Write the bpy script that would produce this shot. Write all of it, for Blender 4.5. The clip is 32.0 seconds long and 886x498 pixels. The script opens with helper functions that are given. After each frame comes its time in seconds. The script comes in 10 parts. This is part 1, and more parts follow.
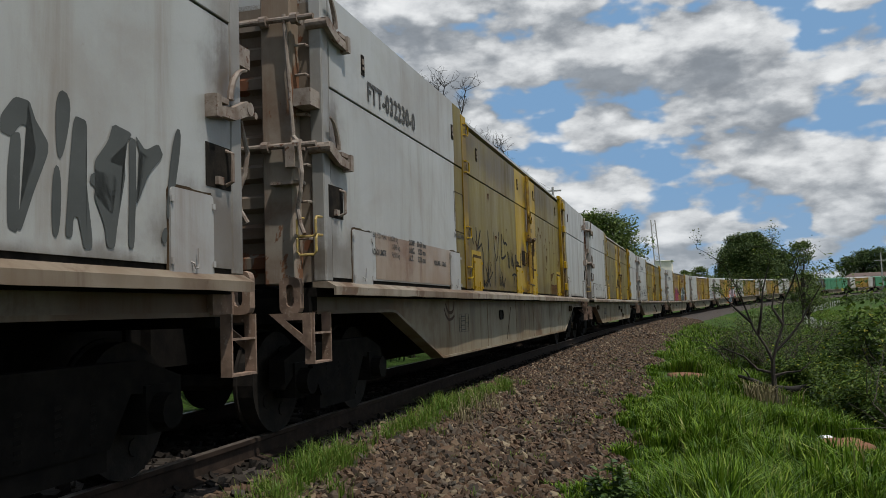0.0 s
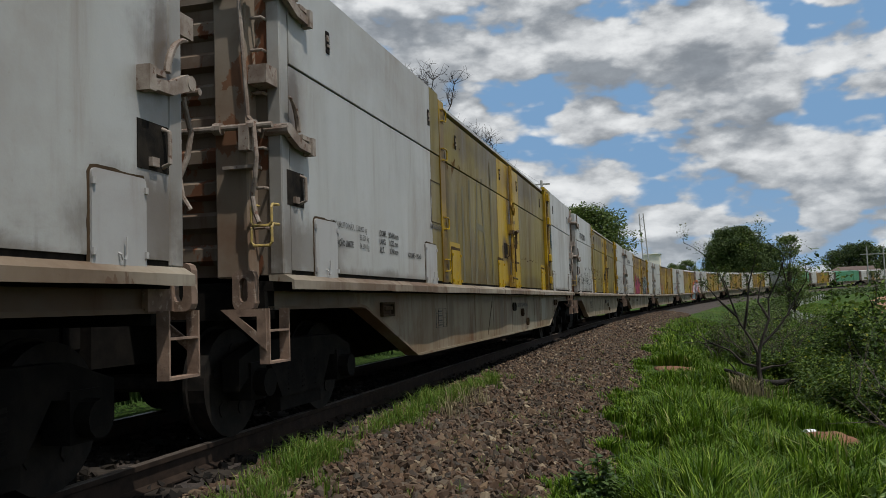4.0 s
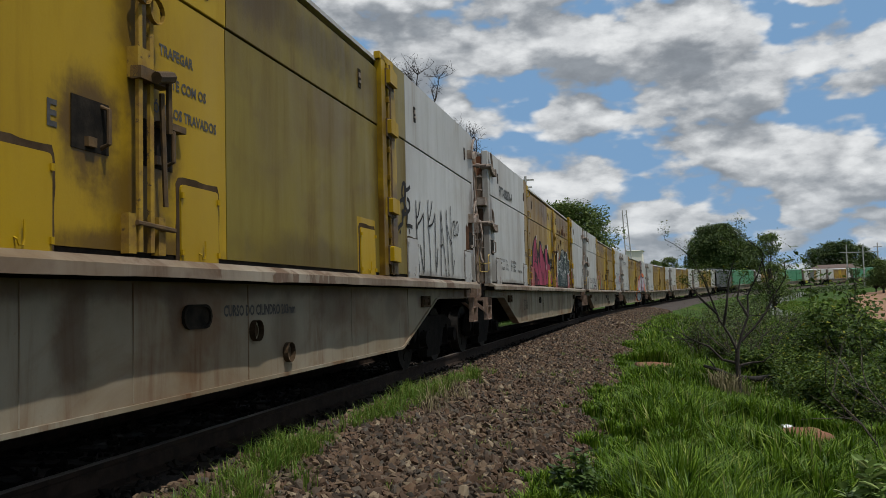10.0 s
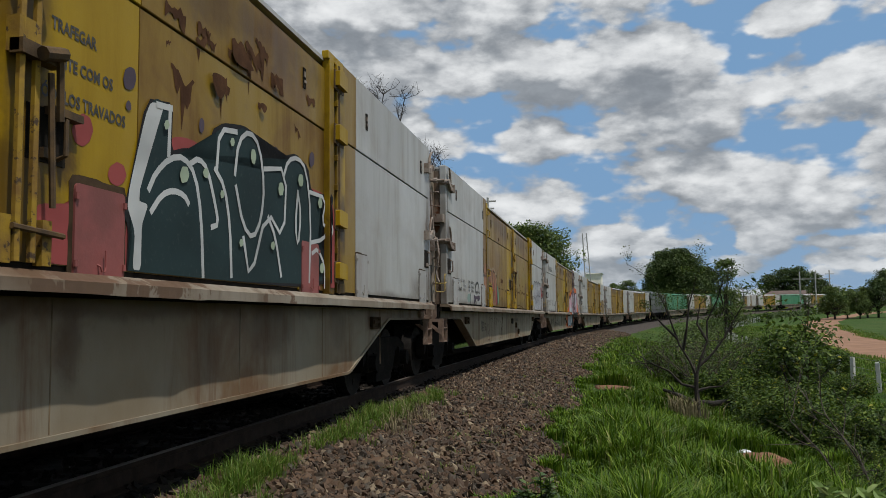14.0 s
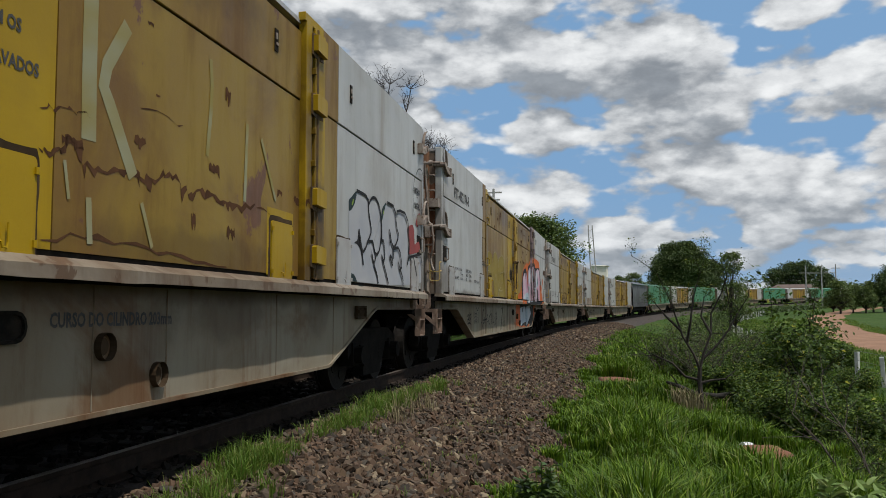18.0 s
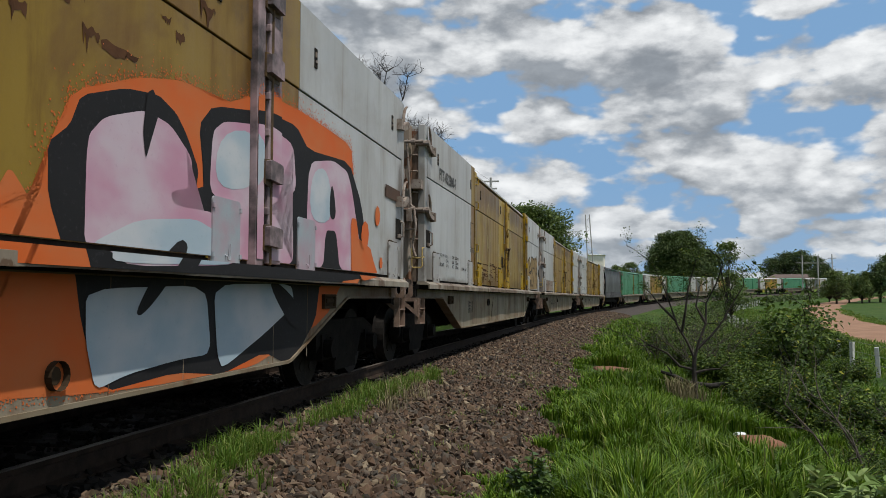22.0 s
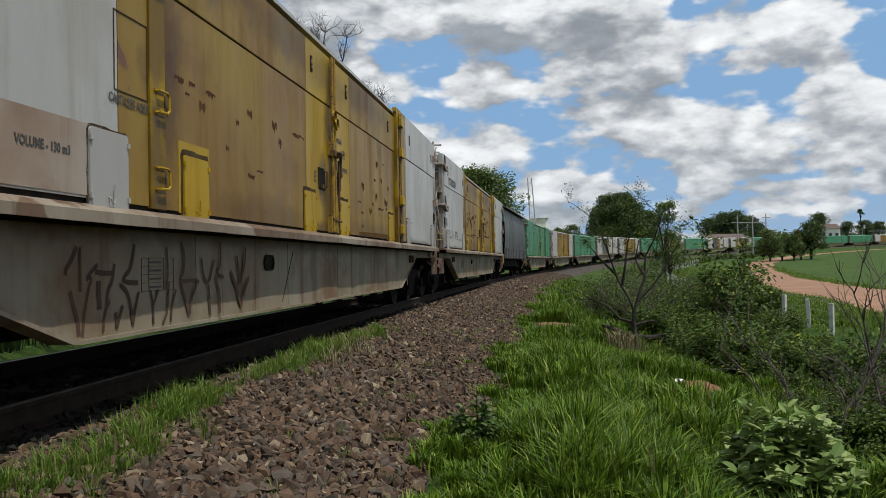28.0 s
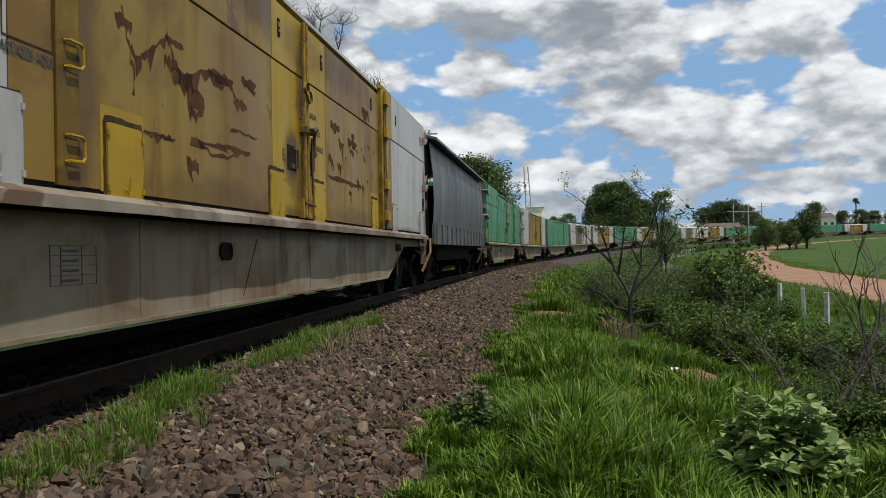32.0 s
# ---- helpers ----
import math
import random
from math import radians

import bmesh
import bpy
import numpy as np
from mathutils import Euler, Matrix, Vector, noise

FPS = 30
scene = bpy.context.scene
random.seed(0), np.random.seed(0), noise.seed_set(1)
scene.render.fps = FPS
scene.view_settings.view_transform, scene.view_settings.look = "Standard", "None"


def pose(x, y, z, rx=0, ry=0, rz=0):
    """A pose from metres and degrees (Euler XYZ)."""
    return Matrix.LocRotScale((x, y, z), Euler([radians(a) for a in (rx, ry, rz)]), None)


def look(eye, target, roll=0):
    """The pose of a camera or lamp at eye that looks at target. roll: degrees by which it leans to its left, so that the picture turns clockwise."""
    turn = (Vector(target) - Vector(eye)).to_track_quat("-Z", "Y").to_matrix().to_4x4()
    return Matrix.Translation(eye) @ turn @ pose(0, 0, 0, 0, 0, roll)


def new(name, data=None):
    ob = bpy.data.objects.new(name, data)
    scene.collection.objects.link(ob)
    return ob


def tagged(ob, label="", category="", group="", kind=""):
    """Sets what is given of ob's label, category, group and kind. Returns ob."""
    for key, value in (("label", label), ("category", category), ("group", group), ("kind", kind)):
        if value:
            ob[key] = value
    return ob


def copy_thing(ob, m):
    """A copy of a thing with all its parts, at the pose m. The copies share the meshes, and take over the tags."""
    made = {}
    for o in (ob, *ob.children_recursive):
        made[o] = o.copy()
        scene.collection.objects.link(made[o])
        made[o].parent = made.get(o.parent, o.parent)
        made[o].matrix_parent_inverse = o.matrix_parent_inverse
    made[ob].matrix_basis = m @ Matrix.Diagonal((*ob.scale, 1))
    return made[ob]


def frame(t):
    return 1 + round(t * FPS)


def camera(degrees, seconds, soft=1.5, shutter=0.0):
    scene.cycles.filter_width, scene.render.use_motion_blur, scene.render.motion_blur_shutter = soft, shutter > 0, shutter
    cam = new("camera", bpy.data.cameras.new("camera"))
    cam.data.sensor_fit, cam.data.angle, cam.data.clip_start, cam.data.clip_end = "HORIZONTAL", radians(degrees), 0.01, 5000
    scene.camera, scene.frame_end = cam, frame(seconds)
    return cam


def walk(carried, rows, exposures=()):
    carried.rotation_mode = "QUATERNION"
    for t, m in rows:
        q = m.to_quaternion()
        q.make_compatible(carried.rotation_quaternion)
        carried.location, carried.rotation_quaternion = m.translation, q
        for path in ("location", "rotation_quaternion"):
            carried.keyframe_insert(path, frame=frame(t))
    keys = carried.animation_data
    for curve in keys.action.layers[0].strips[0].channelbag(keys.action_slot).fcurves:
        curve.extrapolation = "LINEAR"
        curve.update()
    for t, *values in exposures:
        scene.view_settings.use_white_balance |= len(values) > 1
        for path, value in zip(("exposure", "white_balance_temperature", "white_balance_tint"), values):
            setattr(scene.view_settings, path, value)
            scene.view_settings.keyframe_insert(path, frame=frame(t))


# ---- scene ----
cam = camera(55.52, 32.0, 0.85)


def held(t, turn, tilt, lean, x, y, z):
    """A row of the hand-held camera: turn to the right, tilt up and lean in degrees."""
    return t, pose(x, y, z, 90 + tilt, 0, -turn) @ pose(0, 0, 0, 0, 0, lean)


PATH = [
    (0, -14.868, 4.320, -1.990, -0.028, 0.001, 0.964),
    (0.5, -14.809, 4.226, -2.143, -0.026, -0.008, 0.975),
    (1, -14.763, 4.157, -2.171, -0.023, -0.012, 0.974),
    (1.5, -14.655, 4.082, -2.134, -0.020, -0.012, 0.977),
    (2, -14.538, 4.023, -2.109, -0.020, -0.011, 0.981),
    (2.5, -14.471, 3.933, -1.962, -0.013, -0.003, 0.983),
    (3, -14.317, 3.888, -1.958, -0.010, 0.005, 0.981),
    (3.5, -14.236, 3.818, -1.948, -0.011, 0.006, 0.981),
    (5.5, -13.665, 3.827, -1.715, -0.001, 0.022, 0.982),
    (6, -13.582, 3.749, -1.640, 0.004, 0.023, 0.984),
    (6.5, -13.526, 3.690, -1.641, 0.003, 0.019, 0.981),
    (7, -13.474, 3.647, -1.591, 0.006, 0.023, 0.982),
    (7.5, -13.368, 3.647, -1.605, -0.005, 0.017, 0.983),
    (8, -13.292, 3.606, -1.623, -0.008, 0.008, 0.982),
    (8.5, -13.221, 3.614, -1.647, -0.009, -0.000, 0.980),
    (9, -13.167, 3.537, -1.648, 0.001, -0.012, 0.986),
    (9.5, -13.124, 3.486, -1.570, 0.006, -0.012, 0.978),
    (10, -13.027, 3.438, -1.498, 0.016, -0.016, 0.977),
    (10.5, -12.868, 3.422, -1.420, 0.022, -0.019, 0.983),
    (11, -12.613, 3.594, -1.387, 0.023, -0.022, 0.982),
    (11.5, -11.989, 4.184, -1.445, 0.028, -0.021, 0.978),
    (12, -11.425, 4.524, -1.534, 0.039, -0.021, 0.980),
    (12.5, -10.767, 4.662, -1.491, 0.040, -0.019, 0.976),
    (13, -10.465, 4.705, -1.334, 0.017, -0.022, 0.977),
    (13.5, -10.400, 4.738, -0.786, -0.028, -0.027, 0.996),
    (14, -10.335, 4.722, -0.603, -0.047, -0.027, 1.000),
    (14.5, -10.369, 4.641, -0.609, -0.075, -0.031, 1.003),
    (16.5, -10.337, 4.426, -0.482, -0.049, -0.038, 0.997),
    (17, -10.299, 4.309, -0.364, -0.037, -0.036, 0.997),
    (17.5, -10.251, 4.187, -0.338, -0.029, -0.039, 0.995),
    (18, -10.716, 4.101, -0.088, -0.028, -0.041, 0.990),
    (18.5, -10.820, 4.014, -0.063, -0.030, -0.042, 0.991),
    (19, -10.808, 3.961, -0.087, -0.022, -0.043, 0.997),
    (19.5, -10.757, 3.864, 0.016, -0.021, -0.031, 0.993),
    (20, -10.717, 3.797, -0.084, -0.004, -0.024, 1.000),
    (20.5, -10.662, 3.650, 0.061, 0.004, -0.009, 0.995),
    (21, -10.621, 3.555, 0.076, 0.005, 0.001, 0.996),
    (21.5, -10.578, 3.447, 0.114, 0.005, 0.008, 0.997),
    (22, -10.530, 3.335, 0.100, 0.006, 0.014, 0.995),
    (22.5, -10.496, 3.246, 0.133, 0.008, 0.022, 0.992),
    (23, -10.476, 3.190, 0.153, 0.025, 0.035, 0.987),
    (23.5, -10.369, 3.225, -0.146, 0.031, 0.032, 0.965),
    (24, -10.171, 3.214, -0.337, 0.034, 0.029, 0.942),
    (24.5, -9.550, 3.045, -0.507, 0.027, 0.024, 0.911),
    (25, -7.827, 2.247, -0.844, 0.025, 0.021, 0.878),
    (25.5, -7.024, 1.526, -1.070, 0.019, 0.020, 0.867),
    (27.5, -6.780, 1.058, -1.028, 0.017, 0.021, 0.862),
    (28, -6.730, 0.967, -1.022, 0.018, 0.023, 0.859),
    (28.5, -6.705, 0.861, -0.943, 0.019, 0.023, 0.859),
    (29, -6.639, 0.786, -0.990, 0.024, 0.026, 0.859),
    (29.5, -6.672, 0.667, -1.087, 0.030, 0.028, 0.860),
    (30, -6.675, 0.545, -0.996, 0.028, 0.030, 0.862),
    (30.5, -6.619, 0.425, -0.991, 0.022, 0.033, 0.861),
    (31, -6.574, 0.385, -1.038, 0.017, 0.033, 0.859),
    (31.5, -6.523, 0.259, -0.958, 0.010, 0.029, 0.861),
    (32, -6.477, 0.200, -0.983, 0.012, 0.027, 0.858),
]
walk(cam, [held(*row) for row in PATH], [(0, -0.36), (7, -0.42), (13, -0.42), (18, -0.3), (22, -0.24), (32, -0.14)])

# ---- world and sun ----
SUN = Vector((0.355, -0.2, 0.88)).normalized()
world = bpy.data.worlds.new("sky")
scene.world = world
world.use_nodes = True


class Nodes:
    """Short writing for a node tree."""

    def __init__(self, tree):
        self.tree = tree

    def add(self, kind, **inputs):
        n = self.tree.nodes.new(kind)
        for key, value in inputs.items():
            self.put(n, key.replace("_", " "), value)
        return n

    def put(self, n, key, value):
        socket = n.inputs[int(key)] if key.isdigit() else n.inputs[key]
        if isinstance(value, bpy.types.NodeSocket):
            self.tree.links.new(value, socket)
        else:
            socket.default_value = value

    def math(self, op, a, b=0.0, c=0.0, clamp=False):
        n = self.tree.nodes.new("ShaderNodeMath")
        n.operation, n.use_clamp = op, clamp
        for i, v in enumerate((a, b, c)):
            self.put(n, str(i), v)
        return n.outputs[0]

    def vec(self, op, a, b=(0, 0, 0)):
        n = self.tree.nodes.new("ShaderNodeVectorMath")
        n.operation = op
        self.put(n, "0", a)
        self.put(n, "1", b)
        return n.outputs[0]

    def mix(self, fac, a, b, blend="MIX"):
        n = self.tree.nodes.new("ShaderNodeMix")
        n.data_type, n.blend_type = "RGBA", blend
        self.put(n, "0", fac)
        self.put(n, "6", a if isinstance(a, bpy.types.NodeSocket) else (*a, 1))
        self.put(n, "7", b if isinstance(b, bpy.types.NodeSocket) else (*b, 1))
        return n.outputs[2]

    def noise(self, at, scale, detail=4.0, rough=0.55, warp=0.0):
        n = self.add("ShaderNodeTexNoise", Vector=at, Scale=scale, Detail=detail, Roughness=rough, Distortion=warp)
        return n.outputs[0]

    def step(self, v, lo, hi, a=0.0, b=1.0):
        n = self.add("ShaderNodeMapRange", Value=v)
        n.interpolation_type = "SMOOTHSTEP"
        for i, x in enumerate((lo, hi, a, b)):
            n.inputs[i + 1].default_value = x
        return n.outputs[0]

    def stretch(self, at, x, y, z):
        return self.vec("MULTIPLY", at, (x, y, z))


def build_sky():
    n = Nodes(world.node_tree)
    n.tree.nodes.clear()
    sky = n.add("ShaderNodeTexSky")
    sky.sky_type, sky.sun_disc = "NISHITA", False
    sky.sun_elevation, sky.sun_rotation = math.asin(SUN.z), math.atan2(SUN.x, SUN.y)
    sky.air_density, sky.dust_density = 1.0, 1.6
    at = n.add("ShaderNodeTexCoord").outputs["Generated"]
    parts = n.add("ShaderNodeSeparateXYZ", Vector=at)
    up = parts.outputs[2]
    around = n.math("SQRT", n.math("ADD", n.math("MULTIPLY", parts.outputs[0], parts.outputs[0]), n.math("MULTIPLY", parts.outputs[1], parts.outputs[1])))
    around = n.math("MAXIMUM", around, 0.05)
    # heaped clouds stand in rows: broad overhead, small and close towards the horizon
    ring = n.add("ShaderNodeCombineXYZ", X=n.math("DIVIDE", parts.outputs[0], around), Y=n.math("DIVIDE", parts.outputs[1], around), Z=n.math("MULTIPLY", up, 2.1)).outputs[0]
    ring = n.vec("ADD", ring, SKY_SHIFT)
    near = n.step(up, 0.03, 0.2)
    curl = n.vec("SUBTRACT", n.add("ShaderNodeTexNoise", Vector=ring, Scale=14.0, Detail=4.0).outputs["Color"], (0.5, 0.5, 0.5))

    def heads(scale, higher):
        """Rounded heads of cloud side by side, creased between them."""
        p = n.vec("ADD", n.vec("ADD", ring, (0.0, 0.0, 2.1 * higher)), n.stretch(curl, 0.06, 0.06, 0.06))
        v = n.add("ShaderNodeTexVoronoi", Vector=p, Scale=scale)
        v.feature = "SMOOTH_F1"
        n.put(v, "Smoothness", 0.3)
        return n.math("SUBTRACT", 0.5, v.outputs["Distance"])

    def cloud(higher):
        """Thickness of cloud, seen straight on or a little higher up."""
        p = n.vec("ADD", ring, (0.0, 0.0, 2.1 * higher))
        high = n.math("ADD", n.math("MULTIPLY", n.noise(p, 7.5, 4.0, 0.5), 0.75), n.math("MULTIPLY", heads(9.0, higher), 0.32))
        low = n.math("ADD", n.math("MULTIPLY", n.noise(p, 14.0, 4.0, 0.5), 0.75), n.math("MULTIPLY", heads(19.0, higher), 0.32))
        return n.math("ADD", n.math("MULTIPLY", high, near), n.math("MULTIPLY", low, n.math("SUBTRACT", 1.0, near)))

    puff = heads(30.0, 0.0)
    fluff = n.math("SUBTRACT", n.noise(ring, 30.0, 5.0, 0.6), 0.5)
    here = n.math("ADD", cloud(0.0), n.math("ADD", n.math("MULTIPLY", puff, 0.06), n.math("MULTIPLY", fluff, 0.06)))
    cover = n.step(here, 0.30, 0.375)
    over = cloud(0.035)
    dim = n.math("ADD", n.math("SUBTRACT", over, n.math("MULTIPLY", here, 0.35)), n.math("ADD", n.math("MULTIPLY", fluff, -0.3), n.math("MULTIPLY", puff, -0.16)))
    shade = n.step(dim, 0.07, 0.42)
    tone = n.mix(shade, (9.9, 10.1, 10.3), (3.5, 3.85, 4.3))
    tone = n.mix(1.0, tone, n.mix(n.step(n.noise(ring, 17.0, 6.0, 0.62), 0.3, 0.7), (0.84, 0.85, 0.86), (1.14, 1.14, 1.13)), "MULTIPLY")
    haze = n.step(up, -0.03, 0.15, 0.95, 0.0)
    tone = n.mix(n.math("MULTIPLY", haze, 0.45), tone, (4.9, 5.7, 6.6))
    blue = n.mix(0.85, sky.outputs[0], (2.6, 4.8, 7.9))
    blue = n.mix(n.math("MULTIPLY", haze, 0.6), blue, (4.3, 5.6, 7.2))
    colour = n.mix(cover, blue, tone)
    back = n.add("ShaderNodeBackground", Color=colour, Strength=0.099)
    n.tree.links.new(back.outputs[0], n.add("ShaderNodeOutputWorld").inputs[0])


SKY_SHIFT = (3.1, 1.7, 0.4)
build_sky()
sun = new("sun", bpy.data.lights.new("sun", "SUN"))
sun.data.energy, sun.data.angle, sun.data.color = 4.4, radians(0.7), (1.0, 0.97, 0.91)
sun.matrix_world = look((0, 0, 60), Vector((0, 0, 60)) - SUN)

# ---- the line of the track ----
# curvature per metre at stretches along it; s = 0 beside the camera, growing towards the far bend
KNOTS = (-60, 0, 25, 50, 80, 120)
BEND = (0.00029, 0.00095, 0.00105, 0.00165, 0.00231, 0.00227)
ARC = np.arange(-300, 700.0, 1.0)
_k = np.interp(ARC, KNOTS, BEND)
HEAD = np.concatenate([[0], np.cumsum((_k[1:] + _k[:-1]) / 2)])
HEAD -= np.interp(0, ARC, HEAD)
LINE_X = np.concatenate([[0], np.cumsum((np.sin(HEAD[1:]) + np.sin(HEAD[:-1])) / 2)])
LINE_Y = np.concatenate([[0], np.cumsum((np.cos(HEAD[1:]) + np.cos(HEAD[:-1])) / 2)])
LINE_X -= np.interp(0, ARC, LINE_X) + 4.223
LINE_Y -= np.interp(0, ARC, LINE_Y)


def rise(s):
    """Height of the rail along the track: level near by, climbing in the bend."""
    u = np.maximum(np.asarray(s, float) - 70, 0)
    return 0.0195 * u * u / (u + 60)


def along(s, d=0.0, z=0.0):
    """World points at s along the track, d to its right, z over the rail."""
    s, d, z = np.broadcast_arrays(np.asarray(s, float), d, z)
    h = np.interp(s, ARC, HEAD)
    return np.stack([np.interp(s, ARC, LINE_X) + np.cos(h) * d, np.interp(s, ARC, LINE_Y) - np.sin(h) * d, rise(s) + z], -1)


def track_place(x, y):
    """s and d of world points."""
    x, y = np.asarray(x, float), np.asarray(y, float)
    s = np.clip(y, -290, 690)
    for _ in range(8):
        h = np.interp(s, ARC, HEAD)
        s = np.clip(s + (x - np.interp(s, ARC, LINE_X)) * np.sin(h) + (y - np.interp(s, ARC, LINE_Y)) * np.cos(h), -290, 690)
    h = np.interp(s, ARC, HEAD)
    d = (x - np.interp(s, ARC, LINE_X)) * np.cos(h) - (y - np.interp(s, ARC, LINE_Y)) * np.sin(h)
    return s, d


# left of the track an unseen bank is added to block low sky light
PROFILE_D = (-60, -20, -9, -4.0, -2.6, -1.5, 1.5, 2.2, 3.4, 4.4, 6.0, 8.0, 12.0, 16.0, 30.0, 90.0)
PROFILE_Z = (1.6, 1.7, 0.9, -0.45, -0.3, -0.19, -0.19, -0.27, -0.5, -0.62, -0.86, -1.08, -1.2, -1.2, -1.1, -0.6)


def ground_height(x, y):
    s, d = track_place(x, y)
    x, y = np.asarray(x, float), np.asarray(y, float)
    bump = 0.05 * np.sin(x * 1.7 + 0.6 * y) * np.sin(y * 1.1 - 0.4 * x) * np.clip((np.abs(d) - 3.2) / 1.5, 0, 1)
    return rise(s) + np.interp(d, PROFILE_D, PROFILE_Z) + bump

# ---- materials ----
def material(name, rough=0.7, metal=0.0):
    m = bpy.data.materials.new(name)
    m.use_nodes = True
    n = Nodes(m.node_tree)
    shader = m.node_tree.nodes["Principled BSDF"]
    shader.inputs["Roughness"].default_value, shader.inputs["Metallic"].default_value = rough, metal
    at = n.add("ShaderNodeTexCoord").outputs["Object"]
    one = n.add("ShaderNodeObjectInfo").outputs["Random"]
    shifted = n.vec("ADD", at, n.add("ShaderNodeCombineXYZ", X=n.math("MULTIPLY", one, 37.0), Y=n.math("MULTIPLY", one, 11.0), Z=n.math("MULTIPLY", one, 23.0)).outputs[0])
    return m, n, shader, at, shifted, one


def bump(n, shader, height, strength=0.3, distance=0.01):
    b = n.add("ShaderNodeBump", Strength=strength, Distance=distance, Height=height)
    n.tree.links.new(b.outputs[0], shader.inputs["Normal"])


def paint(name, colour, worn, streak, peel=0.0, peel_colour=(0.13, 0.07, 0.035), grime=0.5, rough=0.42, stains_shade=(), gloss=0.5):
    """Weathered wagon paint: fading, rain streaks, peeled patches, and marks of stain and painted shade at places (x,
    z, width, height, strength) of the wagon.
    """
    m, n, shader, at, sh, one = material(name, rough)
    shader.inputs["Specular IOR Level"].default_value = gloss
    low = n.noise(n.stretch(sh, 0.55, 0.55, 0.4), 1.0, 5.0, 0.6)
    c = n.mix(n.step(low, 0.35, 0.66), colour, worn)
    soil = n.noise(n.stretch(sh, 0.5, 0.5, 0.7), 1.3, 6.0, 0.62, 0.5)
    c = n.mix(n.math("MULTIPLY", n.step(soil, 0.46, 0.68), 0.9 * grime), c, tuple(0.45 * a + 0.6 * b for a, b in zip(worn, streak)))
    runs = n.noise(n.stretch(sh, 2.6, 2.6, 0.28), 1.0, 7.0, 0.68, 0.4)
    c = n.mix(n.math("MULTIPLY", n.step(runs, 0.50, 0.80), grime), c, streak)
    blot = n.noise(sh, 2.2, 6.0, 0.65, 0.3)
    c = n.mix(n.math("MULTIPLY", n.step(blot, 0.55, 0.8), 0.45 * grime), c, streak)
    fine = n.noise(sh, 34.0, 4.0, 0.7)
    c = n.mix(n.math("MULTIPLY", n.step(fine, 0.62, 0.8), 0.3), c, streak)
    if peel > 0:
        patch = n.math("ADD", n.math("MULTIPLY", n.noise(n.stretch(sh, 1.0, 1.0, 0.8), 1.3, 6.0, 0.62, 0.6), 0.75), n.math("MULTIPLY", n.noise(n.stretch(sh, 5.0, 5.0, 1.6), 1.0, 5.0, 0.6), 0.25))
        off = n.step(patch, 0.63 - peel, 0.645 - peel)
        bare = n.mix(n.noise(sh, 9.0, 4.0), peel_colour, tuple(1.7 * v for v in peel_colour))
        c = n.mix(off, c, bare)
    if stains_shade:
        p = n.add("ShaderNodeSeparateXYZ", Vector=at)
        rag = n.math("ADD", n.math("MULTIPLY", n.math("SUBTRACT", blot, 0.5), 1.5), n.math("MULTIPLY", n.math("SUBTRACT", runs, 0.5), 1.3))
        for x, z, w, h, much in stains_shade:
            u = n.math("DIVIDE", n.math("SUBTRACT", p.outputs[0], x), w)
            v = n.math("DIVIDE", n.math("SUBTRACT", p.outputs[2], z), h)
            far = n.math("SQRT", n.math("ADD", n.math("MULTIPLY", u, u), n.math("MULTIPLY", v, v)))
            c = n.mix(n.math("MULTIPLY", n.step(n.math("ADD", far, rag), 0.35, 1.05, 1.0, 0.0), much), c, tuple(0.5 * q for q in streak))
    grains = n.mix(n.noise(sh, 160.0, 2.0), (0.93, 0.93, 0.93), (1.05, 1.05, 1.05))
    c = n.mix(1.0, c, grains, "MULTIPLY")
    n.tree.links.new(c, shader.inputs["Base Color"])
    n.tree.links.new(n.step(runs, 0.3, 0.8, rough - 0.08, rough + 0.2), shader.inputs["Roughness"])
    bump(n, shader, n.math("ADD", n.noise(n.stretch(sh, 0.9, 0.9, 0.7), 1.0, 2.0), n.math("MULTIPLY", fine, 0.05)), 0.3, 0.05)
    return m


def simple(name, a, b, scale=6.0, rough=0.75, metal=0.0, relief=0.25, spot=None, gloss=0.4):
    m, n, shader, at, sh, one = material(name, rough, metal)
    shader.inputs["Specular IOR Level"].default_value = gloss
    c = n.mix(n.step(n.noise(sh, scale, 5.0, 0.6), 0.32, 0.7), a, b)
    if spot:
        c = n.mix(n.step(n.noise(sh, scale * 2.7, 6.0, 0.65), 0.56, 0.66), c, spot)
    n.tree.links.new(c, shader.inputs["Base Color"])
    bump(n, shader, n.noise(sh, scale * 6, 4.0, 0.7), relief, 0.01)
    return m


def island(name, colours, rough=0.85, gloss=0.35, translucent=0.0):
    """Loose pieces in one mesh, each with its own tone."""
    m, n, shader, at, sh, one = material(name, rough)
    r = n.add("ShaderNodeNewGeometry").outputs["Random Per Island"]
    ramp = n.add("ShaderNodeValToRGB", Fac=r)
    e = ramp.color_ramp.elements
    for i, (p, c) in enumerate(colours):
        el = e[i] if i < 2 else e.new(p)
        el.position, el.color = p, (*c, 1)
    c = ramp.outputs[0]
    c = n.mix(n.noise(at, 22.0, 4.0), c, n.mix(1.0, c, (0.62, 0.62, 0.6), "MULTIPLY"))
    n.tree.links.new(c, shader.inputs["Base Color"])
    shader.inputs["Specular IOR Level"].default_value = gloss
    if translucent:
        t = n.add("ShaderNodeBsdfTranslucent", Color=c)
        mx = n.add("ShaderNodeMixShader", Fac=translucent)
        n.tree.links.new(shader.outputs[0], mx.inputs[1])
        n.tree.links.new(t.outputs[0], mx.inputs[2])
        n.tree.links.new(mx.outputs[0], m.node_tree.nodes["Material Output"].inputs[0])
    return m


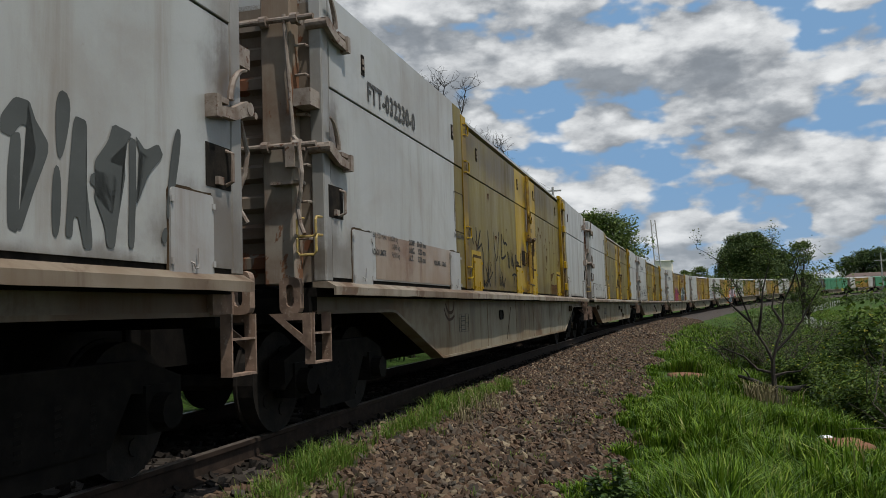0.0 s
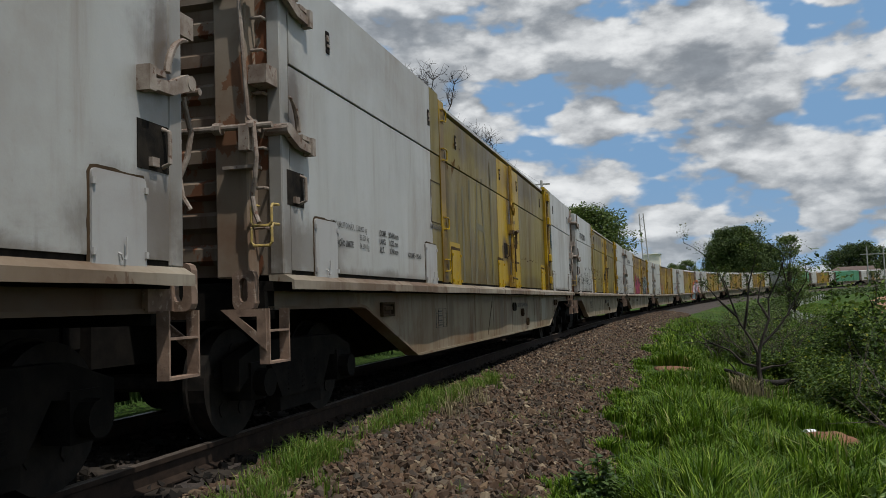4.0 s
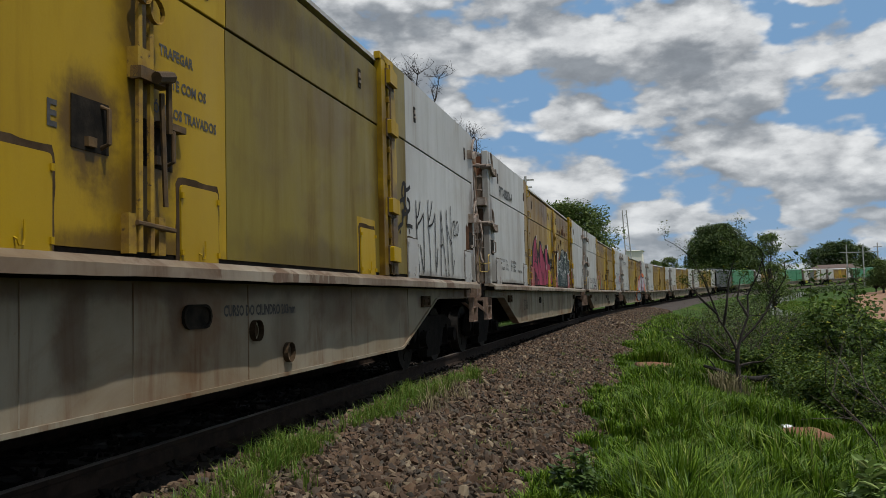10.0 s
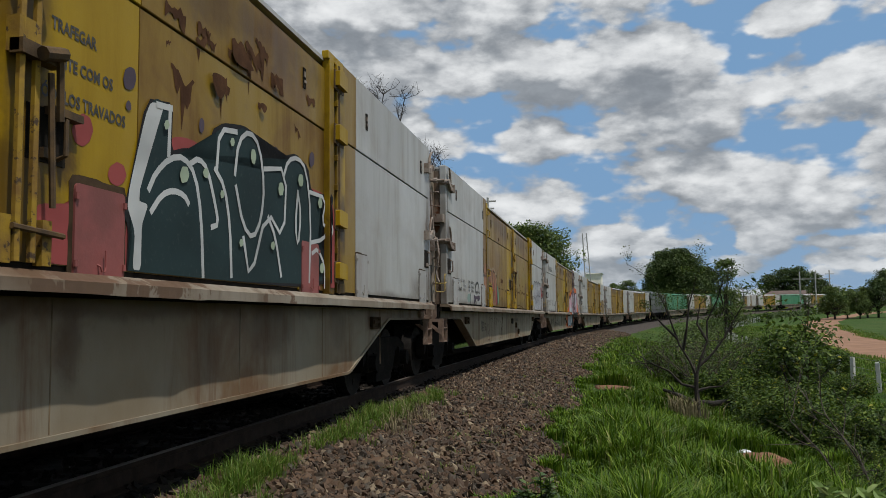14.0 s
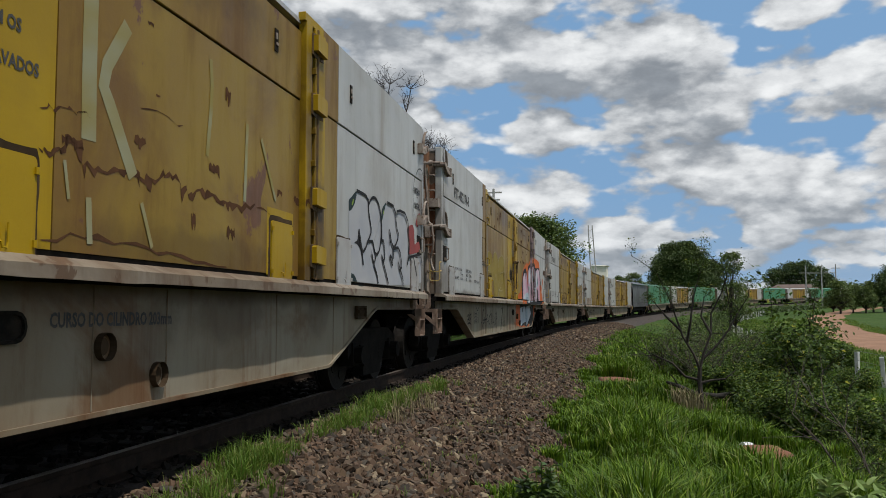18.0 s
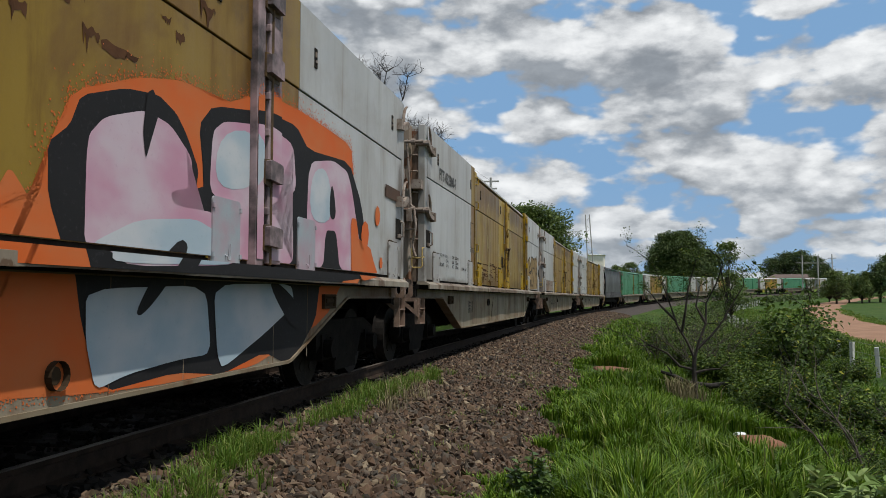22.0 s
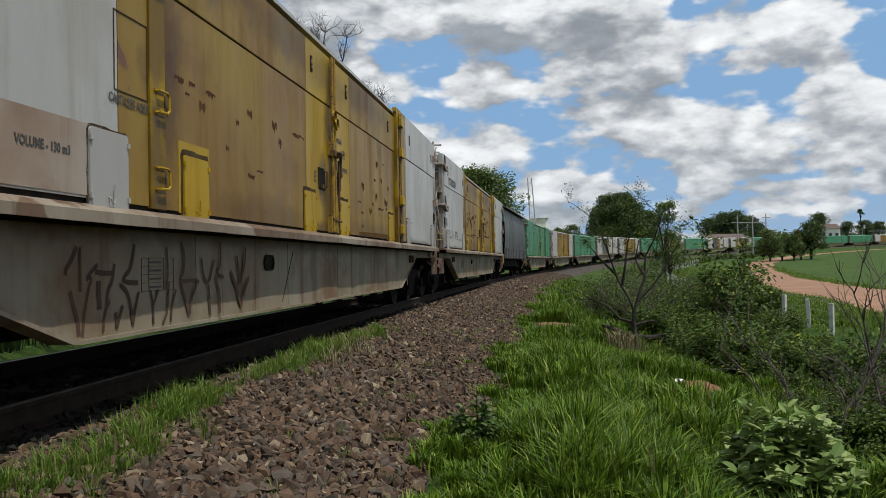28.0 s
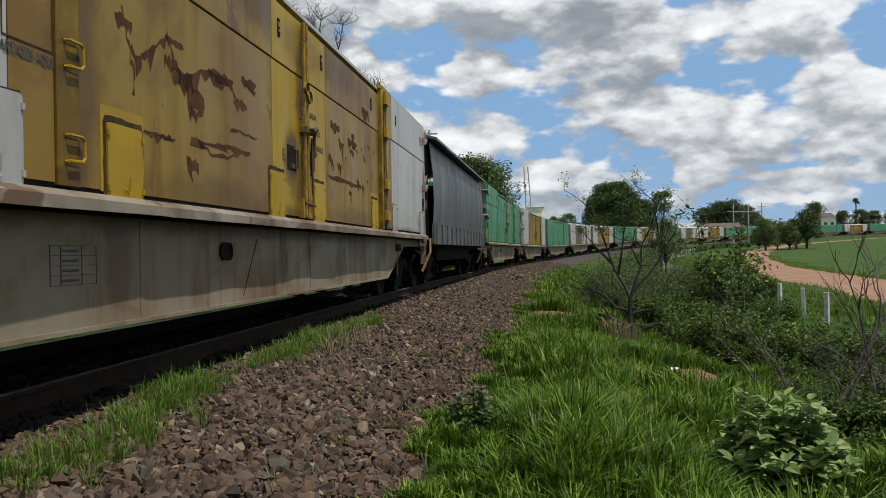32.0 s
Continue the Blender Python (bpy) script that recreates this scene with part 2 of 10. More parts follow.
ENDS = ((-9.4, 2.2, 0.4, 1.3, 0.5), (9.4, 2.2, 0.4, 1.3, 0.5), (-9.1, 1.45, 0.9, 0.35, 0.65), (9.1, 1.45, 0.9, 0.35, 0.65), (-9.3, 2.5, 0.14, 0.4, 0.8), (9.3, 2.5, 0.14, 0.4, 0.8), (-7.0, 1.24, 2.6, 0.13, 0.7), (7.0, 1.24, 2.6, 0.13, 0.7))
POSTS = ((-4.7, 2.2, 0.4, 1.3, 0.65), (4.55, 2.4, 0.4, 1.2, 0.6), (0.0, 3.3, 5.5, 0.34, 0.6), (-2.6, 1.35, 2.2, 0.22, 0.45), (2.6, 1.35, 2.0, 0.22, 0.5))
LATCH = ((-0.42, 1.93, 0.34, 0.34, 0.95), (0.24, 1.93, 0.3, 0.36, 0.95), (0.0, 1.6, 0.5, 0.5, 0.8), (0.0, 2.6, 0.3, 0.9, 0.75), (0.0, 1.3, 1.3, 0.13, 0.85), (0.0, 3.2, 1.2, 0.3, 0.45))
WHITE = paint("white_paint", (0.40, 0.402, 0.385), (0.335, 0.33, 0.31), (0.17, 0.115, 0.07), grime=0.5, stains_shade=ENDS)
FLAP_WHITE = paint("flap_white_paint", (0.361, 0.352, 0.339), (0.299, 0.286, 0.268), (0.167, 0.106, 0.0704), grime=0.6)
WHITE_STAINED = paint("rust_stained_white_paint", (0.34, 0.30, 0.25), (0.22, 0.14, 0.085), (0.12, 0.052, 0.024), grime=1.3)
YELLOW = paint("yellow_paint", (0.359, 0.231, 0.00345), (0.305, 0.192, 0.00575), (0.151, 0.0781, 0.0143), grime=0.45, stains_shade=LATCH, gloss=0.18)
OLIVE = paint("faded_olive_yellow_paint", (0.172, 0.13, 0.014), (0.132, 0.095, 0.0155), (0.0869, 0.0469, 0.0127), grime=0.85, stains_shade=POSTS, gloss=0.18)
OLIVE_PEELED = paint("peeling_olive_yellow_paint", (0.172, 0.13, 0.014), (0.132, 0.095, 0.0155), (0.0945, 0.0515, 0.0143), 0.02, (0.0981, 0.0547, 0.0279), grime=0.7, stains_shade=POSTS, gloss=0.18)
OCHRE = paint("ochre_paint", (0.239, 0.152, 0.0187), (0.184, 0.102, 0.0172), (0.106, 0.0485, 0.016), 0.0, grime=1.0, stains_shade=POSTS, gloss=0.18)
OCHRE_PEELED = paint("peeling_ochre_paint", (0.245, 0.159, 0.0216), (0.191, 0.105, 0.0201), (0.106, 0.0515, 0.0176), 0.02, (0.0981, 0.0469, 0.0256), grime=1.0, stains_shade=POSTS, gloss=0.18)
GREEN = paint("green_paint", (0.024, 0.16, 0.068), (0.036, 0.184, 0.088), (0.04, 0.088, 0.048), grime=0.4)
GREY_SHEET = paint("grey_sheet", (0.06, 0.064, 0.066), (0.085, 0.09, 0.09), (0.04, 0.04, 0.04), grime=0.6, gloss=0.2)
# first mark darkens the girder's top: shade under the sill put into colour
GIRDER = paint("grey_girder_paint", (0.25, 0.22, 0.165), (0.19, 0.145, 0.092), (0.115, 0.05, 0.02), grime=1.25, gloss=0.15, stains_shade=((0.0, 1.12, 9.0, 0.13, 0.6), (0.6, 0.9, 0.16, 0.3, 0.6), (-4.0, 0.9, 0.2, 0.5, 0.45), (-0.4, 0.85, 0.2, 0.5, 0.6), (2.2, 0.8, 0.3, 0.4, 0.4), (3.4, 0.95, 0.8, 0.3, 0.5), (5.3, 0.95, 0.4, 0.3, 0.4), (6.6, 1.0, 0.3, 0.2, 0.5), (-8.6, 1.06, 1.4, 0.3, 0.7), (8.6, 1.06, 1.4, 0.3, 0.7)))
SILL = paint("scuffed_sill_paint", (0.275, 0.238, 0.185), (0.15, 0.105, 0.068), (0.07, 0.032, 0.015), 0.08, (0.085, 0.052, 0.032), grime=1.0, gloss=0.2)
RUSTY = paint("rusty_painted_steel", (0.30, 0.262, 0.215), (0.21, 0.16, 0.115), (0.12, 0.05, 0.024), 0.07, (0.13, 0.065, 0.036), grime=1.0, rough=0.75, gloss=0.2)
LOCK_STEEL = simple("dirty_lock_steel", (0.29, 0.245, 0.205), (0.15, 0.105, 0.078), 7.0, 0.7, 0.0, 0.3, (0.10, 0.045, 0.024))
# near-black underframe steel: the shade under the wagon is put into its colour
BLACK_STEEL = simple("underframe_shade_steel", (0.006, 0.0055, 0.005), (0.014, 0.012, 0.010), 5.0, 0.85, gloss=0.06)
# near-black fill: shade inside slots, holes and gaps, given as colour
DARK_HOLE = simple("recess_shade", (0.008, 0.007, 0.006), (0.025, 0.02, 0.015), 8.0, 0.9, gloss=0.1)
EDGE_BROWN = simple("brown_edge", (0.035, 0.023, 0.013), (0.075, 0.05, 0.03), 4.0, 0.9, gloss=0.08)
# rail web and sleepers are darkened: the train's shade is in their colours
RAIL_STEEL = simple("shaded_rusty_rail", (0.018, 0.012, 0.009), (0.036, 0.024, 0.017), 8.0, 0.8, gloss=0.12)
RAIL_TOP = simple("polished_rail_head", (0.16, 0.13, 0.11), (0.10, 0.08, 0.065), 15.0, 0.5, 0.5)
SLEEPER_WOOD = simple("shaded_sleeper_wood", (0.022, 0.018, 0.015), (0.045, 0.037, 0.03), 5.0, 0.9, gloss=0.1)
LETTER = simple("black_lettering", (0.035, 0.035, 0.035), (0.07, 0.065, 0.06), 20.0, 0.7, 0.0, 0.05)

# ---- mesh writing ----
def mesh_of(name, verts, faces, mat, smooth=False):
    """A mesh from arrays; faces all of one corner count."""
    me = bpy.data.meshes.new(name)
    verts, faces = np.asarray(verts, np.float32), np.asarray(faces, np.int32)
    n = faces.shape[1]
    me.vertices.add(len(verts))
    me.vertices.foreach_set("co", verts.ravel())
    me.loops.add(faces.size)
    me.loops.foreach_set("vertex_index", faces.ravel())
    me.polygons.add(len(faces))
    me.polygons.foreach_set("loop_start", np.arange(0, faces.size, n, dtype=np.int32))
    me.polygons.foreach_set("use_smooth", np.full(len(faces), smooth))
    me.materials.append(mat)
    me.update(calc_edges=True)
    return me


def sheet(rows, cols):
    """Quads of a grid of rows x cols points."""
    i = np.arange(rows * cols).reshape(rows, cols)
    return np.stack([i[:-1, :-1], i[:-1, 1:], i[1:, 1:], i[1:, :-1]], -1).reshape(-1, 4)


def done(bm, name, mat, smooth=False, bevel=0.0):
    if bevel:
        bmesh.ops.bevel(bm, geom=[e for e in bm.edges if len(e.link_faces) == 2 and e.calc_face_angle(0) > 0.6], offset=bevel, segments=1, affect="EDGES")
    bmesh.ops.recalc_face_normals(bm, faces=bm.faces)
    me = bpy.data.meshes.new(name)
    bm.to_mesh(me)
    bm.free()
    me.materials.append(mat)
    if smooth:
        me.shade_smooth()
    return me


def box(bm, x0, x1, y0, y1, z0, z1):
    m = Matrix.Translation(((x0 + x1) / 2, (y0 + y1) / 2, (z0 + z1) / 2)) @ Matrix.Diagonal((abs(x1 - x0), abs(y1 - y0), abs(z1 - z0), 1))
    return bmesh.ops.create_cube(bm, size=1, matrix=m)["verts"]


def rod(bm, a, b, r, sides=8, r2=None):
    a, b = Vector(a), Vector(b)
    q = (b - a).to_track_quat("Z", "Y").to_matrix().to_4x4()
    bmesh.ops.create_cone(bm, cap_ends=True, segments=sides, radius1=r, radius2=r if r2 is None else r2, depth=(b - a).length, matrix=Matrix.Translation((a + b) / 2) @ q)


def tube(bm, points, radii, sides=6):
    """A round bar swept along points."""
    pts = [Vector(p) for p in points]
    rings, side = [], None
    for i, p in enumerate(pts):
        d = (pts[min(i + 1, len(pts) - 1)] - pts[max(i - 1, 0)]).normalized()
        if side is None:
            side = d.orthogonal().normalized()
        side = (side - d * side.dot(d)).normalized() if (side - d * side.dot(d)).length > 1e-4 else d.orthogonal().normalized()
        up = d.cross(side)
        rings.append([bm.verts.new(p + (side * math.cos(a) + up * math.sin(a)) * radii[i]) for a in (2 * math.pi * k / sides for k in range(sides))])
    for a, b in zip(rings, rings[1:]):
        for k in range(sides):
            m = (k + 1) % sides
            bm.faces.new((a[k], a[m], b[m], b[k]))
    bm.faces.new(rings[0][::-1])
    bm.faces.new(rings[-1])


def bent(bm, points, r, sides=8):
    """A bar bent along points."""
    tube(bm, points, [r] * len(points), sides)


def plate(bm, outline, y0, y1):
    """A plate: an outline of (x, z) between two y."""
    lo = [bm.verts.new((x, y0, z)) for x, z in outline]
    hi = [bm.verts.new((x, y1, z)) for x, z in outline]
    bm.faces.new(lo)
    bm.faces.new(hi[::-1])
    for i in range(len(lo)):
        j = (i + 1) % len(lo)
        bm.faces.new((lo[i], hi[i], hi[j], lo[j]))


def part(name, me, parent, label="", m=None):
    """One mesh under a thing or a part."""
    ob = new(name, me)
    ob.parent = parent
    if m is not None:
        ob.matrix_basis = m
    return tagged(ob, label) if label else ob


def quick(name, mat, build, bevel=0.0, smooth=False):
    bm = bmesh.new()
    build(bm)
    return done(bm, name, mat, smooth, bevel)


# ---- ground ----
def ground_material():
    m, n, shader, at, sh, one = material("grassy_ground", 0.95)
    shader.inputs["Specular IOR Level"].default_value = 0.1
    big = n.noise(at, 0.09, 4.0)
    mid = n.noise(at, 1.1, 6.0, 0.65)
    c = n.mix(n.step(mid, 0.35, 0.68), (0.030, 0.065, 0.010), (0.065, 0.125, 0.022))
    c = n.mix(n.math("MULTIPLY", n.step(big, 0.5, 0.7), 0.5), c, (0.11, 0.14, 0.035))
    c = n.mix(n.step(n.noise(at, 0.55, 5.0, 0.6), 0.74, 0.79), c, (0.22, 0.12, 0.06))
    c = n.mix(n.math("MULTIPLY", n.step(n.noise(at, 11.0, 6.0, 0.72), 0.42, 0.62), 0.75), c, (0.022, 0.026, 0.008))
    c = n.mix(n.math("MULTIPLY", n.step(n.noise(at, 5.0, 5.0, 0.7), 0.56, 0.7), 0.6), c, (0.075, 0.06, 0.03))
    n.tree.links.new(c, shader.inputs["Base Color"])
    bump(n, shader, n.noise(at, 7.0, 6.0, 0.75), 0.9, 0.12)
    return m


GROUND_MAT = ground_material()
_ax = np.concatenate([-np.geomspace(3500, 130, 14), np.linspace(-120, -22, 28), np.arange(-20, 30, 0.7), np.linspace(31, 130, 42), np.geomspace(145, 3500, 18)])
_ay = np.concatenate([-np.geomspace(3500, 60, 12), np.linspace(-55, -4, 16), np.arange(-3, 45, 0.7), np.linspace(46, 330, 110), np.geomspace(345, 3500, 16)])
_gx, _gy = np.meshgrid(_ax, _ay)
_gz = ground_height(_gx, _gy)
_gz = _gz - 0.05
ground = new("ground", mesh_of("ground", np.stack([_gx, _gy, _gz], -1).reshape(-1, 3), sheet(*_gx.shape), GROUND_MAT, True))
tagged(ground, "grassy green land with patches of red earth", "ground", kind="structure")


def strip(name, s, ds, z, mat):
    """A strip that follows the track, across the offsets ds at heights z over the rail's level."""
    p = along(np.repeat(s, len(ds)), np.tile(ds, len(s)), np.tile(z, len(s)))
    return mesh_of(name, p, sheet(len(s), len(ds)), mat, True)


BALLAST_MAT = simple("ballast_bed", (0.03, 0.024, 0.02), (0.065, 0.048, 0.039), 14.0, 0.95, 0.0, 1.0, (0.03, 0.025, 0.022))
_s = np.concatenate([np.arange(-120, -6, 6.0), np.arange(-6, 60, 0.5), np.arange(60, 420, 5.0)])
ballast = new("ballast_bed", strip("ballast_bed", _s, np.array([-3.3, -2.4, -1.5, 0, 1.5, 1.85, 2.2, 2.6, 3.0, 3.4, 3.8]), np.array([-0.62, -0.3, -0.2, -0.2, -0.2, -0.215, -0.27, -0.34, -0.42, -0.53, -0.64]), BALLAST_MAT))
tagged(ballast, "bed of brown crushed stone ballast under the track", "ballast", kind="structure")

# rails and sleepers
track = tagged(new("railway_track"), "rusty rail track on timber sleepers in stone ballast", "track", kind="structure")


def rail_mesh(name, d, outline, mat):
    s = np.concatenate([np.arange(-150, -10, 5.0), np.arange(-10, 60, 1.0), np.arange(60, 480, 4.0)])
    k = len(outline)
    o = np.array(outline)
    p = along(np.repeat(s, k), d + np.tile(o[:, 0], len(s)), np.tile(o[:, 1], len(s)))
    i = np.arange(len(s) * k).reshape(len(s), k)
    j = np.roll(i, -1, axis=1)
    return mesh_of(name, p, np.stack([i[:-1], j[:-1], j[1:], i[1:]], -1).reshape(-1, 4), mat)


RAIL_SHAPE = [(-0.075, -0.185), (-0.075, -0.172), (-0.012, -0.15), (-0.012, -0.045), (-0.036, -0.035), (-0.036, -0.003), (0.036, -0.003), (0.036, -0.035), (0.012, -0.045), (0.012, -0.15), (0.075, -0.172), (0.075, -0.185)]
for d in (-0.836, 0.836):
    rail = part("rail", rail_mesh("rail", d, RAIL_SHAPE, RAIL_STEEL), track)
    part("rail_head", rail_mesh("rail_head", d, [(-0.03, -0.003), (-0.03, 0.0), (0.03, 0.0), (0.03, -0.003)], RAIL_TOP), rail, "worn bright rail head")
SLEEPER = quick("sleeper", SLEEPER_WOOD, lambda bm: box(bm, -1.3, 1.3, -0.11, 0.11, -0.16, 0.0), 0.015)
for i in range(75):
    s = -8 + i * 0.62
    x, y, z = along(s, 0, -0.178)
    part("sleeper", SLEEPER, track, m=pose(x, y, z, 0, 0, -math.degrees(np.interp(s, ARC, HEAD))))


def road_material():
    m, n, shader, at, sh, one = material("red_earth_road", 0.95)
    c = n.mix(n.step(n.noise(at, 0.7, 5.0, 0.6), 0.35, 0.65), (0.20, 0.102, 0.055), (0.26, 0.142, 0.08))
    c = n.mix(n.step(n.noise(at, 6.0, 5.0, 0.7), 0.55, 0.75), c, (0.22, 0.115, 0.07))
    n.tree.links.new(c, shader.inputs["Base Color"])
    bump(n, shader, n.noise(at, 3.0, 5.0, 0.7), 0.5, 0.05)
    return m


def field_material():
    m, n, shader, at, sh, one = material("green_field", 0.95)
    shader.inputs["Specular IOR Level"].default_value = 0.08
    c = n.mix(n.step(n.noise(at, 0.35, 6.0, 0.7), 0.35, 0.65), (0.032, 0.065, 0.014), (0.052, 0.088, 0.022))
    c = n.mix(n.step(n.noise(n.stretch(at, 0.25, 1.6, 1.0), 0.8, 5.0, 0.6), 0.52, 0.72), c, (0.095, 0.085, 0.034))
    n.tree.links.new(c, shader.inputs["Base Color"])
    bump(n, shader, n.noise(at, 2.0, 5.0, 0.8), 0.8, 0.1)
    return m


def draped(name, s, left, right, n, lift, mat):
    """A sheet on the ground between two offsets that vary along the track."""
    d = left[:, None] + (right - left)[:, None] * np.linspace(0, 1, n) ** 1.5
    p = along(np.repeat(s, n), d.ravel())
    p[:, 2] = ground_height(p[:, 0], p[:, 1]) + lift
    return mesh_of(name, p, sheet(len(s), n), mat, True)


_s = np.arange(-10, 420, 3.0)
ROAD_LEFT = np.interp(_s, (0, 29, 60, 100, 200), (14.0, 15.0, 16.6, 19.6, 20.5)) + 0.25 * np.sin(_s * 0.35)
ROAD_RIGHT = np.interp(_s, (0, 29, 53, 72, 100, 200), (19.5, 21.0, 22.6, 23.2, 24.4, 25.0)) + 0.25 * np.sin(_s * 0.27 + 1)
road = tagged(new("dirt_road", draped("dirt_road", _s, ROAD_LEFT, ROAD_RIGHT, 6, 0.05, road_material())), "red earth farm track that follows the railway bend", "road", kind="structure")
field = tagged(new("field", draped("field", _s, ROAD_RIGHT - 0.5, ROAD_RIGHT + 235, 40, 0.03, field_material())), "green crop field inside the bend", "field", kind="structure")

# ---- wagons ----
# wagon space: x along the train towards the far end, -y the side that faces the verge, z over the rail
HALF, SIDE, FOOT, TOP, SEAM = 9.5, 1.54, 1.25, 3.68, 2.88
MESHES = {}


def kept(key, build):
    if key not in MESHES:
        MESHES[key] = build()
    return MESHES[key]


def panel(x0, x1, mat, y=SIDE):
    """A side panel from the sill to the lap seam."""
    return kept(("panel", x0, x1, mat.name, y), lambda: quick("side_panel", mat, lambda bm: box(bm, x0 + 0.006, x1 - 0.006, -y, -y + 0.06, FOOT + 0.035, SEAM - 0.013)))


def board(x0, x1, mat, top=TOP, y=SIDE):
    """The board over the seam, set a little proud, with a rolled lower lip."""
    def build(bm):
        outline = [(-y - 0.005, SEAM + 0.0), (-y - 0.009, SEAM + 0.006), (-y - 0.009, top), (-y + 0.06, top), (-y + 0.06, SEAM + 0.0)]
        a = [bm.verts.new((x0 + 0.006, v, z)) for v, z in outline]
        b = [bm.verts.new((x1 - 0.006, v, z)) for v, z in outline]
        bm.faces.new(a)
        bm.faces.new(b[::-1])
        for i in range(len(a)):
            j = (i + 1) % len(a)
            bm.faces.new((a[i], b[i], b[j], a[j]))
    return kept(("board", x0, x1, mat.name, top, y), lambda: quick("upper_board", mat, build))


def gasket(x0, x1, y):
    """The gap along the foot of a door; a dark strip carries its shade."""
    return kept(("gasket", x0, x1, y), lambda: quick("door_gasket", DARK_HOLE, lambda bm: box(bm, x0, x1, -y + 0.012, -y + 0.05, FOOT, FOOT + 0.036)))


def side_face(car, x0, x1, mat, top=TOP, y=SIDE):
    part("side_panel", panel(x0, x1, mat, y), car)
    part("upper_board", board(x0, x1, mat, top, y), car)
    part("door_gasket", gasket(x0, x1, y), car)


def stained_foot():
    """A rust-stained strip of paint behind the weight table."""
    return kept("stained_foot", lambda: quick("stained_strip", WHITE_STAINED, lambda bm: box(bm, -8.36, -5.56, -SIDE - 0.003, -SIDE + 0.02, FOOT + 0.05, 1.73)))


def poster_frame():
    def build(bm):
        for x0, x1, z0, z1 in ((-5.43, -5.422, 2.0, 2.52), (-4.988, -4.98, 2.0, 2.52), (-5.422, -4.988, 2.0, 2.008), (-5.422, -4.988, 2.512, 2.52)):
            box(bm, x0, x1, -SIDE - 0.005, -SIDE, z0, z1)
    return kept("poster_frame", lambda: quick("poster_frame", EDGE_BROWN, build))


def flap(mat):
    """A hinged cover plate with its catch, four lugs and rounded upper corners."""
    def build(bm):
        arc = [(0.2 + 0.03 * math.cos(a), 0.465 + 0.03 * math.sin(a)) for a in np.linspace(0, math.pi / 2, 4)]
        plate(bm, [(-0.215, 0.0), (0.215, 0.0), (0.23, 0.015)] + arc + [(-x, z) for x, z in arc[::-1]] + [(-0.23, 0.015)], -0.016, 0.0)
        bent(bm, [(-0.022, -0.014, 0.08), (-0.022, -0.035, 0.07), (-0.012, -0.035, 0.045), (0.012, -0.035, 0.045), (0.022, -0.035, 0.07), (0.022, -0.035, 0.16)], 0.006, 5)
        for z in (0.06, 0.41):
            for x in (-0.222, 0.222):
                rod(bm, (x, -0.02, z), (x, -0.02, z + 0.035), 0.014, 6)
    return kept(("flap", mat.name), lambda: quick("flap", mat, build))


def flap_surround(mat):
    """The brighter doubling plate round a cover in the sliding door."""
    return kept(("flap_surround", mat.name), lambda: quick("flap_surround", mat, lambda bm: plate(bm, [(-0.3, 0.05), (0.27, 0.05), (0.27, 0.6), (-0.3, 0.6)], -0.005, 0.0)))


def flap_edge():
    """A narrow ragged dark brown border round a cover, with rounded upper corners."""
    def build(bm):
        rnd = random.Random(4)
        n = 9
        side = [(0.246 + rnd.uniform(-0.006, 0.005), 0.02 + 0.45 * i / n) for i in range(n + 1)]
        top = [(0.225 - 0.45 * i / n, 0.513 + rnd.uniform(-0.006, 0.006)) for i in range(n + 1)]
        left = [(-0.25 + rnd.uniform(-0.005, 0.006), 0.47 - 0.45 * i / n) for i in range(n + 1)]
        plate(bm, side + top + left, -0.005, 0.0)
    return kept("flap_edge", lambda: quick("flap_edge", EDGE_BROWN, build))


def slot():
    def build(bm):
        box(bm, -0.035, 0.035, -0.006, 0.01, 0.0, 0.19)
    return kept("slot", lambda: quick("slot", DARK_HOLE, build))


def slot_catch():
    def build(bm):
        box(bm, -0.02, 0.03, -0.014, 0.0, 0.05, 0.075)
        box(bm, -0.03, 0.0, -0.016, 0.0, 0.1, 0.15)
    return kept("slot_catch", lambda: quick("slot_catch", LOCK_STEEL, build))


def hatch():
    def build(bm):
        # flat plate on the panel; its dark colour stands for the recess's shade
        box(bm, -0.15, 0.15, -0.006, 0.02, 0.0, 0.27)
    return kept("hatch", lambda: quick("hatch", DARK_HOLE, build))


def hatch_handle(mat):
    def build(bm):
        bent(bm, [(0.09, 0, 0.03), (0.09, -0.05, 0.05), (0.09, -0.05, 0.23), (0.09, 0, 0.25)], 0.014)
        box(bm, -0.05, 0.02, -0.03, 0, 0.02, 0.07)
    return kept(("hatch_handle", mat.name), lambda: quick("hatch_handle", mat, build))


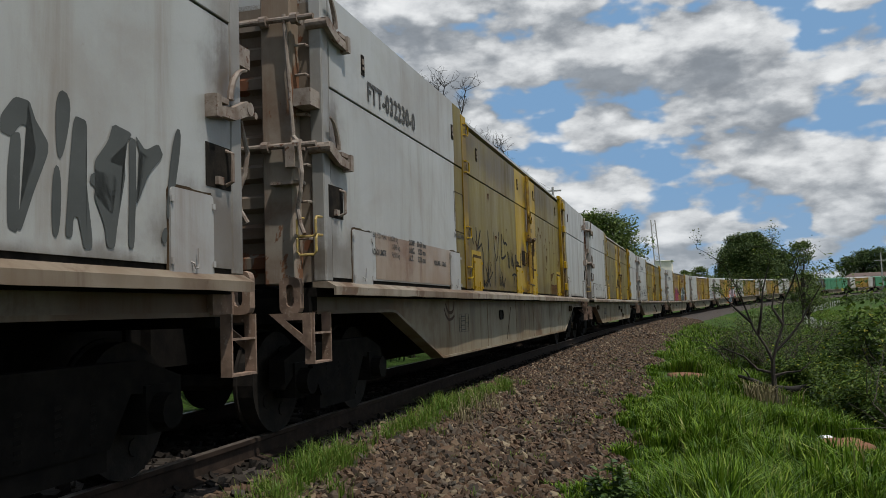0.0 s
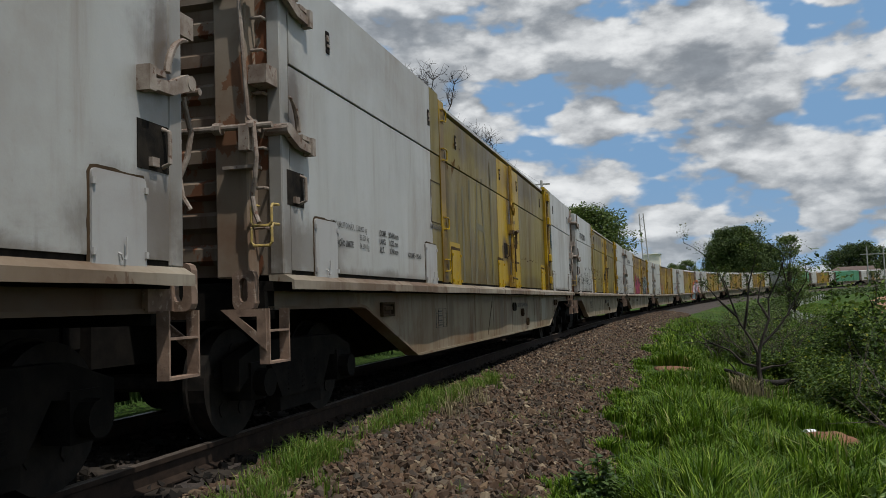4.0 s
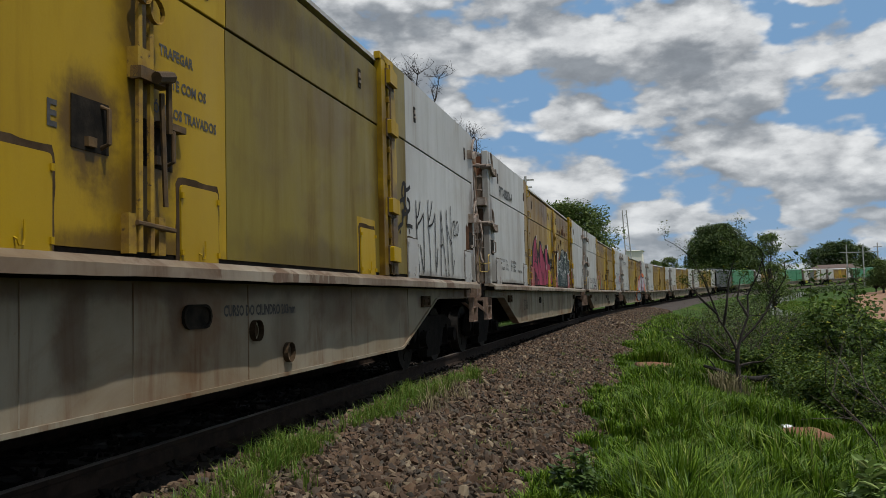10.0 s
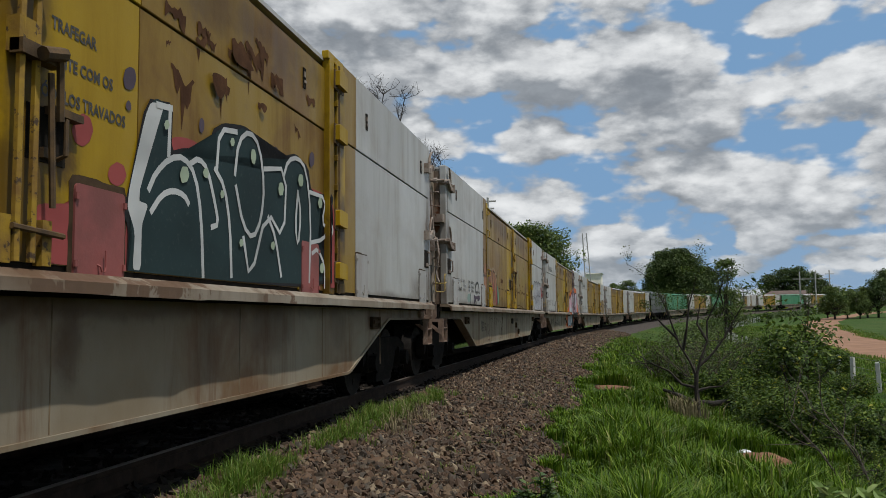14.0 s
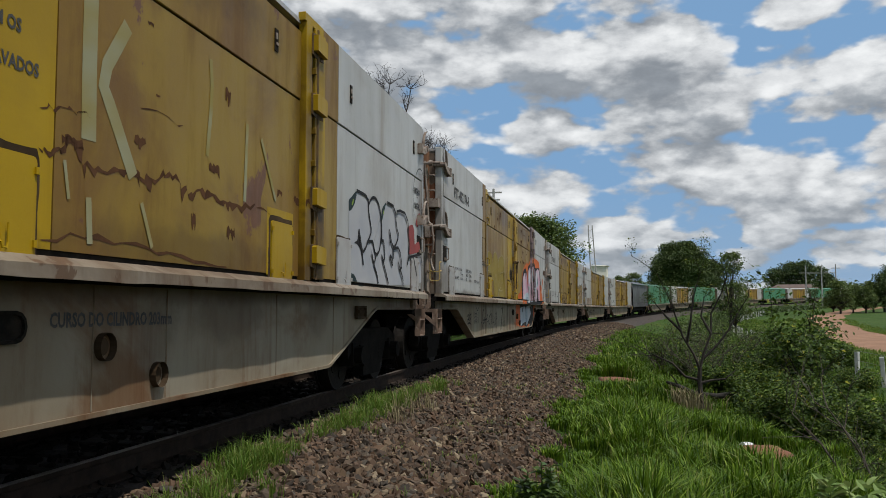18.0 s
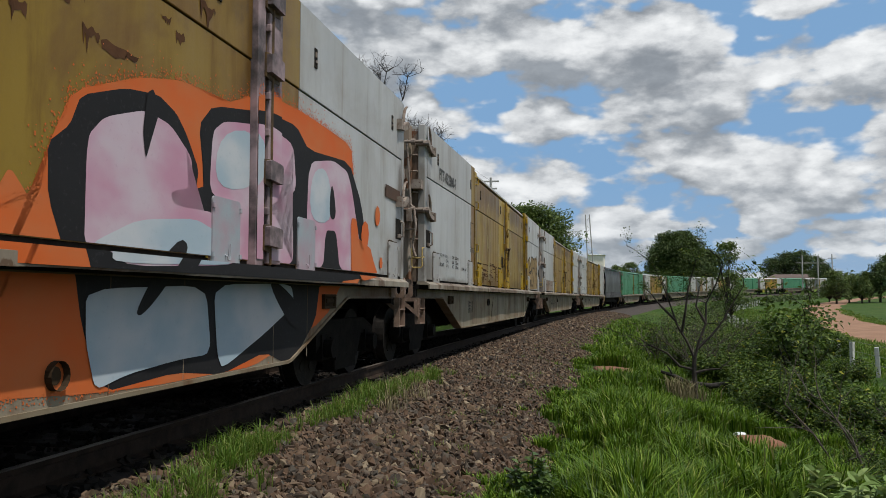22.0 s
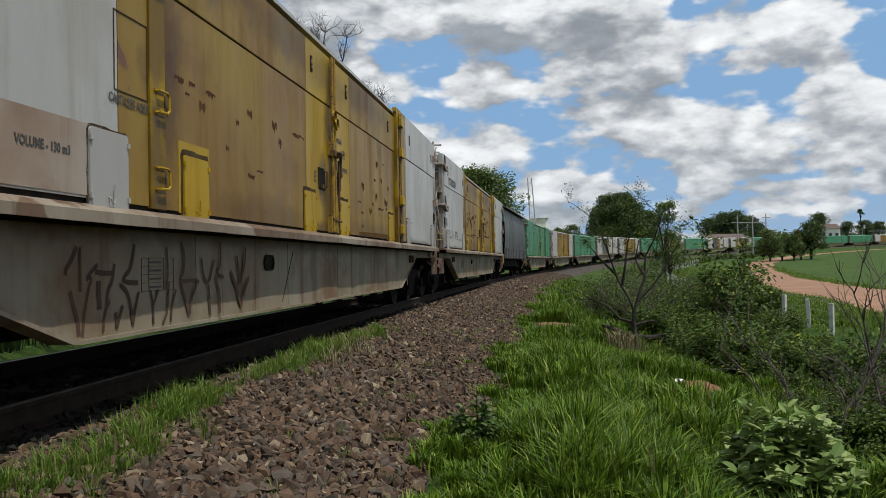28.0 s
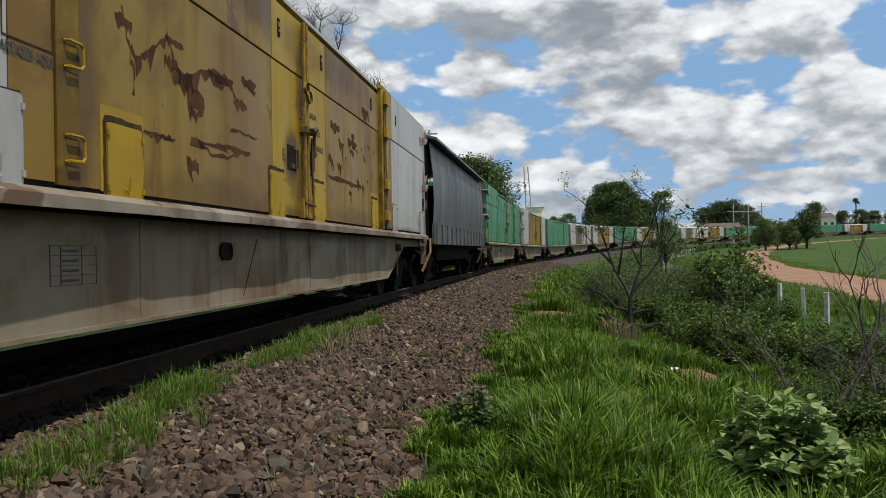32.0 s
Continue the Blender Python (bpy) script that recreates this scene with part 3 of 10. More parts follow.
def corner_lock(mirror):
    """Hooked lock at the corner: a pivot, a cranked arm along the side, a catch and a thin curved horn."""
    def build(bm):
        f = mirror
        rod(bm, (-0.02 * f, -0.075, 0.03), (-0.02 * f, 0.12, 0.03), 0.045, 12)
        plate(bm, [(-0.06 * f, 0.06), (0.02 * f, 0.075), (0.2 * f, -0.01), (0.4 * f, -0.035), (0.4 * f, -0.095), (0.17 * f, -0.085), (-0.05 * f, 0.0)], -0.07, -0.025)
        box(bm, 0.24 * f, 0.42 * f, -0.06, 0.0, 0.0, 0.035)
        box(bm, 0.37 * f, 0.43 * f, -0.085, 0.0, -0.11, 0.03)
        arc = [(f * (0.0 + 0.2 * math.sin(a)), -0.06 + 0.015 * math.sin(a), 0.27 * math.cos(a) + 0.01) for a in np.linspace(0.02, 1.45, 9)]
        tube(bm, arc, [0.009, 0.013, 0.016, 0.018, 0.02, 0.021, 0.022, 0.022, 0.022], 6)
    return kept(("corner_lock", mirror), lambda: quick("corner_lock", LOCK_STEEL, build))


END_DIRT = paint("dirty_end_wall_paint", (0.21, 0.18, 0.145), (0.14, 0.108, 0.08), (0.085, 0.04, 0.022), 0.08, (0.10, 0.042, 0.022), grime=1.0, rough=0.8, gloss=0.15)


def end_wall(mat):
    """The ribbed end wall, seen across the coupling; built for the -x end."""
    def build(bm):
        box(bm, -HALF, -HALF + 0.06, -1.46, 1.46, FOOT, TOP - 0.06)
    return kept(("end_wall", mat.name), lambda: quick("end_wall", END_DIRT if mat is RUSTY else mat, build))


def end_rib():
    return kept("end_rib", lambda: quick("end_rib", END_DIRT, lambda bm: plate(bm, [(-HALF, -0.08), (-HALF - 0.05, -0.045), (-HALF - 0.05, 0.045), (-HALF, 0.08)], -1.04, 1.04)))


def end_post():
    return kept("end_post", lambda: quick("end_post", RUSTY, lambda bm: box(bm, -HALF - 0.15, -HALF + 0.02, -1.33, -1.06, FOOT - 0.02, TOP - 0.02), 0.012))


def corner_post(mat):
    return kept(("corner_post", mat.name), lambda: quick("corner_post", mat, lambda bm: box(bm, -HALF - 0.02, -HALF + 0.12, -SIDE - 0.004, -1.43, FOOT, TOP), 0.01))


def lock_rod(z):
    """A round cross bar with its two bearings."""
    def build(bm):
        rod(bm, (-HALF - 0.2, -1.56, z), (-HALF - 0.2, 0.9, z + 0.02), 0.024, 10)
        for y in (-1.4, -1.12):
            rod(bm, (-HALF - 0.2, y - 0.03, z), (-HALF - 0.2, y + 0.03, z), 0.048, 10)
            box(bm, -HALF - 0.2, -HALF - 0.1, y - 0.02, y + 0.02, z - 0.03, z + 0.03)
    return kept(("lock_rod", z), lambda: quick("lock_rod", LOCK_STEEL, build))


def lock_lever():
    """The crank bar that hangs from the cross bars."""
    def build(bm):
        bent(bm, [(-HALF - 0.2, -1.3, 3.42), (-HALF - 0.19, -1.36, 2.42), (-HALF - 0.22, -1.42, 2.36), (-HALF - 0.26, -1.46, 2.1), (-HALF - 0.25, -1.44, 1.95), (-HALF - 0.22, -1.4, 1.82), (-HALF - 0.22, -1.42, 1.7), (-HALF - 0.24, -1.46, 1.62)], 0.018)
        box(bm, -HALF - 0.25, -HALF - 0.16, -1.39, -1.31, 2.16, 2.34)
        box(bm, -HALF - 0.22, -HALF - 0.1, -1.42, -1.16, 2.03, 2.055)
        box(bm, -HALF - 0.2, -HALF, -1.52, -1.37, 2.66, 2.8)
    return kept("lock_lever", lambda: quick("lock_lever", LOCK_STEEL, build))


YELLOW_BAR = simple("yellow_handle_paint", (0.46, 0.33, 0.09), (0.30, 0.21, 0.09), 30.0, 0.6)


def rung():
    """A bent hand rung across the wagon's end, its foot worn yellow."""
    return kept("rung", lambda: quick("ladder_rung", YELLOW_BAR, lambda bm: bent(bm, [(-HALF - 0.1, -1.55, 0.16), (-HALF - 0.2, -1.55, 0.155), (-HALF - 0.22, -1.55, 0.13), (-HALF - 0.22, -1.55, 0.025), (-HALF - 0.22, -1.53, 0.0), (-HALF - 0.22, -1.41, 0.0), (-HALF - 0.22, -1.39, 0.025), (-HALF - 0.22, -1.39, 0.13), (-HALF - 0.2, -1.39, 0.155), (-HALF - 0.1, -1.39, 0.16)], 0.011, 6)))


def end_rung():
    return kept("end_rung", lambda: quick("end_rung", LOCK_STEEL, lambda bm: bent(bm, [(-HALF, -1.425, 0), (-HALF - 0.07, -1.42, 0), (-HALF - 0.07, -1.30, 0), (-HALF, -1.30, 0)], 0.013, 6)))


def sill():
    """The broad lip under the doors with its dented, turned-down edge."""
    def build(bm):
        outline = [(-1.42, FOOT), (-1.545, FOOT), (-1.605, FOOT - 0.035), (-1.622, FOOT - 0.045), (-1.622, FOOT - 0.112), (-1.604, FOOT - 0.112), (-1.6, FOOT - 0.06), (-1.42, FOOT - 0.045)]
        n = 190
        rnd = random.Random(8)
        dents = [(rnd.uniform(-HALF, HALF), rnd.uniform(0.08, 0.4), rnd.uniform(-0.010, 0.014)) for _ in range(34)]
        rows = []
        for i in range(n + 1):
            x = -HALF - 0.02 + (2 * HALF + 0.04) * i / n
            wave = 0.003 * math.sin(x * 2.9 + 1) + 0.002 * math.sin(x * 7.3) + rnd.uniform(-0.0015, 0.0015) + sum(h * math.exp(-((x - c) / w) ** 2) for c, w, h in dents)
            wave = max(-0.014, min(0.012, wave))
            rows.append([bm.verts.new((x, y + (wave if y < -1.59 else 0), z + (0.5 * wave if z < FOOT - 0.08 else 0))) for y, z in outline])
        for a, b in zip(rows, rows[1:]):
            for i in range(len(outline)):
                j = (i + 1) % len(outline)
                bm.faces.new((a[i], b[i], b[j], a[j]))
        bm.faces.new(rows[0])
        bm.faces.new(rows[-1][::-1])
    return kept("sill", lambda: quick("sill", SILL, build))


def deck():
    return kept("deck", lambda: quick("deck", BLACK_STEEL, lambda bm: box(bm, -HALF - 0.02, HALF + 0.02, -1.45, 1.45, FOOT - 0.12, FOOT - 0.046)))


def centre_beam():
    """The deep spine of the wagon, bellied between the bogies, with its lower flange; the belly's depth is fitted to
    the camera's view.
    """
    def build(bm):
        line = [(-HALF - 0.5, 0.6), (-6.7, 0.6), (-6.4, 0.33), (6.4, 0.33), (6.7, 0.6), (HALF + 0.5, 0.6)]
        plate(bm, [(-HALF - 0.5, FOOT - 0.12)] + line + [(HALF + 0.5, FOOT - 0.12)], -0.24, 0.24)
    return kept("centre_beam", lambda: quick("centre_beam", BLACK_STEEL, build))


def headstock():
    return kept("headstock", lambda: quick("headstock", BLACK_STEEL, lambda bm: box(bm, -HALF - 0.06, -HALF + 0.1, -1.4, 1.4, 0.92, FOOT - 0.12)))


GIRDER_LINE = [(-HALF, 1.13), (-HALF, 1.0), (-7.52, 1.0), (-7.4, 0.985), (-5.69, 0.42), (-5.6, 0.408), (5.6, 0.408), (5.69, 0.42), (7.4, 0.985), (7.52, 1.0), (HALF, 1.0), (HALF, 1.13)]


def girder(mat):
    def build(bm):
        plate(bm, GIRDER_LINE, -1.38, -1.35)
    return kept(("girder", mat.name), lambda: quick("girder", mat, build))


def girder_flange(mat):
    def build(bm):
        edge = GIRDER_LINE[1:-1]
        for (x0, z0), (x1, z1) in zip(edge, edge[1:]):
            plate(bm, [(x0, z0 - 0.012), (x0, z0 + 0.016), (x1, z1 + 0.016), (x1, z1 - 0.012)], -1.4, -1.24)
    return kept(("girder_flange", mat.name), lambda: quick("girder_flange", mat, build))


def far_girder():
    def build(bm):
        plate(bm, GIRDER_LINE, 1.35, 1.38)
    return kept("far_girder", lambda: quick("girder", GIRDER, build))


def girder_hole():
    """An oval opening in the girder with a raised rim; a dark plate carries its inner shade."""
    def build(bm):
        rims = [[(x + r * math.cos(a), r * math.sin(a)) for x, a0 in ((0.1, -90), (-0.1, 90)) for a in (radians(a0 + k * 30) for k in range(7))] for r in (0.08, 0.062)]
        plate(bm, rims[1], -0.005, 0.02)
        a, b = ([bm.verts.new((x, -0.022, z)) for x, z in r] for r in rims)
        c = [bm.verts.new((x, 0.0, z)) for x, z in rims[0]]
        d = [bm.verts.new((x, -0.004, z)) for x, z in rims[1]]
        for i in range(len(a)):
            j = (i + 1) % len(a)
            bm.faces.new((a[i], a[j], b[j], b[i]))
            bm.faces.new((c[i], c[j], a[j], a[i]))
            bm.faces.new((b[i], b[j], d[j], d[i]))
    return kept("girder_hole", lambda: quick("girder_hole", DARK_HOLE, build))


def upright_seam():
    """A vertical weld on the girder with its run of rust."""
    return kept("upright_seam", lambda: quick("weld_seam", GIRDER, lambda bm: rod(bm, (0, 0, 0.43), (0, 0, 1.12), 0.005, 5)))


def data_table():
    """The stencilled inspection table: ruled lines with rows of unreadable writing."""
    def build(bm):
        for i in range(5):
            box(bm, -0.3, 0.3, -0.002, 0.002, -0.16 + i * 0.08, -0.155 + i * 0.08)
        for x in (-0.3, -0.17, 0.1, 0.297):
            box(bm, x, x + 0.005, -0.002, 0.002, -0.16, 0.165)
        for i in range(4):
            box(bm, -0.15, 0.06, -0.002, 0.002, -0.13 + i * 0.08, -0.11 + i * 0.08)
    return kept("data_table", lambda: quick("inspection_table", LETTER, build))


def girder_ring():
    def build(bm):
        bmesh.ops.create_cone(bm, cap_ends=False, segments=16, radius1=0.08, radius2=0.08, depth=0.05, matrix=pose(0, -0.02, 0, 90))
        bmesh.ops.create_cone(bm, cap_ends=True, segments=16, radius1=0.05, radius2=0.05, depth=0.012, matrix=pose(0, -0.004, 0, 90))
    return kept("girder_ring", lambda: quick("pipe_outlet", EDGE_BROWN, build))


def card_holder():
    """A shallow frame for a wagon card, with the card's slot in it."""
    def build(bm):
        for x0, x1, z0, z1 in ((-0.19, 0.19, 0.05, 0.075), (-0.19, 0.19, -0.075, -0.05), (-0.19, -0.165, -0.05, 0.05), (0.165, 0.19, -0.05, 0.05), (-0.12, 0.12, -0.012, 0.03)):
            box(bm, x0, x1, -0.04, 0.0, z0, z1)
        box(bm, -0.165, 0.165, -0.006, 0.0, -0.05, 0.05)
    return kept("card_holder", lambda: quick("card_holder", EDGE_BROWN, build, 0.004))


def weld_line():
    def build(bm):
        rod(bm, (-0.24, 0, -0.34), (0.22, 0, 0.34), 0.006, 5)
    return kept("weld_line", lambda: quick("weld_seam", EDGE_BROWN, build))


def step():
    """Foot step below the sill's end: one flat strap bent to a U; built for the -x end."""
    def build(bm):
        plate(bm, [(-9.728, 1.0), (-9.728, 0.602), (-9.392, 0.602), (-9.392, 1.0), (-9.408, 1.0), (-9.408, 0.618), (-9.712, 0.618), (-9.712, 1.0)], -1.52, -1.44)
    return kept("step", lambda: quick("foot_step", STEP_RUST, build))


def step_tread():
    return kept("step_tread", lambda: quick("tread", STEP_RUST, lambda bm: box(bm, -9.712, -9.408, -1.52, -1.46, 0.832, 0.846)))


def step_gusset():
    """The pierced plate behind the step."""
    def build(bm):
        outer, inner = [(-1.14, 1.0), (-1.5, 1.0), (-1.5, 0.7)], [(-1.28, 0.945), (-1.43, 0.945), (-1.43, 0.83)]
        rows = [[bm.verts.new((x, y, z)) for y, z in o] for x in (-9.745, -9.73) for o in (outer, inner)]
        for i in range(3):
            j = (i + 1) % 3
            for a, b in ((0, 1), (1, 3), (3, 2), (2, 0)):
                bm.faces.new((rows[a][i], rows[a][j], rows[b][j], rows[b][i]))
    return kept("step_gusset", lambda: quick("gusset", STEP_RUST, build))


STEP_RUST = simple("worn_rusty_step", (0.24, 0.16, 0.115), (0.13, 0.085, 0.06), 7.0, 0.8, 0.0, 0.3, (0.30, 0.23, 0.18))


def pull_eye():
    """Towing eye: a thick rounded plate with a tall slot, across the wagon's end, on its bracket."""
    def build(bm):
        def loop(w, h, r):
            return [(cx * (w - r) + r * math.cos(a), cz * (h - r) + r * math.sin(a)) for cx, cz, a0 in ((1, 1, 0), (-1, 1, 90), (-1, -1, 180), (1, -1, 270)) for a in (radians(a0), radians(a0 + 45), radians(a0 + 90))]
        rows = [[bm.verts.new((x, y, z)) for y, z in r] for x in (-0.035, 0.035) for r in (loop(0.09, 0.145, 0.045), loop(0.034, 0.09, 0.034))]
        n = len(rows[0])
        for i in range(n):
            j = (i + 1) % n
            for a, b in ((0, 1), (1, 3), (3, 2), (2, 0)):
                bm.faces.new((rows[a][i], rows[a][j], rows[b][j], rows[b][i]))
        box(bm, 0.03, 0.3, 0.03, 0.07, -0.14, 0.12)
    return kept("pull_eye", lambda: quick("towing_eye", STEP_RUST, build))


def coupler():
    def build(bm):
        box(bm, -0.42, 0.02, -0.09, 0.09, -0.1, 0.1)
        box(bm, -0.6, -0.38, -0.17, 0.15, -0.15, 0.15)
    return kept("coupler", lambda: quick("coupler", BLACK_STEEL, build, 0.03))


def roof(mat):
    def build(bm):
        pts = [(-1.5, 3.62), (-0.9, 3.80), (0, 3.86), (0.9, 3.80), (1.5, 3.62), (1.5, 3.58), (-1.5, 3.58)]
        a = [bm.verts.new((-HALF, y, z)) for y, z in pts]
        b = [bm.verts.new((HALF, y, z)) for y, z in pts]
        bm.faces.new(a)
        bm.faces.new(b[::-1])
        for i in range(len(pts)):
            j = (i + 1) % len(pts)
            bm.faces.new((a[i], b[i], b[j], a[j]))
    return kept(("roof", mat.name), lambda: quick("roof", mat, build))


def far_side(mat):
    def build(bm):
        box(bm, -HALF, HALF, SIDE - 0.06, SIDE, FOOT, TOP)
    return kept(("far_side", mat.name), lambda: quick("side_wall", mat, build))


def inner_wall():
    def build(bm):
        box(bm, -HALF + 0.1, HALF - 0.1, -1.47, -1.44, FOOT, 3.5)
    return kept("inner_wall", lambda: quick("inner_wall", EDGE_BROWN, build))


def door_post(mat):
    def build(bm):
        box(bm, -0.115, 0.115, -0.014, 0.05, FOOT + 0.02, 3.62)
    return kept(("door_post", mat.name), lambda: quick("door_post", mat, build, 0.004))


def grab(mat):
    """A hand loop of bent bar, open towards the door post."""
    def build(bm):
        bent(bm, [(-0.07, 0.0, 0.15), (-0.07, -0.03, 0.15), (0.05, -0.03, 0.15), (0.075, -0.03, 0.13), (0.08, -0.03, 0.03), (0.055, -0.03, 0.005), (-0.07, -0.03, 0.0), (-0.07, 0.0, 0.0)], 0.010, 6)
    return kept(("grab", mat.name), lambda: quick("grab_handle", mat, build))


def grab_shade():
    """Dark strips behind a hand loop: the shade of its bars put into colour."""
    return kept("grab_shade", lambda: quick("handle_stain", LATCH_RUST, lambda bm: [plate(bm, o, -0.002, 0.0) for o in ([(-0.085, 0.135), (0.06, 0.137), (0.058, 0.168), (-0.085, 0.162)], [(0.066, 0.02), (0.094, 0.015), (0.09, 0.15), (0.064, 0.134)], [(-0.08, -0.02), (0.07, -0.022), (0.06, 0.014), (-0.08, 0.01)])]))


def hinge_post(mat):
    """Two upright strips with a gap between them, and the knuckles of the door hinge across it."""
    def build(bm):
        box(bm, -0.16, -0.012, -0.02, 0.06, FOOT, 3.66)
        box(bm, 0.048, 0.10, -0.03, 0.06, FOOT + 0.02, 3.6)
        box(bm, 0.118, 0.33, -0.03, 0.06, FOOT + 0.02, 3.6)
        box(bm, -0.2, 0.3, -0.02, 0.05, 3.6, 3.68)
        for z in (1.66, 2.3, 2.6, 3.16):
            box(bm, 0.02, 0.05, -0.045, 0.0, z, z + 0.06)
    return kept(("hinge_post", mat.name), lambda: quick("hinge_post", mat, build, 0.005))


def knuckle(mat):
    """A hinge knuckle: a thick rounded cuff with chipped upper corners."""
    def build(bm):
        plate(bm, [(-0.02, 0.012), (0.25, 0.0), (0.255, 0.14), (0.24, 0.158), (0.1, 0.168), (0.02, 0.172), (-0.02, 0.158)], -0.082, 0.0)
    return kept(("knuckle", mat.name), lambda: quick("hinge_knuckle", mat, build, 0.014))


def knuckle_grime():
    return kept("knuckle_grime", lambda: quick("knuckle_grime", LATCH_RUST, lambda bm: plate(bm, [(-0.035, -0.022), (0.1, -0.045), (0.262, -0.03), (0.262, 0.165), (0.2, 0.19), (0.05, 0.185), (-0.03, 0.175)], -0.036, 0.0)))


def hinge_pin():
    """The dark gap of the hinge and the greasy pin that runs down behind the knuckles."""
    def build(bm):
        rod(bm, (0.109, -0.028, FOOT + 0.01), (0.109, -0.028, 3.6), 0.017, 8)
        box(bm, -0.012, 0.048, -0.004, 0.05, FOOT + 0.004, 3.6)
    return kept("hinge_pin", lambda: quick("hinge_pin", LATCH_RUST, build))


def latch_bars(mat):
    def build(bm):
        for x in (-0.06, 0.05):
            rod(bm, (x, -0.05, FOOT + 0.03), (x, -0.05, 3.5), 0.022, 6)
        for z in (2.74, 2.66):
            bmesh.ops.create_cone(bm, cap_ends=False, segments=12, radius1=0.075, radius2=0.075, depth=0.03, matrix=pose(-0.06 if z > 2.7 else 0.06, -0.08, z, 90))
        for x in (-0.16, 0.13):
            box(bm, x, x + 0.07, -0.05, 0.0, FOOT + 0.02, FOOT + 0.24)
        box(bm, -0.10, 0.02, -0.07, 0.0, 2.25, 2.42)
    return kept(("latch_bars", mat.name), lambda: quick("latch_bar", mat, build))


def latch_gear():
    def build(bm):
        box(bm, -0.1, 0.2, -0.09, -0.02, 2.24, 2.31)
        rod(bm, (0.0, -0.12, 2.26), (0.16, -0.12, 2.3), 0.035, 8)
        rod(bm, (0.16, -0.1, 2.28), (0.2, -0.08, 1.98), 0.02, 6)
        rod(bm, (0.12, -0.08, 2.2), (0.17, -0.07, 1.55), 0.016, 6)
        box(bm, 0.18, 0.42, -0.06, 0.0, 2.02, 2.06)
        rod(bm, (-0.1, -0.06, 1.44), (0.26, -0.07, 1.42), 0.016, 6)
    return kept("latch_gear", lambda: quick("latch_lever", LATCH_RUST, build))


LATCH_RUST = simple("greasy_latch_steel", (0.05, 0.03, 0.014), (0.11, 0.062, 0.02), 9.0, 0.7)
LATCH_PAINT = simple("chipped_yellow_latch", (0.30, 0.185, 0.012), (0.16, 0.085, 0.016), 7.0, 0.7, 0.0, 0.3, (0.05, 0.028, 0.014))


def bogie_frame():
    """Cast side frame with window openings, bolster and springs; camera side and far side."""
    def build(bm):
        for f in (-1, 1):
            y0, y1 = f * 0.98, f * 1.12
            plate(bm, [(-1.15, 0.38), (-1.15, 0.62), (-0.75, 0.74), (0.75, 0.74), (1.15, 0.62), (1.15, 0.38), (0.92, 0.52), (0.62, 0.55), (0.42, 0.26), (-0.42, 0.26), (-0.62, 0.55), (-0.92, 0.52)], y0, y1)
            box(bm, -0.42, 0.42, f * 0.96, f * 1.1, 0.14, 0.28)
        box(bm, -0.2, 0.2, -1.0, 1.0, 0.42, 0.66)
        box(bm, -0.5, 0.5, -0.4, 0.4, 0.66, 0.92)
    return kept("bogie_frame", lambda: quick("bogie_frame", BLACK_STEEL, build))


def spring():
    """A stout coil spring as one ribbed column."""
    def build(bm):
        turns = [(0.06 * math.cos(a), 0.06 * math.sin(a), 0.28 + 0.27 * a / (2 * math.pi * 6)) for a in np.linspace(0, 2 * math.pi * 6, 61)]
        tube(bm, turns, [0.02] * 61, 5)
    return kept("spring", lambda: quick("coil_spring", BLACK_STEEL, build))


def axle_box():
    def build(bm):
        rod(bm, (0, -1.0, 0.0), (0, -1.24, 0.0), 0.11, 12)
        box(bm, -0.13, 0.13, -1.14, -0.96, -0.13, 0.16)
    return kept("axle_box", lambda: quick("axle_box", BLACK_STEEL, build))


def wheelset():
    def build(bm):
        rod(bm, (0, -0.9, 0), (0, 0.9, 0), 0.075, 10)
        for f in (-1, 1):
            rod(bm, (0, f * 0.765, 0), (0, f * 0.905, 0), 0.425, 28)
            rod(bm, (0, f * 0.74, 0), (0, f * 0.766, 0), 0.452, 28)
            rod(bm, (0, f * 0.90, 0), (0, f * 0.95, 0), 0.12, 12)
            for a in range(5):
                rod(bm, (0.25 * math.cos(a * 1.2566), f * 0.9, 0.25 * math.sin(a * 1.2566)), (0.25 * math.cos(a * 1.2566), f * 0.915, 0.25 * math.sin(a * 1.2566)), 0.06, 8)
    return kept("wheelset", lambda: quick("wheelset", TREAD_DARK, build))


# wheels darkened likewise, with the wagon's shade in the base colour
TREAD_DARK = simple("shaded_wheel_steel", (0.010, 0.009, 0.008), (0.022, 0.018, 0.015), 9.0, 0.7, 0.0, gloss=0.1)
WHEELS = []


def running_gear(car, centre, detail):
    for f in (-1, 1):
        bogie = part("bogie_frame", bogie_frame(), car, "cast steel bogie frame, shade put into its near-black colour", pose(f * centre, 0, 0))
        if detail:
            for x in (-0.28, 0.0, 0.28):
                part("coil_spring", spring(), bogie, m=pose(x, -1.05, 0))
        for w in (-0.87, 0.87):
            wheels = part("wheelset", wheelset(), car, "steel wheelset", pose(f * centre + w, 0, 0.425))
            WHEELS.append((wheels, f * centre + w, detail))
            if detail:
                for g in (1, -1):
                    part("axle_box", axle_box(), bogie, m=pose(w, 0, 0.425) @ Matrix.Diagonal((1, g, 1, 1)))


LETTERS = {}


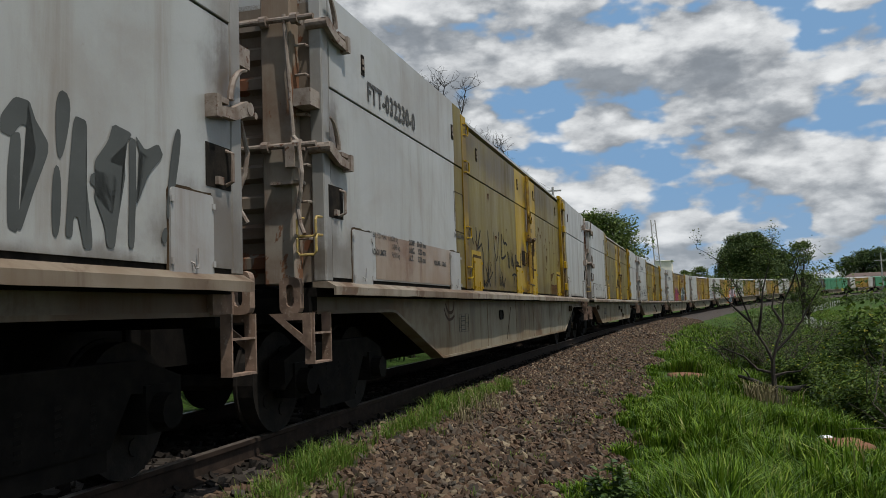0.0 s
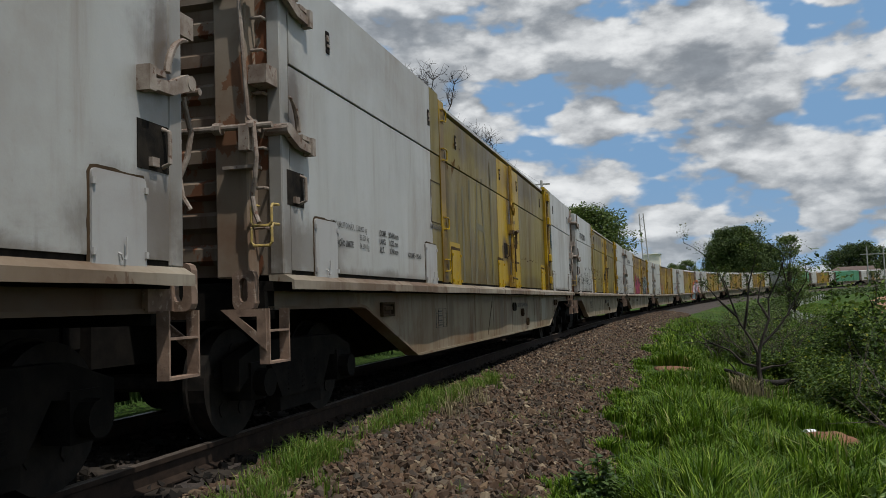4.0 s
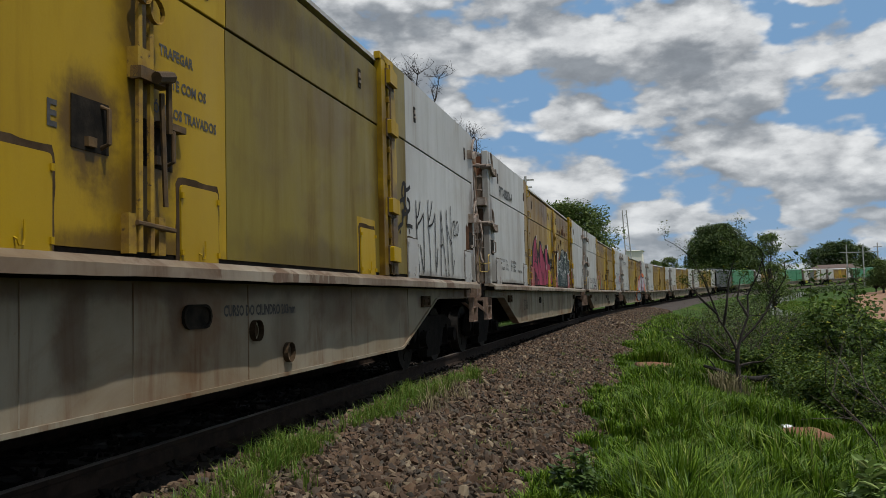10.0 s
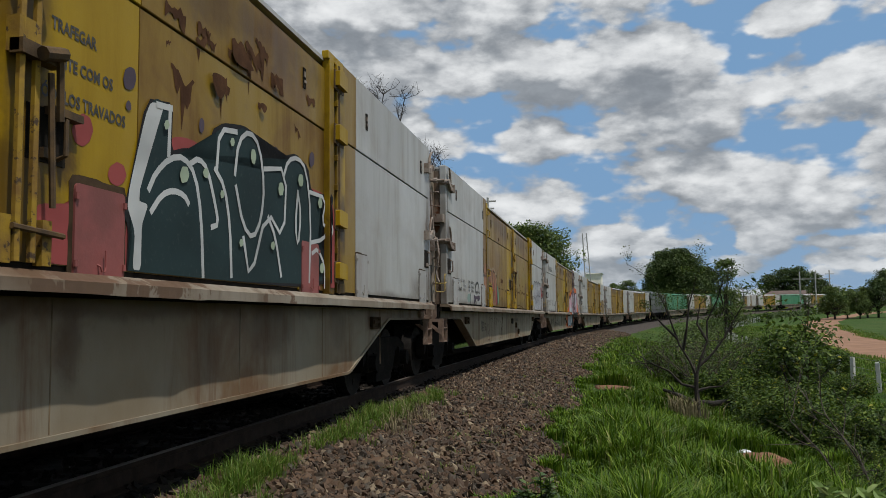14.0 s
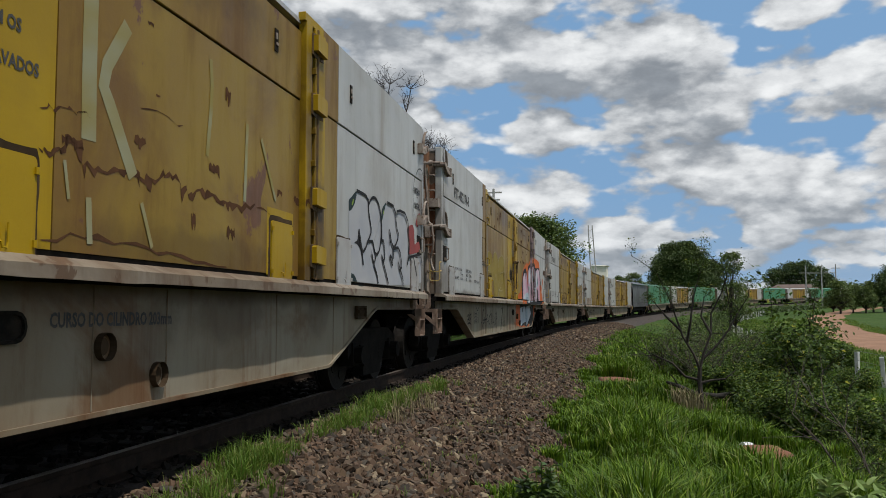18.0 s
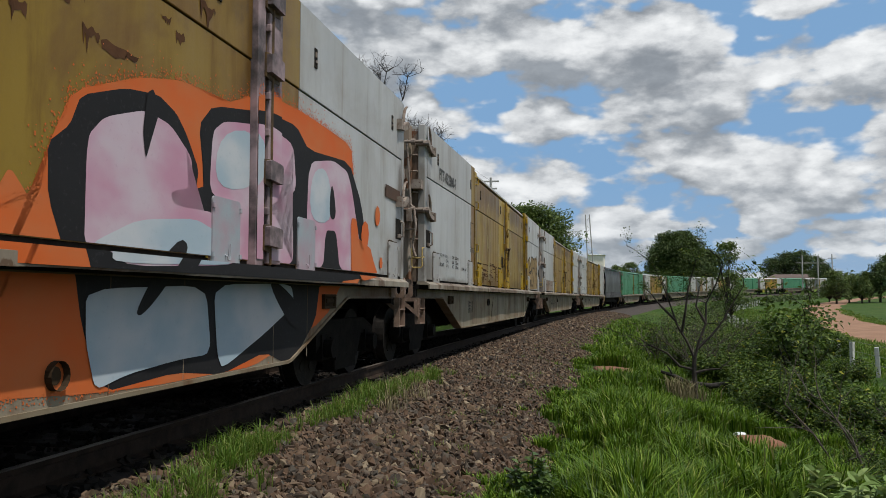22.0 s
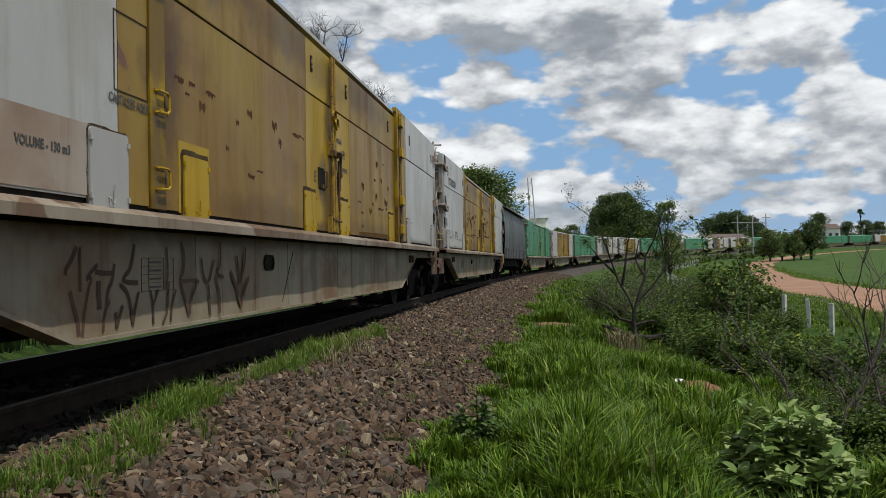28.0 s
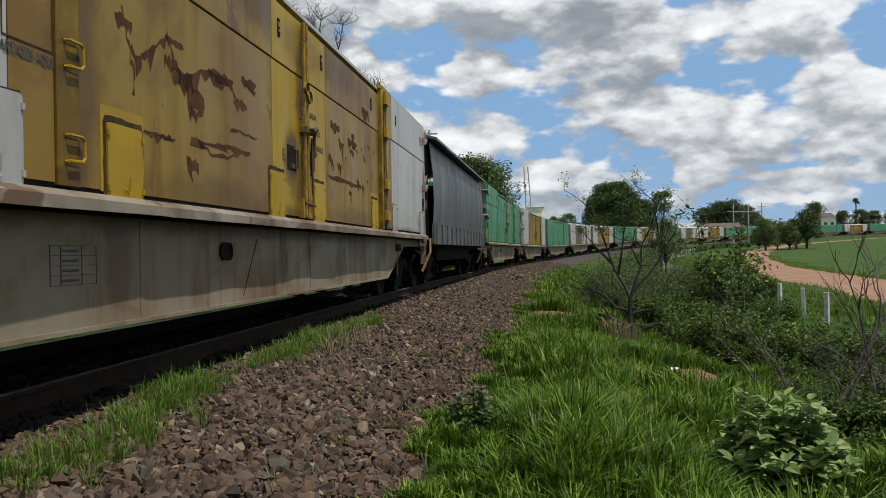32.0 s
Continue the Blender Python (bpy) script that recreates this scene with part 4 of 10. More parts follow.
def lettering(text, height, mat, space=1.0):
    """Lettering in the built-in font as a flat mesh in the x-z plane, its lower left corner at the origin."""
    key = (text, height, mat.name)
    if key not in LETTERS:
        curve = bpy.data.curves.new("lettering", "FONT")
        curve.body, curve.size, curve.resolution_u, curve.space_character = text, height * 1.38, 2, space
        curve.offset = height * (0.0 if "kg" in text else 0.045)
        ob = new("lettering", curve)
        me = bpy.data.meshes.new_from_object(ob.evaluated_get(bpy.context.evaluated_depsgraph_get()))
        bpy.data.objects.remove(ob)
        me.transform(pose(0, 0, 0, 90) @ Matrix.Diagonal((0.86, 1, 1, 1)))
        me.materials.clear()
        me.materials.append(mat)
        LETTERS[key] = me
    return LETTERS[key]


def write(car, text, x, z, height, y=SIDE + 0.006, mat=LETTER, space=1.0):
    return part("lettering", lettering(text, height, mat, space), car, "black stencilled lettering", pose(x, -y, z))


def box_wagon(label, outer=WHITE, left=OLIVE, right=OLIVE, bright=YELLOW, detail=2, outer2=None, number="", end=RUSTY, hinge=None, foot_stain=False, flaps=None, gauge=False, cards=(-6.75, 6.75), table=-4.53):
    """Long box wagon with four side panels over a deep fish-bellied girder."""
    car = tagged(new("box_wagon"), label, "freight wagon", "wagons of the train")
    outer2 = outer2 or outer
    part("deck", deck(), car)
    part("centre_beam", centre_beam(), car)
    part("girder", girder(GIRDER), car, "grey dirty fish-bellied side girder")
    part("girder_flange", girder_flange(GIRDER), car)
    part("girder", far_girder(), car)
    part("sill", sill(), car, "scuffed pale door sill")
    part("sill", sill(), car, "scuffed pale door sill", pose(0, 0, 0, 0, 0, 180))
    part("roof", roof(outer), car)
    part("side_wall", far_side(outer), car)
    part("inner_wall", inner_wall(), car)
    side_face(car, -9.38, -5.38, outer)
    side_face(car, -5.38, -4.97, left)
    side_face(car, -4.73, -1.07, left, 3.5, 1.5)
    side_face(car, -1.07, 0.0, bright, 3.5, 1.5)
    side_face(car, 0.0, 1.03, bright, 3.5, 1.5)
    side_face(car, 1.03, 4.44, right, 3.5, 1.5)
    side_face(car, 4.93, 5.4, right)
    side_face(car, 5.4, 9.38, outer2)
    part("door_post", door_post(bright), car, m=pose(-4.85, -SIDE, 0))
    part("hinge_post", hinge_post(hinge or bright), car, m=pose(4.6, -SIDE, 0))
    for f, mat in ((1, outer), (-1, outer2)):
        turn = pose(0, 0, 0, 0, 0, 0 if f > 0 else 180)
        wall = part("end_wall", end_wall(end), car, m=turn)
        if detail:
            for i in range(9):
                part("end_rib", end_rib(), wall, m=pose(0, 0, 1.42 + i * 0.25))
        part("headstock", headstock(), car, m=turn)
        for g in (1, -1):
            flip = turn @ Matrix.Diagonal((1, g, 1, 1))
            part("corner_post", corner_post(mat), car, m=flip)
            part("end_post", end_post(), car, "rusty end post", flip)
        part("coupler", coupler(), car, m=turn @ pose(-9.9, 0, 0.87))
    if foot_stain:
        part("stained_strip", stained_foot(), car, "rust-stained strip of paint")
    for x, mat in ((-8.72, outer), (-5.51, outer), (-4.12, bright), (-0.95, bright), (0.66, bright), (4.02, bright), (5.62, outer2), (8.9, outer2)):
        y = SIDE if abs(x) > 4.8 else 1.5
        fl = part("flap", flap((flaps or {}).get(x, FLAP_WHITE if mat is WHITE else mat)), car, m=pose(x, -y, 1.225))
        if detail:
            part("flap_edge", flap_edge(), fl, m=pose(0, 0.002, 0) @ Matrix.Diagonal((1.0, 1, 1.0, 1) if abs(x) > 4.8 else (1.07, 1, 1.05, 1)))
            if abs(x) in (4.12, 4.02):
                part("flap_surround", flap_surround(bright), fl, m=pose(0, 0.003, 0))
    if detail:
        for x in (-8.6, -5.46, -3.98, -0.84, 0.84, 3.84, 5.82, 8.82):
            y = SIDE + 0.012 if abs(x) > 4.8 else 1.512
            hole = part("slot", slot(), car, m=pose(x, -y, 3.18 if abs(x) > 4.8 else 3.14))
            part("slot_catch", slot_catch(), hole)
        for x in (-9.29, -0.42, 0.2, 9.22):
            y = SIDE if abs(x) > 4.8 else 1.5
            hole = part("hatch", hatch(), car, "hand hole drawn as a dark plate with the recess's shade in its colour", pose(x, -y, 1.78))
            part("hatch_handle", hatch_handle(LOCK_STEEL if abs(x) > 4.8 else LATCH_RUST), hole)
        for f in (-1, 1):
            for z in (2.31, 3.35):
                part("corner_lock", corner_lock(-f), car, "steel hook lock", pose(f * 9.5, -SIDE, z))
            foot = part("foot_step", step(), car, m=Matrix.Diagonal((1 if f < 0 else -1, 1, 1, 1)))
            part("tread", step_tread(), foot)
            part("gusset", step_gusset(), foot)
            part("towing_eye", pull_eye(), car, m=pose(f * 9.64, -1.29 if f < 0 else -1.45, 1.14) @ Matrix.Diagonal((-f, 1, 1, 1)))
        for flip in (Matrix.Diagonal((1, 1, 1, 1)), Matrix.Diagonal((-1, 1, 1, 1))):
            for z in (2.34, 3.38):
                part("lock_rod", lock_rod(z), car, m=flip)
            part("lock_lever", lock_lever(), car, m=flip)
            for z in (1.6, 1.9, 2.2, 2.62, 2.95, 3.2):
                part("end_rung", end_rung(), car, m=flip @ pose(0, 0, z))
        for z in (1.455, 1.6):
            part("ladder_rung", rung(), car, "yellow hand rung", pose(0, 0, z))
        part("hinge_pin", hinge_pin(), car, m=pose(4.6, -SIDE, 0))
        for z in (1.40, 1.93, 2.80, 3.36):
            cuff = part("hinge_knuckle", knuckle(hinge or bright), car, m=pose(4.6, -SIDE, z))
            part("knuckle_grime", knuckle_grime(), cuff)
        for z in (1.41, 1.95, 2.84, 3.35):
            handle = part("grab_handle", grab(bright), car, m=pose(-4.82, -SIDE - 0.016, z))
            part("handle_stain", grab_shade(), handle, m=pose(0, 0.001, 0))
        part("latch_bar", latch_bars(LATCH_PAINT), car, m=pose(0, -1.5, 0))
        part("latch_lever", latch_gear(), car, "greasy latch levers", pose(0, -1.5, 0))
        if gauge:
            part("girder_hole", girder_hole(), car, m=pose(0.83, -1.38, 0.907))
            part("pipe_outlet", girder_ring(), car, m=pose(1.67, -1.38, 0.782))
            part("pipe_outlet", girder_ring(), car, m=pose(2.26, -1.38, 0.583))
        else:
            part("girder_hole", girder_hole(), car, m=pose(-2.08, -1.38, 0.897) @ Matrix.Diagonal((0.8, 1, 1, 1)))
        for x in cards:
            part("card_holder", card_holder(), car, m=pose(x, -1.38, 0.957))
        rnd = random.Random(len(TRAIN))
        x = -5.4
        while x < 5.4:
            x += rnd.uniform(0.8, 2.4)
            part("weld_seam", upright_seam(), car, m=pose(x, -1.381, 0))
        part("inspection_table", data_table(), car, "black ruled inspection table", pose(table, -1.382, 0.813) @ Matrix.Diagonal((0.85, 1, 0.75, 1)))
        part("weld_seam", weld_line(), car, m=pose(-1.43, -1.382, 0.75) @ Matrix.Diagonal((0.87, 1, 0.8, 1)))
        if detail > 1:
            if number:
                write(car, number, -8.5, 2.97, 0.19, SIDE + 0.015, space=1.12)
            write(car, "PESO BRUTO MÁX.  130.000 kg", -8.6, 1.69, 0.055)
            write(car, "TARA", -8.6, 1.61, 0.055)
            write(car, "33.500 kg", -7.92, 1.61, 0.055)
            write(car, "LOTAÇÃO LIMITE", -8.6, 1.53, 0.055)
            write(car, "96.500 kg", -7.92, 1.53, 0.055)
            for word, value, z in (("COMP.", "20.430 mm", 1.69), ("LARG.", " 3.232 mm", 1.607), ("ALT.", " 3.700 mm", 1.524)):
                write(car, word, -7.36, z, 0.06)
                write(car, value, -7.08, z, 0.06)
            write(car, "VOLUME - 130 m3", -6.44, 1.52, 0.055)
            write(car, "CARTAZES AQUI", -5.5, 1.92, 0.058)
            part("poster_frame", poster_frame(), car, "thin frame for a poster")
            write(car, "E", -0.75, 1.86, 0.13, 1.503)
            write(car, "TRAFEGAR", 0.22, 2.47, 0.066, 1.503)
            write(car, "SOMENTE COM OS", 0.09, 2.29, 0.066, 1.503)
            write(car, "MÓDULOS TRAVADOS", 0.09, 2.11, 0.066, 1.503)
            if gauge and not hinge:
                write(car, "CURSO DO CILINDRO 203mm", 1.2, 0.9, 0.078, 1.383)
    running_gear(car, 8.3, detail)
    return car


def sheeted_wagon():
    """Shorter wagon closed with a dark grey sheet under a peaked roof."""
    car = tagged(new("sheeted_wagon"), "dark grey sheet-sided wagon with an overhanging roof", "freight wagon", "wagons of the train")
    h = 6.55

    def hull(bm):
        box(bm, -h, h, -1.42, 1.42, 1.0, 1.2)
        for f in (-1, 1):
            box(bm, f * (h - 0.08), f * h, -1.4, 1.4, 1.2, 3.5)
    part("frame", quick("frame", BLACK_STEEL, hull), car)

    def curtain(bm):
        n = 60
        for f in (-1, 1):
            rows = []
            for z, bulge in ((1.55, 0.0), (2.1, 0.03), (2.8, 0.02), (3.55, -0.06)):
                rows.append([bm.verts.new((-h + 0.1 + (2 * h - 0.2) * i / n, f * (1.5 + bulge + 0.012 * math.sin(i * 2.1 + z)), z)) for i in range(n + 1)])
            for a, b in zip(rows, rows[1:]):
                for i in range(n):
                    bm.faces.new((a[i], a[i + 1], b[i + 1], b[i]))
    part("sheet", quick("sheet", GREY_SHEET, curtain, smooth=True), car, "dark grey slack side sheet")

    def skirt(bm):
        for f in (-1, 1):
            box(bm, -h, h, f * 1.50, f * 1.56, 1.05, 1.56)
            for i in range(14):
                box(bm, -h + 0.2 + i * 0.98, -h + 0.3 + i * 0.98, f * 1.56, f * 1.60, 1.05, 1.56)
    part("skirt", quick("skirt", DARK_SKIRT, skirt), car, "dark side board")

    def lid(bm):
        for f in (-1, 1):
            plate_pts = [(0, 4.02), (f * 1.66, 3.62), (f * 1.66, 3.56), (0, 3.94)]
            a = [bm.verts.new((-h - 0.1, y, z)) for y, z in plate_pts]
            b = [bm.verts.new((h + 0.1, y, z)) for y, z in plate_pts]
            for i in range(4):
                j = (i + 1) % 4
                bm.faces.new((a[i], b[i], b[j], a[j]))
            bm.faces.new(a)
            bm.faces.new(b[::-1])
    part("roof", quick("roof", GREY_SHEET, lid), car)

    def belly(bm):
        box(bm, -3.9, 3.9, -1.2, 1.2, 0.62, 1.0)
        box(bm, -h - 0.5, h + 0.5, -0.2, 0.2, 0.8, 1.0)
    part("underframe", quick("underframe", BLACK_STEEL, belly), car)

    for f in (-1, 1):
        def bar(bm):
            tube(bm, [(f * (h + 0.05), -1.45, 1.2), (f * (h + 0.05), -1.45, 0.85), (f * (h + 0.05), -1.25, 0.4)], [0.03] * 3, 8)
        part("end_handle", quick("end_handle", YELLOW_BAR, bar), car, "yellow end handle")
        part("coupler", coupler(), car, m=pose(0, 0, 0, 0, 0, 0 if f < 0 else 180) @ pose(-h - 0.45, 0, 0.87))
    running_gear(car, 4.9, 1)
    return car


DARK_SKIRT = simple("dark_side_board", (0.05, 0.05, 0.052), (0.10, 0.10, 0.10), 4.0, 0.7)

TRAIN = []  # (wagon, place of its near end at the start, length over couplers, its half wheelbase)
NEAR_END, PACE, PITCH = 5.639, 5.308, 20.43


def couple(car, near, length, base):
    TRAIN.append((car, near, length, base))
    return car

WHITE_YELLOW = "white and faded yellow box wagon on a deep grey girder"
PALE_STEEL = simple("sprayed_pale_blue_steel", (0.288, 0.336, 0.36), (0.352, 0.256, 0.288), 3.0, 0.6)
RED_STEEL = simple("sprayed_red_steel", (0.256, 0.072, 0.064), (0.176, 0.056, 0.048), 3.0, 0.6)
SPRAYED_POST = simple("sprayed_post_steel", (0.32, 0.232, 0.24), (0.048, 0.04, 0.04), 3.5, 0.7)
WAGONS = {}
for k in range(-2, 9):
    look_of = {
        -2: dict(), -1: dict(), 0: dict(left=OLIVE, right=OLIVE, number="FTT-032230-0", foot_stain=True, cards=(6.75,)), 1: dict(left=OLIVE, right=OLIVE, gauge=True),
        2: dict(gauge=True, cards=(6.75,), left=OLIVE_PEELED, right=OLIVE, number="FTT-032388-8"), 3: dict(left=OCHRE, right=OCHRE, flaps={-4.12: RED_STEEL, 0.66: RED_STEEL, 4.02: RED_STEEL}, number="FTT-032376-4"),
        4: dict(gauge=True, left=OCHRE, right=OCHRE_PEELED), 5: dict(gauge=True, cards=(6.75,), table=-5.29, left=OCHRE, right=OCHRE, outer=WHITE, number="FTT-032174-5", hinge=SPRAYED_POST, flaps={4.02: PALE_STEEL, 5.62: PALE_STEEL}),
        6: dict(left=OCHRE, right=OCHRE, number="FTT-032300-7"), 7: dict(left=OCHRE_PEELED, right=OCHRE_PEELED, foot_stain=True),
        8: dict(left=OCHRE_PEELED, right=OCHRE_PEELED, number="FTT-032218-1")}[k]
    WAGONS[k] = couple(box_wagon(WHITE_YELLOW, **look_of), NEAR_END + k * PITCH, PITCH, 6.95)
WAGONS[9] = couple(sheeted_wagon(), NEAR_END + 9 * PITCH, 14.28, 4.9)
far = NEAR_END + 9 * PITCH + 14.28
for i, c in enumerate("gygwygygwyggyggyggg"):
    args = {"g": dict(outer=GREEN, left=GREEN, right=GREEN, bright=GREEN), "y": dict(left=OCHRE, right=OCHRE), "w": dict(outer=WHITE, left=GREY_SHEET, right=WHITE, bright=OCHRE)}[c]
    text = {"g": "green box wagon on a deep grey girder", "y": WHITE_YELLOW, "w": "white and grey box wagon on a deep girder"}[c]
    couple(box_wagon(text, detail=1 if i < 2 else 0, **args), far + i * 21.07, 21.07, 6.95)


def place_on_track(near, length, base, t):
    """Where a wagon stands at t seconds: both bogies on the line of the track."""
    mid = near + length / 2 - PACE * t + 0.6142 * t * (32 - t) / 256
    a, b = (Vector(along(mid + f * base).tolist()) for f in (-1, 1))
    x = (b - a).normalized()
    y = Vector((-x.y, x.x, 0)).normalized()
    m = Matrix((x, y, x.cross(y))).transposed().to_4x4()
    return Matrix.Translation((a + b) / 2) @ m

# ---- loose stones, grass and shrubs ----
RNG = np.random.default_rng(7)


def turned(n):
    """Random turns as n rotation matrices."""
    q = RNG.normal(size=(n, 4))
    q /= np.linalg.norm(q, axis=1)[:, None]
    w, x, y, z = q.T
    return np.stack([np.stack([1 - 2 * (y * y + z * z), 2 * (x * y - z * w), 2 * (x * z + y * w)], -1),
                     np.stack([2 * (x * y + z * w), 1 - 2 * (x * x + z * z), 2 * (y * z - x * w)], -1),
                     np.stack([2 * (x * z - y * w), 2 * (y * z + x * w), 1 - 2 * (x * x + y * y)], -1)], 1)


CUBE = np.array([(x, y, z) for x in (-1, 1) for y in (-1, 1) for z in (-1, 1)], float)
CUBE_TRIS = np.array([(0, 1, 3), (0, 3, 2), (4, 6, 7), (4, 7, 5), (0, 4, 5), (0, 5, 1), (2, 3, 7), (2, 7, 6), (0, 2, 6), (0, 6, 4), (1, 5, 7), (1, 7, 3)])


_g = (1 + 5 ** 0.5) / 2
LUMP = np.array([(-1, _g, 0), (1, _g, 0), (-1, -_g, 0), (1, -_g, 0), (0, -1, _g), (0, 1, _g), (0, -1, -_g), (0, 1, -_g), (_g, 0, -1), (_g, 0, 1), (-_g, 0, -1), (-_g, 0, 1)]) / 1.9
LUMP_TRIS = np.array([(0, 11, 5), (0, 5, 1), (0, 1, 7), (0, 7, 10), (0, 10, 11), (1, 5, 9), (5, 11, 4), (11, 10, 2), (10, 7, 6), (7, 1, 8), (3, 9, 4), (3, 4, 2), (3, 2, 6), (3, 6, 8), (3, 8, 9), (4, 9, 5), (2, 4, 11), (6, 2, 10), (8, 6, 7), (9, 8, 1)])


def lumps(at, size):
    """Broken stones with more faces, for those that lie near."""
    n = len(at)
    v = LUMP[None] * np.stack([RNG.uniform(0.75, 1.3, n), RNG.uniform(0.5, 0.95, n), RNG.uniform(0.3, 0.65, n)], -1)[:, None] * RNG.uniform(0.6, 1.15, (n, 12, 1)) + RNG.normal(0, 0.12, (n, 12, 3))
    v = np.einsum("nij,nkj->nki", turned(n), v) * (size[:, None, None] * 0.5)
    return (v + at[:, None]).reshape(-1, 3), (LUMP_TRIS[None] + 12 * np.arange(n)[:, None, None]).reshape(-1, 3)


def stones(at, size):
    """Broken stones: battered, skewed blocks at the points."""
    n = len(at)
    v = CUBE[None] * np.stack([RNG.uniform(0.65, 1.15, n), RNG.uniform(0.5, 0.85, n), RNG.uniform(0.35, 0.7, n)], -1)[:, None] * RNG.uniform(0.55, 1.0, (n, 8, 1)) + RNG.normal(0, 0.14, (n, 8, 3))
    v = np.einsum("nij,nkj->nki", turned(n), v) * (size[:, None, None] * 0.5)
    f = CUBE_TRIS[None] + 8 * np.arange(n)[:, None, None]
    return (v + at[:, None]).reshape(-1, 3), f.reshape(-1, 3)


STONE_MAT = island("crushed_stone", [(0.0, (0.0312, 0.023, 0.0162)), (1.0, (0.179, 0.115, 0.0655)), (0.25, (0.0741, 0.0445, 0.0274)), (0.5, (0.121, 0.0704, 0.0406)), (0.72, (0.0741, 0.063, 0.0499)), (0.9, (0.144, 0.0926, 0.0543)), (0.97, (0.265, 0.207, 0.138))], 0.85)

# darker copy of the ballast stone, carrying the shade under the train
SHADED_STONE = island("shaded_stone", [(0.0, (0.012, 0.011, 0.010)), (1.0, (0.035, 0.028, 0.023))], 0.85, gloss=0.08)


def bed_height(d):
    return np.interp(d, (0, 1.5, 1.85, 2.2, 2.6, 3.0, 3.4, 4.2), (-0.2, -0.2, -0.215, -0.27, -0.34, -0.42, -0.52, -0.62))


def scatter_stones():
    vs, fs, count = [], [], 0
    for s0, s1, d0, d1, n, lo, hi in ((-7.0, 2.0, 1.25, 3.75, 11000, 0.03, 0.085), (2.0, 9.0, 1.25, 3.75, 30000, 0.022, 0.105), (9.0, 17.0, 1.2, 3.75, 20000, 0.028, 0.095), (17.0, 34.0, 1.2, 3.75, 16000, 0.045, 0.095), (34.0, 75.0, 1.2, 3.75, 9000, 0.08, 0.15)):
        s, d = RNG.uniform(s0, s1, n), RNG.uniform(d0, d1, n)
        keep = d < 3.55 + 0.2 * np.sin(s * 0.9) + 0.12 * np.sin(s * 2.7)
        s, d = s[keep], d[keep]
        size = lo + (hi - lo) * RNG.random(len(s)) ** 2.6
        p = along(s, d, bed_height(d) + RNG.uniform(-0.01, 0.035, len(s)))
        v, f = (lumps if s1 < 18 and s0 > 0 else stones)(p, size * 1.3)
        vs.append(v)
        fs.append(f + count)
        count += len(v)
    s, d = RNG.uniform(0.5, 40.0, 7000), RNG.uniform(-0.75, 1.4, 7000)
    dark = new("track_stones", mesh_of("track_stones", *stones(along(s, d, -0.2 + RNG.uniform(-0.01, 0.03, 7000)), RNG.uniform(0.06, 0.1, 7000)), SHADED_STONE))
    tagged(dark, "stones under the train with its shade put into their dark colour", "ballast", kind="stuff")
    ob = new("ballast_stones", mesh_of("ballast_stones", np.concatenate(vs), np.concatenate(fs), STONE_MAT))
    tagged(ob, "loose brown and grey crushed stones beside the rail", "ballast", kind="stuff")


scatter_stones()


def blades(base, height, width, lean, aim):
    """Grass blades: narrow ribbons that bend over; base points, then arrays per blade."""
    n = len(base)
    side = np.stack([-np.sin(aim), np.cos(aim), np.zeros(n)], -1) * (width / 2)[:, None]
    out = np.stack([np.cos(aim), np.sin(aim), np.zeros(n)], -1)
    up = np.array([0, 0, 1.0])
    mid = base + up * (height * 0.62)[:, None] + out * (lean * height * 0.28)[:, None]
    tip = base + up * (height * (1 - 0.35 * lean))[:, None] + out * (lean * height)[:, None]
    v = np.stack([base - side, base + side, mid - side * 0.8, mid + side * 0.8, tip], 1)
    f = np.array([(0, 1, 3), (0, 3, 2), (2, 3, 4)])[None] + 5 * np.arange(n)[:, None, None]
    return v.reshape(-1, 3), f.reshape(-1, 3)


GRASS_MAT = island("grass_blades", [(0.0, (0.0243, 0.0572, 0.0048)), (1.0, (0.3115, 0.2992, 0.1118)), (0.35, (0.0736, 0.1452, 0.0079)), (0.7, (0.1382, 0.2376, 0.0174)), (0.95, (0.2332, 0.3256, 0.0397))], 0.45, gloss=0.18, translucent=0.3)
VERGE_MAT = island("young_grass", [(0.0, (0.0782, 0.156, 0.014)), (1.0, (0.235, 0.258, 0.0626)), (0.5, (0.133, 0.235, 0.0235))], 0.55, translucent=0.4)


def tufts(centres, per, spread, tall, wide):
    """Blades in tufts round the centres (x, y), standing on the ground."""
    n = len(centres)
    k = np.repeat(np.arange(n), per)
    aim = RNG.uniform(0, 2 * math.pi, len(k))
    r = np.abs(RNG.normal(0, 1, len(k))) * np.repeat(spread, per)
    xy = centres[k] + np.stack([np.cos(aim), np.sin(aim)], -1) * r[:, None]
    s, d = track_place(xy[:, 0], xy[:, 1])
    z = np.where(d < 3.4, rise(s) + bed_height(d), ground_height(xy[:, 0], xy[:, 1])) - 0.03
    h = np.repeat(tall, per) * RNG.uniform(0.5, 1.15, len(k))
    return blades(np.column_stack([xy, z]), h, np.repeat(wide, per) * RNG.uniform(0.6, 1.3, len(k)), RNG.uniform(0.05, 0.75, len(k)), aim + RNG.normal(0, 0.6, len(k)))


def join(pieces):
    vs, fs, count = [], [], 0
    for v, f in pieces:
        vs.append(v)
        fs.append(f + count)
        count += len(v)
    return np.concatenate(vs), np.concatenate(fs)


